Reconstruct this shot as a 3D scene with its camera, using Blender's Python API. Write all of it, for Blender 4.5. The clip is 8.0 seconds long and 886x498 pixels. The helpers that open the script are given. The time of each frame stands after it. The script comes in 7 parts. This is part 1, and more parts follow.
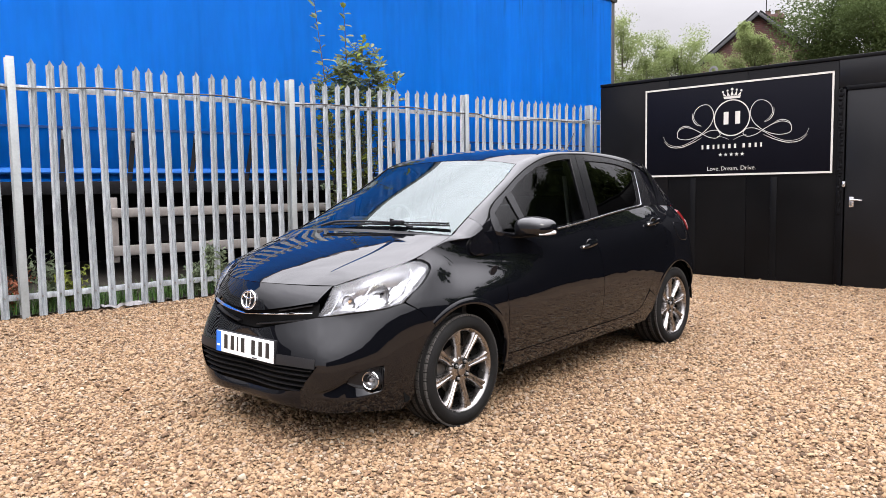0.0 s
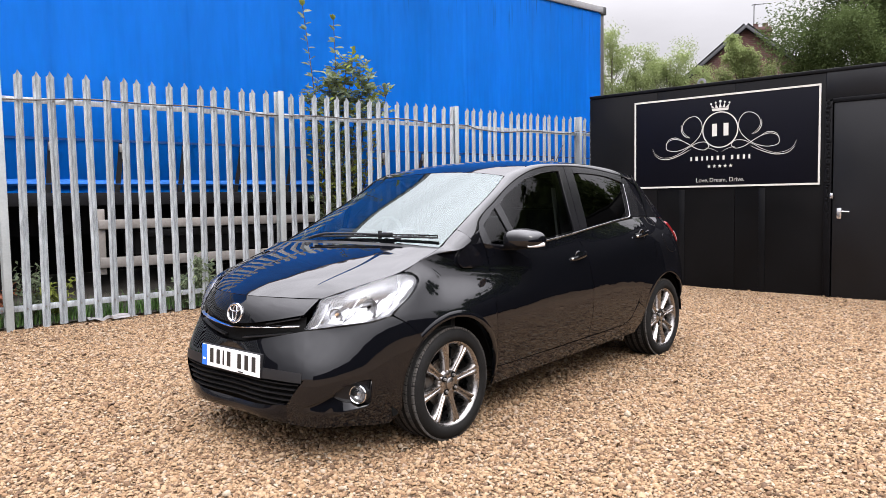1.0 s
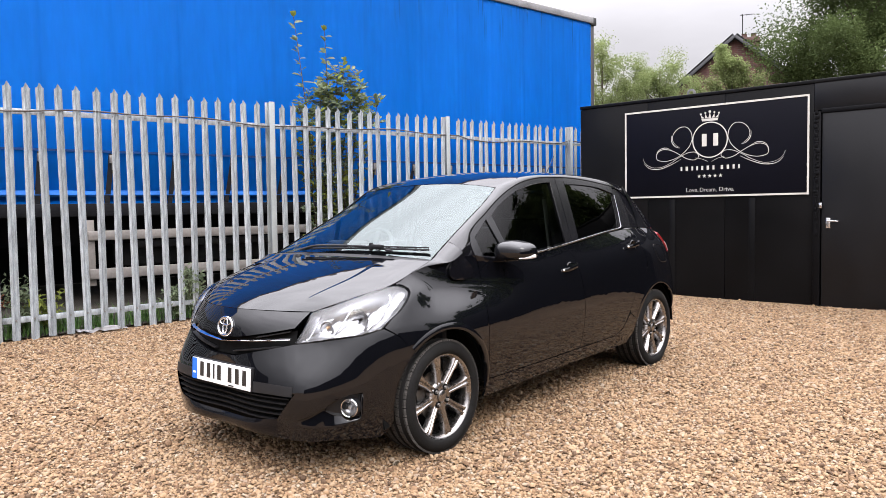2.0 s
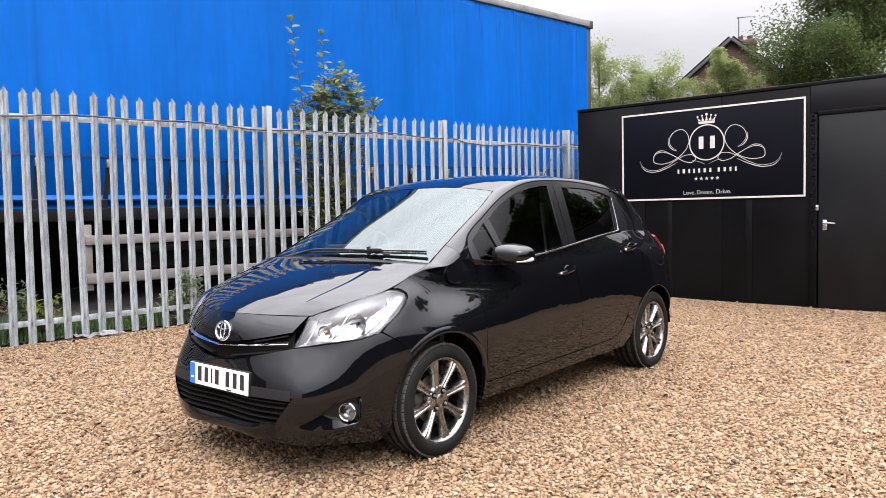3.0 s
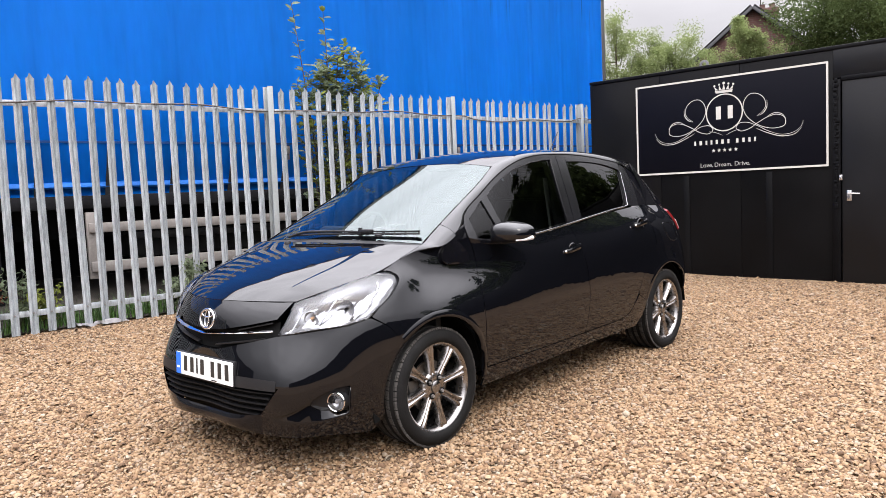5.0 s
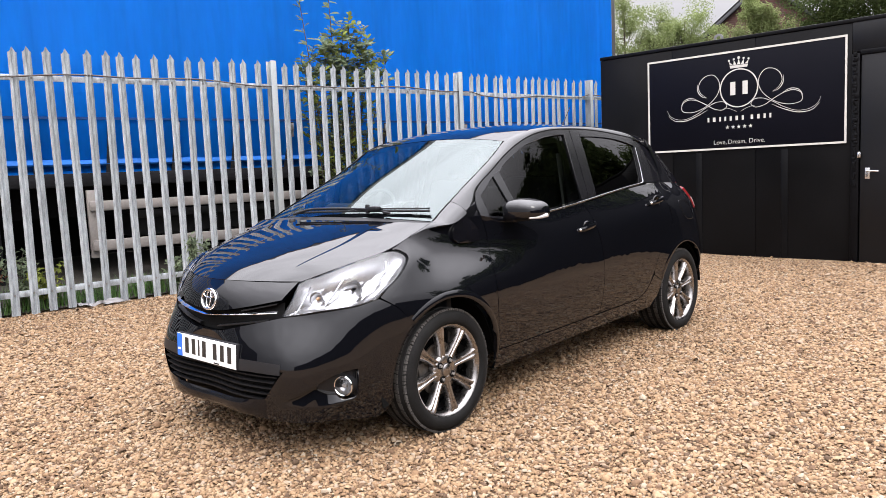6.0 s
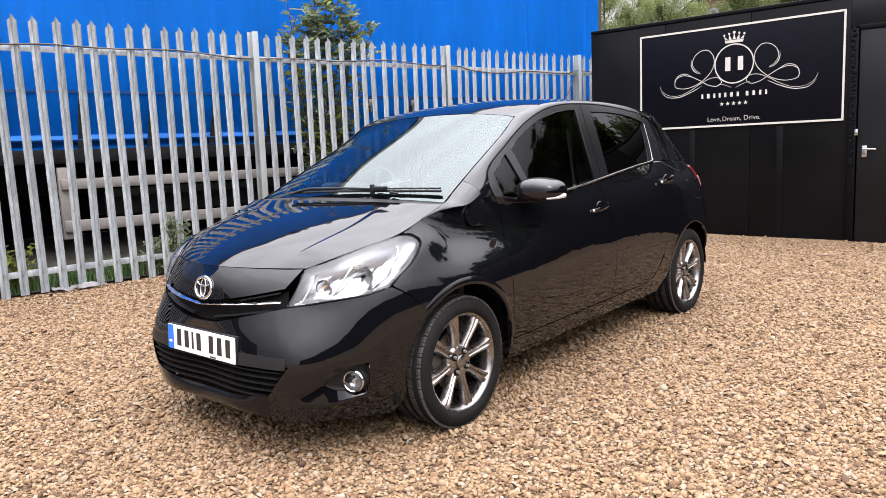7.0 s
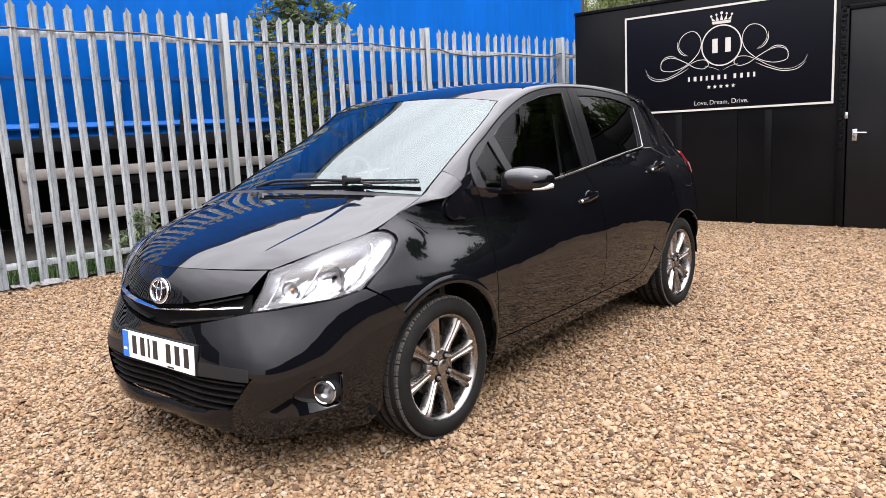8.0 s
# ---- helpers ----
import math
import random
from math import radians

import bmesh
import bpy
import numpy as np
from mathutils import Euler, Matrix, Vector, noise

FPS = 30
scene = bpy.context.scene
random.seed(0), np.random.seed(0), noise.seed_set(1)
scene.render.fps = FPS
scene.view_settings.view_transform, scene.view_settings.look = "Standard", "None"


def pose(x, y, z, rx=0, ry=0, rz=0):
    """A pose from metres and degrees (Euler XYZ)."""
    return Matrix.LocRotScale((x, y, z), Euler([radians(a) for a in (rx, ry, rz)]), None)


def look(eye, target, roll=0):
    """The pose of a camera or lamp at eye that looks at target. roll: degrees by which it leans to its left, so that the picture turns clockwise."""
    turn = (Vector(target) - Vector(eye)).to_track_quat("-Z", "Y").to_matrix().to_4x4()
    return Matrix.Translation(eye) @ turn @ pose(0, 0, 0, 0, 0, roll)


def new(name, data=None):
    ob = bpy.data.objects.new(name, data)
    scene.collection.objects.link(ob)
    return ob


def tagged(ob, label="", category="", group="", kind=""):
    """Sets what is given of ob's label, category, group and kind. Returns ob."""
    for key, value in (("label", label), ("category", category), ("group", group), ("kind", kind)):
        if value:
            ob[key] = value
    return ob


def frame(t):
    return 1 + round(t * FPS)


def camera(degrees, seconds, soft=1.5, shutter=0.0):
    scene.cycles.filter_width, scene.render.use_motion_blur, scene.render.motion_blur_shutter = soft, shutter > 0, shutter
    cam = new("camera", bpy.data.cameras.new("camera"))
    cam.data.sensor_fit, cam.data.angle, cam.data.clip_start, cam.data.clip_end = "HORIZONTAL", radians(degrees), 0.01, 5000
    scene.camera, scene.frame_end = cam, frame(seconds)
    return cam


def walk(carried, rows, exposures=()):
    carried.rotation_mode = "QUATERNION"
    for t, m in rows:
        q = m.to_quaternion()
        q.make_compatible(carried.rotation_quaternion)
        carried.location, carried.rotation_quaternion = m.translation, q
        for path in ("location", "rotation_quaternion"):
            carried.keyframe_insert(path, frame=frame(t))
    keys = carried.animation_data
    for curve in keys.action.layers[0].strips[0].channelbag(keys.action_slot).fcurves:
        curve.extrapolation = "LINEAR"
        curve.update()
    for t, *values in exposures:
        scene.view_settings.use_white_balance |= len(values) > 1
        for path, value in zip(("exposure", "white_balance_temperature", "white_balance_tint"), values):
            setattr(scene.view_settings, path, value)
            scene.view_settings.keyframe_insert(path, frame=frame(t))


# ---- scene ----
cam = camera(61.8, 8.0, 0.6)
PATH = [
    (0, (-2.93, -3.332, 1.225), (-1.454, -1.992, 1.064), -0.9),
    (0.5, (-2.916, -3.334, 1.223), (-1.434, -2.0, 1.077), -0.9),
    (1, (-2.904, -3.329, 1.231), (-1.41, -2.006, 1.099), -0.9),
    (1.5, (-2.899, -3.326, 1.243), (-1.394, -2.014, 1.124), -0.9),
    (3, (-2.901, -3.331, 1.253), (-1.386, -2.028, 1.152), -1.2),
    (3.5, (-2.886, -3.327, 1.245), (-1.376, -2.02, 1.136), -1.5),
    (4, (-2.825, -3.311, 1.233), (-1.322, -1.996, 1.113), -1.9),
    (5.5, (-2.588, -3.293, 1.228), (-1.129, -1.937, 1.055), -2.6),
    (6, (-2.559, -3.176, 1.212), (-1.1, -1.823, 1.007), -2.5),
    (6.5, (-2.522, -2.999, 1.219), (-1.047, -1.67, 0.979), -2.4),
    (7, (-2.497, -2.867, 1.219), (-0.996, -1.573, 0.951), -2.4),
    (7.5, (-2.449, -2.803, 1.232), (-0.928, -1.539, 0.94), -2.6),
    (8, (-2.287, -2.712, 1.227), (-0.762, -1.456, 0.919), -2.8),
]
walk(cam, [(t, look(eye, target, roll)) for t, eye, target, roll in PATH])

# ---- world, sun ----
ZENITH = 18.3  # how many times brighter the cloud is overhead than at the skyline
world = bpy.data.worlds.new("overcast_sky")
scene.world = world
world.use_nodes = True
wn, wl = world.node_tree.nodes, world.node_tree.links
sky = wn.new("ShaderNodeTexSky")
sky.sky_type = "NISHITA"
sky.sun_disc = False
sky.sun_elevation, sky.sun_rotation = radians(47), radians(214)
sky.dust_density, sky.air_density = 4.0, 1.0
grey = wn.new("ShaderNodeHueSaturation")
grey.inputs["Saturation"].default_value = 0.22
wl.new(sky.outputs["Color"], grey.inputs["Color"])
veil = wn.new("ShaderNodeMix")
veil.data_type = "RGBA"
veil.inputs["Factor"].default_value = 0.995
veil.inputs["B"].default_value = (5.65, 5.53, 5.93, 1)
wl.new(grey.outputs["Color"], veil.inputs["A"])
# cloud cover grows brighter towards the zenith
where = wn.new("ShaderNodeTexCoord")
split = wn.new("ShaderNodeSeparateXYZ")
wl.new(where.outputs["Generated"], split.inputs["Vector"])
up = wn.new("ShaderNodeMath")
up.operation, up.use_clamp = "MAXIMUM", False
up.inputs[1].default_value = 0.0
wl.new(split.outputs["Z"], up.inputs[0])
power = wn.new("ShaderNodeMath")
power.operation = "POWER"
power.inputs[1].default_value = 2.2
wl.new(up.outputs[0], power.inputs[0])
gain = wn.new("ShaderNodeMath")
gain.operation = "MULTIPLY_ADD"
gain.inputs[1].default_value, gain.inputs[2].default_value = ZENITH, 1.0
wl.new(power.outputs[0], gain.inputs[0])
# and all round the veiled sun
toward = wn.new("ShaderNodeVectorMath")
toward.operation = "DOT_PRODUCT"
toward.inputs[1].default_value = Vector((-0.48, -0.72, 0.50)).normalized()
wl.new(where.outputs["Generated"], toward.inputs[0])
facing = wn.new("ShaderNodeMath")
facing.operation = "MAXIMUM"
facing.inputs[1].default_value = 0.0
wl.new(toward.outputs["Value"], facing.inputs[0])
lobe = wn.new("ShaderNodeMath")
lobe.operation = "POWER"
lobe.inputs[1].default_value = 3.0
wl.new(facing.outputs[0], lobe.inputs[0])
veiled_sun = wn.new("ShaderNodeMath")
veiled_sun.operation = "MULTIPLY_ADD"
veiled_sun.inputs[1].default_value = 1.9
wl.new(lobe.outputs[0], veiled_sun.inputs[0])
wl.new(gain.outputs[0], veiled_sun.inputs[2])
cloud = wn.new("ShaderNodeVectorMath")
cloud.operation = "SCALE"
wl.new(veil.outputs["Result"], cloud.inputs[0])
# soft uneven cloud
billow = wn.new("ShaderNodeTexNoise")
billow.inputs["Scale"].default_value, billow.inputs["Detail"].default_value, billow.inputs["Roughness"].default_value = 2.6, 5, 0.5
stretch = wn.new("ShaderNodeMapping")
stretch.inputs["Scale"].default_value = (1, 1, 3.2)
wl.new(where.outputs["Generated"], stretch.inputs["Vector"])
wl.new(stretch.outputs["Vector"], billow.inputs["Vector"])
patchy = wn.new("ShaderNodeMapRange")
patchy.inputs["From Min"].default_value, patchy.inputs["From Max"].default_value = 0.3, 0.7
patchy.inputs["To Min"].default_value, patchy.inputs["To Max"].default_value = 0.86, 1.14
wl.new(billow.outputs["Fac"], patchy.inputs["Value"])
both_ = wn.new("ShaderNodeMath")
both_.operation = "MULTIPLY"
wl.new(veiled_sun.outputs[0], both_.inputs[0])
wl.new(patchy.outputs["Result"], both_.inputs[1])
wl.new(both_.outputs[0], cloud.inputs["Scale"])
wl.new(cloud.outputs["Vector"], wn["Background"].inputs["Color"])
wn["Background"].inputs["Strength"].default_value = 0.1

sun_data = bpy.data.lights.new("sun", "SUN")
sun_data.energy, sun_data.angle, sun_data.color = 1.35, radians(25), (1.0, 0.95, 0.87)
sun = new("sun", sun_data)
sun.matrix_world = look((-5, -9, 11), (1, 0, 0))

# ---- materials ----


def mat(name, base, rough=0.6, metal=0.0, vary=0.0, scale=8.0, fine=90.0, bump=0.0, other=None, coat=0.0, gloss_vary=0.0, spec=0.5, stretch=(1, 1, 1), pieces=0.0):
    """A surface with a broad and a fine variation of colour, relief and gloss."""
    m = bpy.data.materials.new(name)
    m.use_nodes = True
    nt = m.node_tree
    n, l = nt.nodes, nt.links
    p = n["Principled BSDF"]
    p.inputs["Roughness"].default_value = rough
    p.inputs["Metallic"].default_value = metal
    p.inputs["Specular IOR Level"].default_value = spec
    p.inputs["Coat Weight"].default_value = coat
    p.inputs["Coat Roughness"].default_value = 0.03
    p.inputs["Base Color"].default_value = (*base, 1)
    co = n.new("ShaderNodeTexCoord")
    mp = n.new("ShaderNodeMapping")
    mp.inputs["Scale"].default_value = stretch
    l.new(co.outputs["Object"], mp.inputs["Vector"])
    a, b = n.new("ShaderNodeTexNoise"), n.new("ShaderNodeTexNoise")
    a.inputs["Scale"].default_value, a.inputs["Detail"].default_value = scale, 6
    b.inputs["Scale"].default_value, b.inputs["Detail"].default_value = fine, 3
    l.new(mp.outputs["Vector"], a.inputs["Vector"])
    l.new(mp.outputs["Vector"], b.inputs["Vector"])
    if vary or other:
        mix = n.new("ShaderNodeMath")
        mix.operation = "MULTIPLY_ADD"
        mix.inputs[1].default_value = 0.65
        half = n.new("ShaderNodeMath")
        half.operation = "MULTIPLY"
        half.inputs[1].default_value = 0.35
        l.new(b.outputs["Fac"], half.inputs[0])
        l.new(a.outputs["Fac"], mix.inputs[0])
        l.new(half.outputs[0], mix.inputs[2])
        ramp = n.new("ShaderNodeValToRGB")
        ramp.color_ramp.elements[0].position, ramp.color_ramp.elements[1].position = 0.32, 0.68
        dark = other or tuple(c * (1 - vary) for c in base)
        light = tuple(min(1, c * (1 + vary)) for c in base)
        ramp.color_ramp.elements[0].color, ramp.color_ramp.elements[1].color = (*dark, 1), (*light, 1)
        l.new(mix.outputs[0], ramp.inputs["Fac"])
        out = ramp.outputs["Color"]
        if pieces:
            info = n.new("ShaderNodeObjectInfo")
            hs = n.new("ShaderNodeHueSaturation")
            rr = n.new("ShaderNodeMapRange")
            rr.inputs["To Min"].default_value, rr.inputs["To Max"].default_value = 1 - pieces, 1 + pieces
            l.new(info.outputs["Random"], rr.inputs["Value"])
            l.new(rr.outputs["Result"], hs.inputs["Value"])
            l.new(out, hs.inputs["Color"])
            out = hs.outputs["Color"]
        l.new(out, p.inputs["Base Color"])
    if gloss_vary:
        mr = n.new("ShaderNodeMapRange")
        mr.inputs["From Min"].default_value, mr.inputs["From Max"].default_value = 0.3, 0.7
        mr.inputs["To Min"].default_value, mr.inputs["To Max"].default_value = max(0.01, rough - gloss_vary), rough + gloss_vary
        l.new(a.outputs["Fac"], mr.inputs["Value"])
        l.new(mr.outputs["Result"], p.inputs["Roughness"])
    if bump:
        bm_ = n.new("ShaderNodeBump")
        bm_.inputs["Strength"].default_value, bm_.inputs["Distance"].default_value = bump, 0.01
        l.new(b.outputs["Fac"], bm_.inputs["Height"])
        l.new(bm_.outputs["Normal"], p.inputs["Normal"])
    return m


def glass(name, tint, rough=0.0, ior=1.45, sheen=(1, 1, 1)):
    """A thin pane: reflects by Fresnel and lets tinted light straight through."""
    m = bpy.data.materials.new(name)
    m.use_nodes = True
    n, l = m.node_tree.nodes, m.node_tree.links
    n.remove(n["Principled BSDF"])
    t, g, f, x = (n.new("ShaderNode" + k) for k in ("BsdfTransparent", "BsdfGlossy", "Fresnel", "MixShader"))
    t.inputs["Color"].default_value = (*tint, 1)
    g.inputs["Roughness"].default_value = rough
    g.inputs["Color"].default_value = (*sheen, 1)
    f.inputs["IOR"].default_value = ior
    l.new(f.outputs["Fac"], x.inputs["Fac"])
    l.new(t.outputs["BSDF"], x.inputs[1])
    l.new(g.outputs["BSDF"], x.inputs[2])
    l.new(x.outputs["Shader"], n["Material Output"].inputs["Surface"])
    return m


WEBBING = mat("dark_blue_webbing", (0.004, 0.05, 0.20), 0.7, 0, 0.2, 12, 120, 0.1)
GALV = mat("galvanised_steel", (0.285, 0.31, 0.325), 0.42, 0.3, 0.45, 11, 80, 0.15, gloss_vary=0.1, stretch=(3, 3, 0.7), pieces=0.10)
POST = mat("galvanised_post_steel", (0.26, 0.28, 0.28), 0.55, 0.2, 0.14, 3, 50, 0.08, gloss_vary=0.1, pieces=0.06)
WIRE = mat("rusty_wire", (0.07, 0.06, 0.055), 0.75, 0.3, 0.4, 20, 120, 0.2)
BOLT = mat("weathered_bolt", (0.22, 0.21, 0.2), 0.6, 0.6, 0.3, 30, 120, 0.1)
CURTAIN = mat("blue_pvc_curtain", (0.0, 0.163, 0.67), 0.5, 0, 0.12, 0.9, 14, 0.12, stretch=(1.2, 1.2, 0.18), gloss_vary=0.06, spec=0.18)
# rain streaks of grime run down from the roof rail
cn, cl = CURTAIN.node_tree.nodes, CURTAIN.node_tree.links
cp = cn["Principled BSDF"]
paint_out = cp.inputs["Base Color"].links[0].from_socket
grime_co, grime_map, grime_tex, grime_ramp = (cn.new("ShaderNode" + k) for k in ("TexCoord", "Mapping", "TexNoise", "ValToRGB"))
grime_map.inputs["Scale"].default_value = (2.6, 2.6, 0.16)
grime_tex.inputs["Scale"].default_value, grime_tex.inputs["Detail"].default_value = 1.6, 5
cl.new(grime_co.outputs["Object"], grime_map.inputs["Vector"])
cl.new(grime_map.outputs["Vector"], grime_tex.inputs["Vector"])
cl.new(grime_tex.outputs["Fac"], grime_ramp.inputs["Fac"])
grime_ramp.color_ramp.elements[0].position, grime_ramp.color_ramp.elements[1].position = 0.56, 0.74
grime_mix = cn.new("ShaderNodeMix")
grime_mix.data_type = "RGBA"
grime_mix.inputs["B"].default_value = (0.012, 0.09, 0.34, 1)
grime_less = cn.new("ShaderNodeMath")
grime_less.operation = "MULTIPLY"
grime_less.inputs[1].default_value = 0.28
cl.new(grime_ramp.outputs["Color"], grime_less.inputs[0])
cl.new(grime_less.outputs[0], grime_mix.inputs["Factor"])
cl.new(paint_out, grime_mix.inputs["A"])
run_map, run_tex, run_ramp, run_split, run_high, run_fac, run_mix = (cn.new("ShaderNode" + k) for k in ("Mapping", "TexNoise", "ValToRGB", "SeparateXYZ", "MapRange", "Math", "Mix"))
run_map.inputs["Scale"].default_value = (9.0, 1.0, 0.35)
run_tex.inputs["Scale"].default_value, run_tex.inputs["Detail"].default_value = 1.8, 3
cl.new(grime_co.outputs["Object"], run_map.inputs["Vector"])
cl.new(run_map.outputs["Vector"], run_tex.inputs["Vector"])
cl.new(run_tex.outputs["Fac"], run_ramp.inputs["Fac"])
run_ramp.color_ramp.elements[0].position, run_ramp.color_ramp.elements[1].position = 0.60, 0.70
cl.new(grime_co.outputs["Object"], run_split.inputs["Vector"])
run_high.inputs["From Min"].default_value, run_high.inputs["From Max"].default_value = 3.85, 4.5
cl.new(run_split.outputs["Z"], run_high.inputs["Value"])
run_fac.operation = "MULTIPLY"
cl.new(run_ramp.outputs["Color"], run_fac.inputs[0])
cl.new(run_high.outputs["Result"], run_fac.inputs[1])
run_mix.data_type = "RGBA"
run_mix.inputs["B"].default_value = (0.010, 0.055, 0.17, 1)
cl.new(run_fac.outputs[0], run_mix.inputs["Factor"])
cl.new(grime_mix.outputs["Result"], run_mix.inputs["A"])
cl.new(run_mix.outputs["Result"], cp.inputs["Base Color"])
SEAM = mat("blue_pvc_seam", (0.0, 0.185, 0.78), 0.5, 0, 0.15, 2, 20, 0.1, spec=0.18)
BAR_BLUE = mat("darker_blue_bar", (0.012, 0.115, 0.42), 0.5, 0, 0.25, 3, 30, 0.1, spec=0.18)
TRAILER_RAIL = mat("aluminium_rail", (0.04, 0.04, 0.04), 0.55, 0.3, 0.3, 3, 40, 0.1)
TRAILER_CAP = mat("grey_trailer_capping", (0.20, 0.20, 0.205), 0.55, 0.2, 0.4, 4, 50, 0.1)
# base taken near black to stand for the shade under the trailer
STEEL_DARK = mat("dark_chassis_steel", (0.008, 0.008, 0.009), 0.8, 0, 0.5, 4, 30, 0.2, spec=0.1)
GUARD = mat("grey_guard_rail", (0.19, 0.172, 0.155), 0.6, 0, 0.22, 2.5, 40, 0.1)
STRAP = mat("black_webbing_strap", (0.018, 0.018, 0.02), 0.8, 0, 0.3, 10, 150, 0.2)
BUCKLE = mat("dull_buckle_steel", (0.20, 0.19, 0.18), 0.5, 0.7, 0.3, 20, 90, 0.1)
RUBBER = mat("tyre_rubber", (0.016, 0.016, 0.016), 0.72, 0, 0.3, 9, 120, 0.15)
BLACK_WALL = mat("black_painted_steel", (0.0034, 0.0034, 0.0038), 0.42, 0, 0.35, 1.2, 45, 0.05, gloss_vary=0.1, spec=0.1)
# wall black made lighter and glossier for the sky mirrored in door and lintel
BLACK_DOOR = mat("satin_black_door_steel", (0.0045, 0.0045, 0.0052), 0.38, 0, 0.3, 1.5, 45, 0.05, gloss_vary=0.08, spec=0.26)
BLACK_FRAME = mat("black_painted_frame", (0.002, 0.002, 0.0025), 0.45, 0, 0.4, 6, 70, 0.3, spec=0.1)
SIGN_BLACK = mat("satin_black_sign_panel", (0.0032, 0.0034, 0.0060), 0.42, 0, 0.1, 2, 60, 0.0, spec=0.06)
SIGN_WHITE = mat("cream_white_vinyl", (0.46, 0.447, 0.41), 0.5, 0, 0.05, 6, 60, 0.0)
CHROME = mat("chrome", (0.78, 0.78, 0.80), 0.08, 1.0)
STEEL_BRIGHT = mat("bright_handle_steel", (0.62, 0.62, 0.62), 0.25, 0.9, 0.1, 20, 90)
# soil colour lowered to stand for the shade beneath the trailer
EARTH = mat("dark_soil", (0.022, 0.017, 0.012), 0.9, 0, 0.5, 3, 60, 0.6)
FABRIC = mat("white_ground_fabric", (0.32, 0.31, 0.31), 0.85, 0, 0.15, 12, 160, 0.4)
GRASS = mat("grass_green", (0.05, 0.12, 0.018), 0.6, 0, 0.5, 2, 30, 0)
LEAF = mat("leaf_green", (0.175, 0.215, 0.130), 0.6, 0, 0.45, 3, 40, 0, spec=0.12)
LEAF_YELLOW = mat("yellow_green_leaf", (0.19, 0.22, 0.050), 0.75, 0, 0.35, 6, 40, 0, spec=0.12)
LEAF_DRY = mat("dry_red_leaf", (0.22, 0.07, 0.03), 0.7, 0, 0.4, 6, 40, 0)
TREE_LEAF = mat("tree_leaf_green", (0.070, 0.096, 0.034), 0.85, 0, 0.45, 0.6, 12, 0, spec=0.12)
TREE_LEAF_PALE = mat("pale_tree_leaf_green", (0.19, 0.23, 0.095), 0.85, 0, 0.4, 0.6, 12, 0, spec=0.12)


def translucent(m, share):
    """Leaves pass part of the light to their far side."""
    n, l = m.node_tree.nodes, m.node_tree.links
    p = n["Principled BSDF"]
    t, x = n.new("ShaderNodeBsdfTranslucent"), n.new("ShaderNodeMixShader")
    l.new(p.inputs["Base Color"].links[0].from_socket, t.inputs["Color"])
    x.inputs["Fac"].default_value = share
    l.new(p.outputs["BSDF"], x.inputs[1])
    l.new(t.outputs["BSDF"], x.inputs[2])
    l.new(x.outputs["Shader"], n["Material Output"].inputs["Surface"])


for leaf_mat in (LEAF, LEAF_YELLOW, TREE_LEAF, TREE_LEAF_PALE):
    translucent(leaf_mat, 0.4)
BARK = mat("bark", (0.07, 0.055, 0.04), 0.9, 0, 0.4, 8, 60, 0.6)
TWIG = mat("twig_brown", (0.055, 0.04, 0.03), 0.85, 0, 0.4, 20, 90, 0.2)
BRICK_RED = mat("red_brick", (0.125, 0.040, 0.030), 0.85, 0, 0.3, 2, 20, 0.3, pieces=0.2)
bn, bl = BRICK_RED.node_tree.nodes, BRICK_RED.node_tree.links
courses, brick_co, brick_map = bn.new("ShaderNodeTexBrick"), bn.new("ShaderNodeTexCoord"), bn.new("ShaderNodeMapping")
brick_map.inputs["Rotation"].default_value = (radians(-90), 0, 0)
bl.new(brick_co.outputs["Object"], brick_map.inputs["Vector"])
bl.new(brick_map.outputs["Vector"], courses.inputs["Vector"])
for key, value in (("Color1", (0.085, 0.030, 0.024, 1)), ("Color2", (0.055, 0.022, 0.019, 1)), ("Mortar", (0.085, 0.062, 0.055, 1)), ("Scale", 1.0), ("Mortar Size", 0.008), ("Brick Width", 0.225), ("Row Height", 0.078)):
    courses.inputs[key].default_value = value
bl.new(courses.outputs["Color"], bn["Principled BSDF"].inputs["Base Color"])
ROOF_TILE = mat("brown_roof_tile", (0.045, 0.045, 0.05), 0.8, 0, 0.3, 3, 30, 0.3)

# ---- mesh helpers ----


def box(bm, size, at=(0, 0, 0), m=None, bevel=0.0):
    """A box of that size round a point, its edges rounded."""
    g = bmesh.ops.create_cube(bm, size=1.0, matrix=(m or Matrix()) @ Matrix.Translation(at) @ Matrix.Diagonal((*size, 1)))
    if bevel:
        es = list({e for v in g["verts"] for e in v.link_edges})
        bmesh.ops.bevel(bm, geom=es, offset=bevel, segments=2, affect="EDGES", profile=0.5)
    return bm


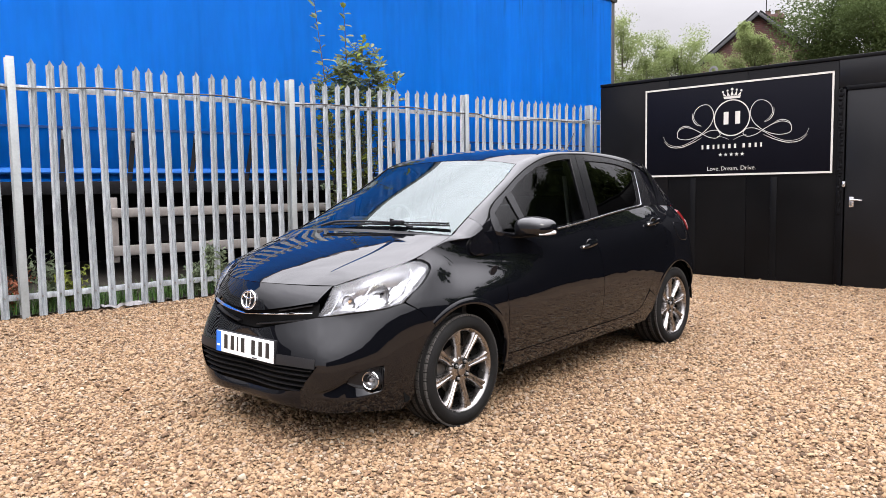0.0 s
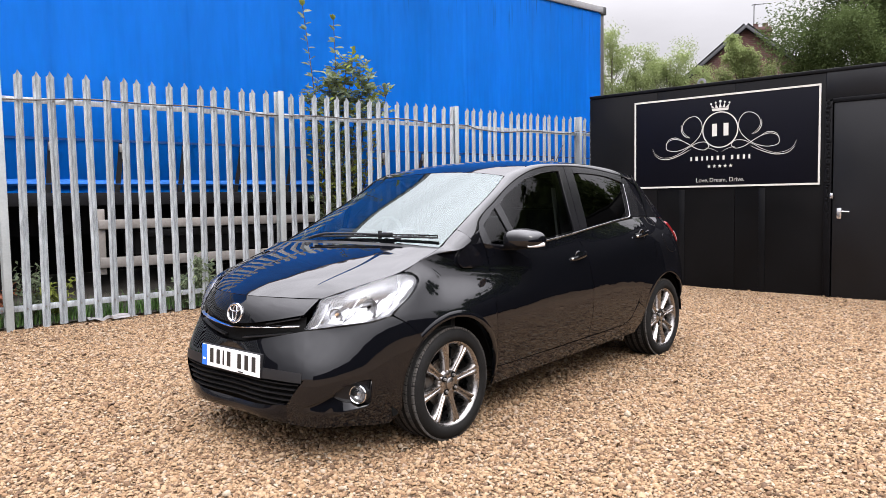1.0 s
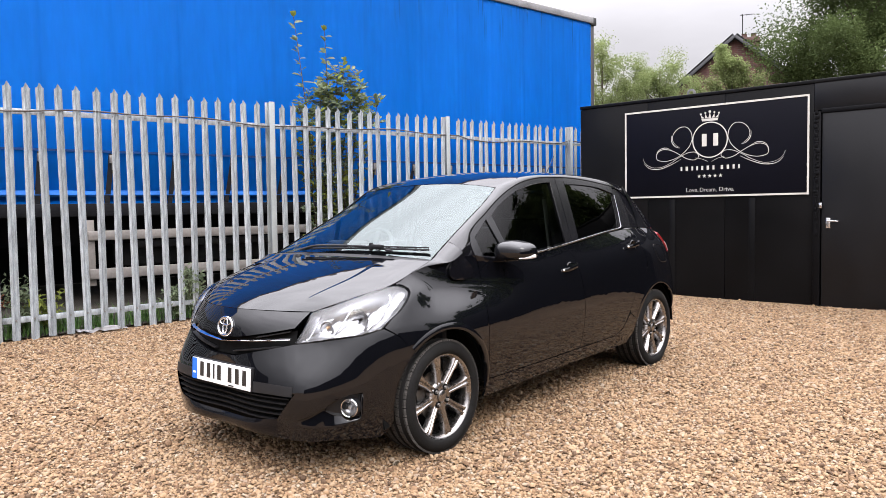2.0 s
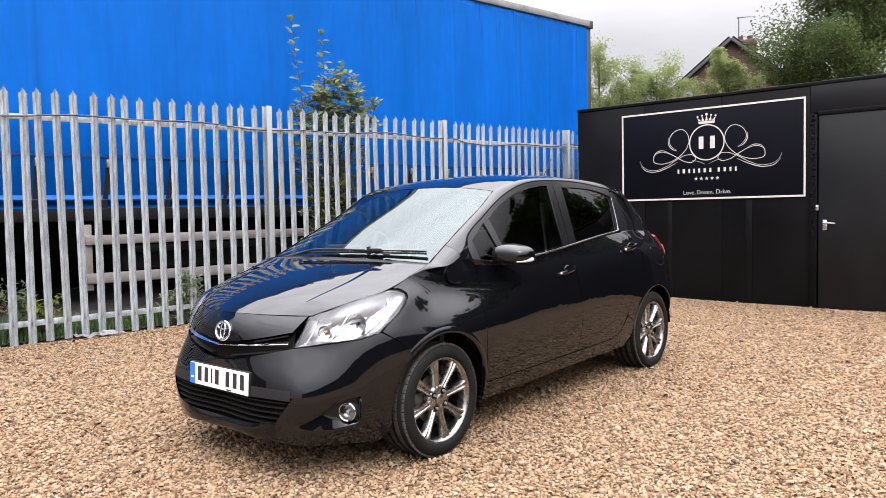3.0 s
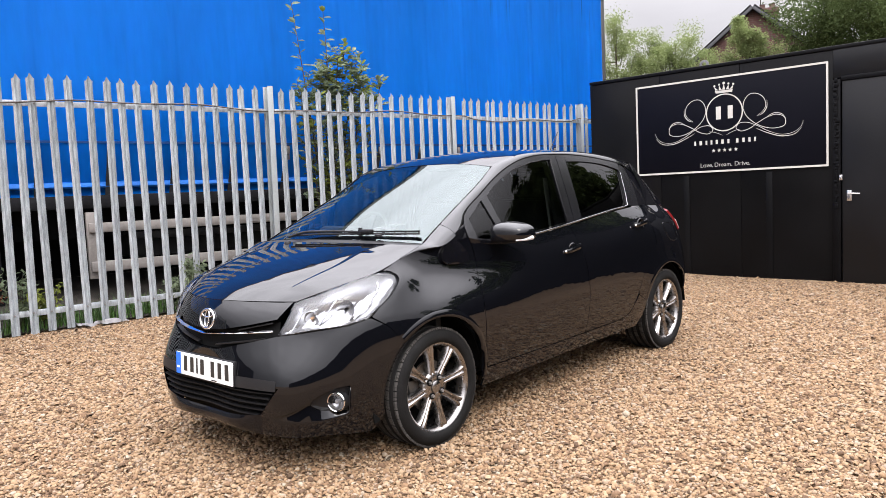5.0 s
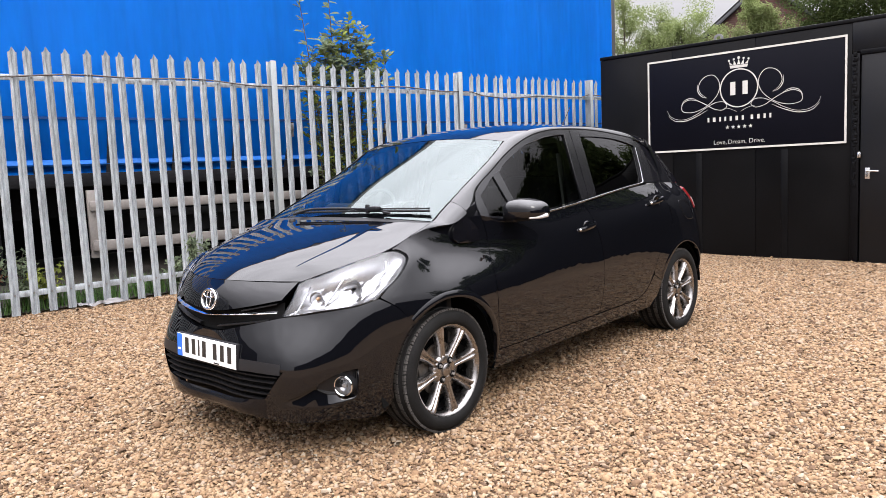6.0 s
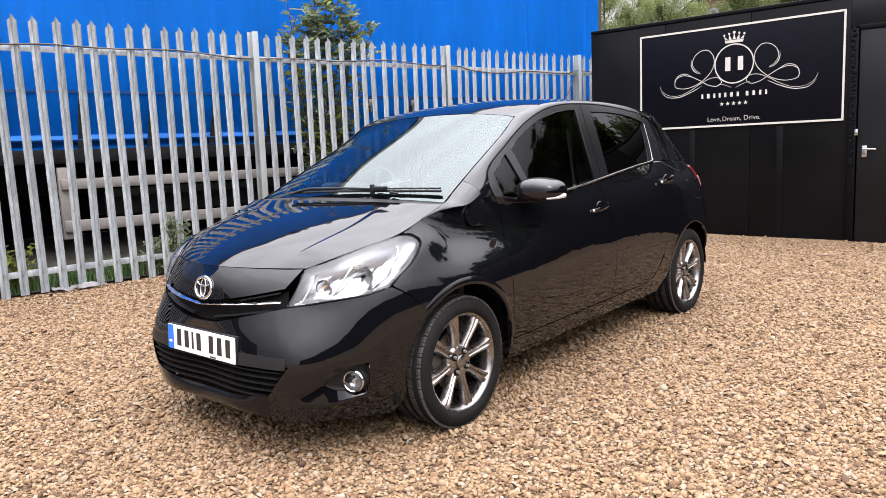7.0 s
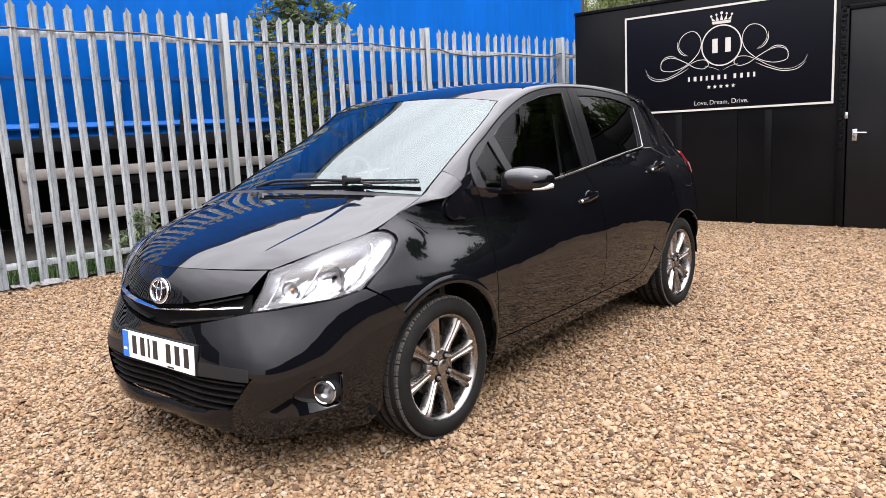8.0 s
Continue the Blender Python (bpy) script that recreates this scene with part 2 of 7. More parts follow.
def tube(bm, pts, r, sides=8, taper=None, cap=True):
    """A round bar along points; taper: the radius at its end."""
    pts = [Vector(p) for p in pts]
    rings = []
    for i, p in enumerate(pts):
        d = (pts[min(i + 1, len(pts) - 1)] - pts[max(i - 1, 0)]).normalized()
        side = d.cross(Vector((0, 0, 1)) if abs(d.z) < 0.95 else Vector((1, 0, 0))).normalized()
        up = side.cross(d)
        k = i / max(1, len(pts) - 1)
        rr = r if taper is None else r + (taper - r) * k
        rings.append([bm.verts.new(p + rr * (math.cos(a) * side + math.sin(a) * up)) for a in (2 * math.pi * j / sides for j in range(sides))])
    for q, w in zip(rings, rings[1:]):
        for j in range(sides):
            bm.faces.new((q[j], q[(j + 1) % sides], w[(j + 1) % sides], w[j]))
    if cap:
        bm.faces.new(rings[0][::-1])
        bm.faces.new(rings[-1])
    return bm


def lathe(bm, prof, m=None, seg=48, closed=False):
    """Turns a profile of (radius, height) about z."""
    m = m or Matrix()
    rings = [[bm.verts.new(m @ Vector((r * math.cos(a), r * math.sin(a), h))) for a in (2 * math.pi * j / seg for j in range(seg))] for r, h in prof]
    for q, w in zip(rings, rings[1:]):
        for j in range(seg):
            bm.faces.new((q[j], q[(j + 1) % seg], w[(j + 1) % seg], w[j]))
    if closed:
        bm.faces.new(rings[0][::-1])
        bm.faces.new(rings[-1])
    return bm


def prism(bm, outline, depth, m=None, z0=0.0):
    """A flat outline in x, y given a depth along z."""
    m = m or Matrix()
    lo = [bm.verts.new(m @ Vector((x, y, z0))) for x, y in outline]
    hi = [bm.verts.new(m @ Vector((x, y, z0 + depth))) for x, y in outline]
    k = len(lo)
    bm.faces.new(lo[::-1])
    bm.faces.new(hi)
    for i in range(k):
        bm.faces.new((lo[i], lo[(i + 1) % k], hi[(i + 1) % k], hi[i]))
    return bm


def mesh_of(name, bm, material, smooth=True, angle=35, fix=True):
    if fix:
        bmesh.ops.recalc_face_normals(bm, faces=bm.faces)
    if smooth:
        for f in bm.faces:
            f.smooth = True
        lim = radians(angle)
        for e in bm.edges:
            if len(e.link_faces) == 2 and e.calc_face_angle(0) > lim:
                e.smooth = False
    me = bpy.data.meshes.new(name)
    bm.to_mesh(me)
    bm.free()
    me.materials.append(material)
    return me


def part(name, bm, material, parent, label="", **kw):
    ob = new(name, mesh_of(name, bm, material, **kw))
    ob.parent = parent
    return tagged(ob, label)


def thing(name, bm, material, label, category, group="", kind="", at=None, **kw):
    ob = new(name, mesh_of(name, bm, material, **kw))
    if at is not None:
        ob.matrix_world = at
    return tagged(ob, label, category, group, kind)


def base(name, label, category, at=None, group="", kind=""):
    ob = new(name)
    ob.empty_display_size = 0.1
    if at is not None:
        ob.matrix_world = at
    return tagged(ob, label, category, group, kind)


def spline(pts, n):
    """n points evenly spaced in parameter on a smooth curve through points of any size."""
    p = np.array(pts, float)
    if len(p) == 2:
        k = np.linspace(0, 1, n)[:, None]
        return p[0] + (p[1] - p[0]) * k
    d = np.maximum(np.linalg.norm(np.diff(p, axis=0), axis=1), 1e-6)
    s = np.concatenate([[0], np.cumsum(d)])
    m = np.zeros_like(p)
    sl = np.diff(p, axis=0) / d[:, None]
    m[1:-1] = (sl[:-1] * d[1:, None] + sl[1:] * d[:-1, None]) / (d[1:] + d[:-1])[:, None]
    m[0], m[-1] = 1.5 * sl[0] - 0.5 * m[1], 1.5 * sl[-1] - 0.5 * m[-2]
    t = np.linspace(0, s[-1], n)
    i = np.clip(np.searchsorted(s, t, side="right") - 1, 0, len(d) - 1)
    h = d[i]
    k = ((t - s[i]) / h)[:, None]
    h = h[:, None]
    return (2 * k**3 - 3 * k**2 + 1) * p[i] + (k**3 - 2 * k**2 + k) * h * m[i] + (-2 * k**3 + 3 * k**2) * p[i + 1] + (k**3 - k**2) * h * m[i + 1]


# ---- ground ----


def soft(v, w=0.5):
    return w * math.log1p(math.exp(max(-30.0, min(30.0, v / w)))) if v / w < 30 else v


def ground_z(x, y):
    """Level under the car, rising gently to the fence and to the black container."""
    r = max(-0.042, min(0.012, -0.031 + 0.014 * x)) + 0.055 * soft(y - 0.45, 0.3) + 0.03 * soft(x - 3.7, 0.3)
    return min(r, 0.27) + (0.010 * noise.noise((x * 0.9, y * 0.9, 3.1)) + 0.007 * noise.noise((x * 3.7, y * 3.7, 8.2))) * min(1.0, max(0.0, abs(y) - 0.2))


FENCE_A, FENCE_B = 3.72, -0.14


def fence_y(x):
    return FENCE_A + FENCE_B * x


# ---- palisade fence ----
FD = Vector((1, FENCE_B, 0)).normalized()
FYAW = math.degrees(math.atan(FENCE_B))


def pale_mesh(h):
    """A W-section steel pale with a triple-pointed head, its foot at the origin."""
    bm = bmesh.new()
    w = 0.034
    prof = [(-w, 0.0), (-w * 0.72, -0.006), (-w * 0.42, -0.015), (-w * 0.16, -0.004), (0, 0.0), (w * 0.16, -0.004), (w * 0.42, -0.015), (w * 0.72, -0.006), (w, 0.0)]
    tip = [(-w * 1.04, -0.004, h - 0.045), (-w * 0.85, -0.012, h - 0.05), (-w * 0.42, -0.015, h - 0.03), (-w * 0.2, -0.006, h - 0.012), (0, 0.0, h), (w * 0.2, -0.006, h - 0.012), (w * 0.42, -0.015, h - 0.03), (w * 0.85, -0.012, h - 0.05), (w * 1.04, -0.004, h - 0.045)]
    rows = [[(x, y, z) for x, y in prof] for z in (0.0, 0.6, 1.2, 1.8, h - 0.085)] + [tip]
    rings = [[bm.verts.new(p) for p in r] + [bm.verts.new((x * 0.97, y + 0.003, z)) for x, y, z in r[::-1]] for r in rows]
    k = len(rings[0])
    for q0, q1 in zip(rings, rings[1:]):
        for i in range(k):
            bm.faces.new((q0[i], q0[(i + 1) % k], q1[(i + 1) % k], q1[i]))
    for r in (rings[0], rings[-1]):
        for i in range(8):
            bm.faces.new((r[i], r[i + 1], r[k - 2 - i], r[k - 1 - i]))
    return bm


def fence_place(x, z):
    return Vector((x, fence_y(x), z))


fence = base("palisade_fence", "galvanised steel palisade fence with pointed pales on gravel", "fence", pose(0, FENCE_A, 0))
POSTS_X = (-5.9, -3.25, -0.61, 2.05, 4.6, 7.13, 9.7)
PALES = {-0.61: (-0.466, 1.903, 17), 2.05: (2.206, 4.527, 17), 4.6: (4.785, 6.90, 16)}
rng = random.Random(4)


def fence_top(x):
    return 2.425 + 0.006 * (x + 1)


def fence_local(x, z, off=0.0):
    p = fence_place(x, z) + Vector((FD.y, -FD.x, 0)) * off - Vector((0, FENCE_A, 0))
    return p


pale_me = mesh_of("pale", pale_mesh(2.28), GALV, angle=25)
bolt_bm = bmesh.new()
bmesh.ops.create_cone(bolt_bm, cap_ends=True, segments=8, radius1=0.011, radius2=0.007, depth=0.012)
bolt_me = mesh_of("bolt", bolt_bm, BOLT)
post_bm = bmesh.new()
box(post_bm, (0.064, 0.006, 2.45), (0, -0.05, 0), bevel=0.002)
box(post_bm, (0.064, 0.006, 2.45), (0, 0.05, 0), bevel=0.002)
box(post_bm, (0.006, 0.094, 2.45), (0, 0, 0), bevel=0.002)
post_me = mesh_of("post", post_bm, POST)
for x in POSTS_X:
    ob = new("post", post_me)
    ob.parent = fence
    ob.matrix_basis = Matrix.Translation(fence_local(x, fence_top(x) - 2.45 / 2 + 0.0, -0.005)) @ pose(0, 0, 0, rng.uniform(-0.5, 0.5), rng.uniform(-0.4, 0.4), FYAW)
for a, b in zip(POSTS_X, POSTS_X[1:]):
    for z, tilt in ((2.165, 0.0), (0.325, 0.0)):
        bm = bmesh.new()
        za, zb = z + 0.006 * (a + 1), z + 0.006 * (b + 1)
        pa, pb = fence_local(a + 0.03, za, -0.0), fence_local(b - 0.03, zb, -0.0)
        d = pb - pa
        m = Matrix.Translation((pa + pb) / 2) @ d.to_track_quat("X", "Z").to_matrix().to_4x4()
        box(bm, (d.length, 0.005, 0.05), (0, 0.004, 0), m, 0.001)
        box(bm, (d.length, 0.045, 0.005), (0, 0.028, 0.0225), m, 0.001)
        part("rail", bm, GALV, fence)
    first, last, n = PALES.get(a, (a + 0.147, b - 0.147, 17))
    for i in range(n):
        x = first + (last - first) * i / (n - 1)
        x += rng.uniform(-0.005, 0.005)
        top = fence_top(x) + rng.uniform(-0.008, 0.008)
        ob = new("pale", pale_me)
        ob.parent = fence
        ob.matrix_basis = Matrix.Translation(fence_local(x, top - 2.28, 0.006)) @ pose(0, 0, 0, rng.uniform(-0.4, 0.4), rng.uniform(-0.6, 0.6), FYAW)
        for z in (2.165, 0.325):
            bo = new("bolt", bolt_me)
            bo.parent = fence
            bo.matrix_basis = Matrix.Translation(fence_local(x, z + 0.006 * (x + 1) + rng.uniform(-0.004, 0.004), 0.012)) @ pose(0, 0, 0, 90, 0, FYAW)
# the slack wire along the top rail
wire_pts = []
for i in range(90):
    x = -5.9 + 15.6 * i / 89
    sag = 0.018 * math.sin(x * 2.1) + 0.012 * math.sin(x * 5.3 + 1)
    wire_pts.append(fence_local(x, 2.185 + 0.006 * (x + 1) + sag - (0.035 if 4.9 < x < 7 else 0), 0.028))
part("wire", tube(bmesh.new(), wire_pts, 0.0075, 5), WIRE, fence, "thin rusty wire")

# ---- curtain-sided trailer ----
TA, TB = 4.95, -0.155


def trailer_frame(x0):
    return pose(x0, TA + TB * x0, 0, 0, 0, math.degrees(math.atan(TB)))


trailer = base("curtain_trailer", "blue curtain-sided lorry trailer parked behind the fence", "trailer", trailer_frame(9.2))
TL, TZ0, TZ1, TW = 13.6, 1.32, 4.55, 2.5


def tuck(z):
    """How far the curtain leans in at a height, bent so its lower part darkens."""
    d = 2.55 - z
    if d <= 0:
        return 0.0
    return 0.25 * d * d if d < 0.9 else 0.25 * 0.81 + 0.45 * (d - 0.9)


def on_curtain(bm, x, w, z0, z1, off, thick, n=10):
    """A flat band that lies on the curtain from one height to another."""
    rows = []
    for k in range(n + 1):
        z = z0 + (z1 - z0) * k / n
        y = tuck(z) - 0.03 - off
        rows.append([bm.verts.new((x + a, y - b, z)) for a, b in ((-w / 2, 0), (-w / 2, thick), (w / 2, thick), (w / 2, 0))])
    for r0, r1 in zip(rows, rows[1:]):
        for i in range(4):
            bm.faces.new((r0[i], r0[(i + 1) % 4], r1[(i + 1) % 4], r1[i]))
    bm.faces.new(rows[0][::-1])
    bm.faces.new(rows[-1])
    return bm


# the curtain hangs in shallow waves along x from -TL to 0
bm = bmesh.new()
nx, nz = 420, 34
grid = []
for i in range(nx + 1):
    x = -TL + TL * i / nx
    col = []
    for j in range(nz + 1):
        k = j / nz
        z = TZ0 + (TZ1 - TZ0) * k
        wave = 0.010 * math.sin(x * 9.0 + 0.6 * math.sin(k * 3)) * (1 - k * 0.7) + 0.012 * noise.noise((x * 1.7, 0, k * 1.5)) + 0.004 * noise.noise((x * 6, 5, k * 4))
        fold = (x % 0.725) - 0.36
        wave -= 0.010 * math.exp(-(fold / 0.018) ** 2)
        wave += tuck(z)
        col.append(bm.verts.new((x, wave - 0.03, z)))
    grid.append(col)
for a, b in zip(grid, grid[1:]):
    for j in range(nz):
        bm.faces.new((a[j], b[j], b[j + 1], a[j + 1]))
bmesh.ops.solidify(bm, geom=bm.faces[:], thickness=0.004)
part("curtain", bm, CURTAIN, trailer, "bright blue tarpaulin curtain", angle=60)
bm = bmesh.new()
box(bm, (TL + 0.06, 0.07, 0.11), (-TL / 2, -0.03, TZ1 + 0.05), bevel=0.012)
part("roof_rail", bm, TRAILER_CAP, trailer, "grey metal roof rail")
bm = bmesh.new()
box(bm, (TL, TW, 0.03), (-TL / 2, TW / 2, TZ1 + 0.09), bevel=0.008)
part("roof", bm, TRAILER_CAP, trailer)
bm = bmesh.new()
box(bm, (0.10, 0.12, TZ1 - TZ0 + 0.2), (0.03, 0.03, (TZ0 + TZ1) / 2), bevel=0.01)
box(bm, (0.16, 0.16, 0.14), (0.04, 0.02, TZ1 + 0.04), bevel=0.012)
part("corner_post", bm, TRAILER_RAIL, trailer)
bm = bmesh.new()
box(bm, (0.05, TW - 0.1, TZ1 - TZ0 + 0.1), (0.03, TW / 2, (TZ0 + TZ1) / 2), bevel=0.005)
part("rear_door", bm, TRAILER_CAP, trailer)
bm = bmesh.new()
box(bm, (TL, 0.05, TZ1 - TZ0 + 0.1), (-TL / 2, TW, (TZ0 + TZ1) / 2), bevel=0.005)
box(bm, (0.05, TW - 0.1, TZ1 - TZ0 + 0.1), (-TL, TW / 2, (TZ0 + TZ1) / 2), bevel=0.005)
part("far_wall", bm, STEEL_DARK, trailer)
bm = bmesh.new()
on_curtain(bm, -TL / 2, TL, 1.30, 1.40, 0.006, 0.006)
part("curtain_hem", bm, SEAM, trailer, "folded blue hem of the curtain")
bm = bmesh.new()
y_ = tuck(1.49) - 0.03
prism(bm, [(y_ + 0.02, 1.45), (y_ - 0.030, 1.452), (y_ - 0.045, 1.470), (y_ - 0.040, 1.492), (y_ - 0.015, 1.520), (y_ + 0.02, 1.525)], TL, Matrix(((0, 0, 1, -TL), (1, 0, 0, 0), (0, 1, 0, 0), (0, 0, 0, 1))))
part("curtain_bar", bm, BAR_BLUE, trailer, "blue bar along the foot of the curtain")
bm = bmesh.new()
on_curtain(bm, -TL / 2, TL, 1.93, 1.955, 0.010, 0.004, 2)
part("webbing_band", bm, WEBBING, trailer)
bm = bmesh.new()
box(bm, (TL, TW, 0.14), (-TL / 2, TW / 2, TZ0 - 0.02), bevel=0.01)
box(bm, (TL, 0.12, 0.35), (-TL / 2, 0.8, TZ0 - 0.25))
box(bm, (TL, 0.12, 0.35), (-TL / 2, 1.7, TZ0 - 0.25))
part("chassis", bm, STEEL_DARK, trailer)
for k in range(18):
    x = -0.55 - k * 0.71
    bm = bmesh.new()
    on_curtain(bm, x, 0.055, 1.30, 1.92, 0.046, 0.006)
    st = part("strap", bm, STRAP, trailer)
    bm = bmesh.new()
    box(bm, (0.05, 0.03, 0.09), (x, tuck(1.86) - 0.10, 1.86), bevel=0.006)
    box(bm, (0.02, 0.02, 0.14), (x + 0.012, tuck(1.81) - 0.11, 1.81), bevel=0.004)
    part("buckle", bm, BUCKLE, st)
# side guard: two rails on uprights
for z, h in ((1.02, 0.105), (0.60, 0.115)):
    bm = bmesh.new()
    box(bm, (7.2, 0.035, h), (-5.05, -0.02, z), bevel=0.012)
    part("guard_rail", bm, GUARD, trailer)
for x in (-8.62, -7.3, -5.6, -3.9, -2.2):
    bm = bmesh.new()
    box(bm, (0.09 if x < -8 else 0.06, 0.05, 0.72), (x, 0.02, 0.83), bevel=0.006)
    part("guard_upright", bm, GUARD if x < -8 else STEEL_DARK, trailer)
bm = bmesh.new()
box(bm, (5.5, 0.09, 0.09), (-5.2, 0.75, 0.88), bevel=0.01)
box(bm, (5.5, 0.5, 0.3), (-5.2, 1.3, 0.75), bevel=0.03)
part("pallet_rack", bm, TRAILER_RAIL, trailer)
bm = bmesh.new()
for x in (-10.3, -9.5):
    box(bm, (0.12, 0.12, 1.1), (x, 0.35, 0.75), bevel=0.01)
    box(bm, (0.32, 0.32, 0.03), (x, 0.35, 0.2), bevel=0.004)
part("landing_leg", bm, STEEL_DARK, trailer)
for x in (-0.9, -2.2, -3.5):
    for y in (0.25, 2.2):
        bm = bmesh.new()
        m = pose(x, y, 0.68, 90, 0, 0)
        lathe(bm, [(0.28, -0.1), (0.30, -0.16), (0.44, -0.17), (0.5, -0.13), (0.51, 0), (0.5, 0.13), (0.44, 0.17), (0.30, 0.16), (0.28, 0.1)], m, 40)
        wh = part("wheel", bm, RUBBER, trailer)
        bm = bmesh.new()
        lathe(bm, [(0.29, 0.1), (0.24, 0.02), (0.15, 0.02), (0.13, 0.1), (0.02, 0.12)], m, 32)
        part("rim", bm, TRAILER_RAIL, wh)


# ---- black container with the sign ----
WX = 6.13
WY1, WZ, CLEN = 1.94, 2.585, 8.0
container = base("storage_container", "black painted flat-sided storage container with a steel door", "container", pose(WX, 0, 0))


def cpart(name, size, at, material=BLACK_WALL, bevel=0.004, label="", parent=container):
    bm = bmesh.new()
    box(bm, size, at, None, bevel)
    return part(name, bm, material, parent, label)


YS = (1.94, 0.95, -0.04, -1.03)
for a, b in zip(YS, YS[1:]):
    cpart("front_panel", (0.04, a - b - 0.004, WZ - 0.02), (0.02, (a + b) / 2, (WZ - 0.02) / 2))
cpart("front_panel", (0.04, CLEN - 4.3, WZ - 0.02), (0.02, -2.36 - (CLEN - 4.3) / 2, (WZ - 0.02) / 2))
cpart("side_panel", (2.4, 0.05, WZ), (1.25, WY1 - 0.03, WZ / 2))
cpart("side_panel", (2.4, 0.05, WZ), (1.25, WY1 - CLEN, WZ / 2))
cpart("back_panel", (0.05, CLEN, WZ), (2.45, WY1 - CLEN / 2, WZ / 2))
cpart("roof", (2.5, CLEN, 0.04), (1.24, WY1 - CLEN / 2, WZ + 0.005), bevel=0.006)
cpart("lintel", (0.05, 1.33, 0.315), (0.025, -1.695, 2.425), BLACK_DOOR)
for y in (0.62, -0.36):
    cpart("batten", (0.008, 0.075, 1.28), (-0.004, y, 0.67), BLACK_WALL, 0.002)
# door frame with roughly painted hinge edge, door leaf, lever handle, hasp
frame_ob = cpart("door_frame", (0.06, 0.075, 2.25), (-0.012, -1.072, 1.125), BLACK_FRAME, 0.006)
cpart("frame_side", (0.06, 0.075, 2.25), (-0.012, -2.30, 1.125), BLACK_FRAME, 0.006, parent=frame_ob)
cpart("frame_head", (0.05, 1.16, 0.05), (-0.008, -1.69, 2.255), BLACK_FRAME, 0.006, parent=frame_ob)
rng = random.Random(11)
for k in range(46):
    z = 0.9 + 1.36 * k / 46
    bm = bmesh.new()
    w = rng.uniform(0.012, 0.05)
    box(bm, (rng.uniform(0.006, 0.014), w, rng.uniform(0.012, 0.05)), (-0.046, -1.072 + rng.uniform(-0.012, 0.012), z + rng.uniform(-0.01, 0.01)), pose(0, 0, 0, 0, 0, 0), 0.003)
    part("paint_lump", bm, BLACK_FRAME, frame_ob)
leaf = cpart("door_leaf", (0.045, 1.14, 2.17), (0.0, -1.69, 1.145), BLACK_DOOR, 0.005, "plain black steel door")
bm = bmesh.new()
box(bm, (0.008, 0.045, 0.115), (-0.028, -1.19, 1.015), None, 0.002)
part("handle_plate", bm, STEEL_BRIGHT, leaf, "bright steel lever handle")
bm = bmesh.new()
tube(bm, [(-0.03, -1.19, 1.04), (-0.062, -1.19, 1.04)], 0.009, 10)
tube(bm, [(-0.062, -1.185, 1.04), (-0.064, -1.24, 1.038), (-0.062, -1.30, 1.034)], 0.009, 10, taper=0.007)
part("lever", bm, STEEL_BRIGHT, leaf)
bm = bmesh.new()
box(bm, (0.012, 0.03, 0.06), (-0.05, -1.115, 1.21), None, 0.003)
tube(bm, [(-0.056, -1.115, 1.235), (-0.062, -1.115, 1.215)], 0.008, 8)
part("hasp", bm, STEEL_BRIGHT, leaf)
bm = bmesh.new()
for y in (0.40,):
    lathe(bm, [(0.055, -0.006), (0.055, 0.006), (0.028, 0.006), (0.028, -0.006), (0.055, -0.006)], pose(0.06, y, WZ + 0.045, 90, 0, 90), 20)
part("lifting_eye", bm, TRAILER_CAP, container)

# ---- sign ----
SGN = pose(WX - 0.004, 0.137, 1.897, 90, 0, -90)
SW, SH = 2.25, 1.118
sign = base("company_sign", "black sign panel with a cream border and crest", "sign", SGN)
bm = bmesh.new()
box(bm, (SW, SH, 0.014), (0, 0, 0.008), None, 0.002)
part("panel", bm, SIGN_BLACK, sign)
F0 = 0.0155
for size, at in (((SW, 0.021), (0, SH / 2 - 0.0105)), ((SW, 0.021), (0, -SH / 2 + 0.0105)), ((0.021, SH - 0.043), (-SW / 2 + 0.0105, 0)), ((0.021, SH - 0.043), (SW / 2 - 0.0105, 0))):
    bm = bmesh.new()
    box(bm, (*size, 0.004), (*at, F0 + 0.002))
    part("border", bm, SIGN_WHITE, sign)


def ribbon(bm, pts, w0, w1, wmid, n=60):
    """A flat stroke that swells in its middle."""
    p = spline(pts, n)
    d = np.gradient(p, axis=0)
    d /= np.maximum(np.linalg.norm(d, axis=1, keepdims=True), 1e-9)
    nn = np.stack([-d[:, 1], d[:, 0]], 1)
    k = np.linspace(0, 1, n)
    w = np.where(k < 0.5, w0 + (wmid - w0) * np.sin(k * math.pi), w1 + (wmid - w1) * np.sin(k * math.pi))[:, None] / 2
    a, b = p + nn * w, p - nn * w
    rows = [[bm.verts.new((q[0], q[1], z)) for q, z in ((u, F0), (u, F0 + 0.002), (v, F0 + 0.002), (v, F0))] for u, v in zip(a, b)]
    for r0, r1 in zip(rows, rows[1:]):
        for i in range(3):
            bm.faces.new((r0[i], r0[i + 1], r1[i + 1], r1[i]))


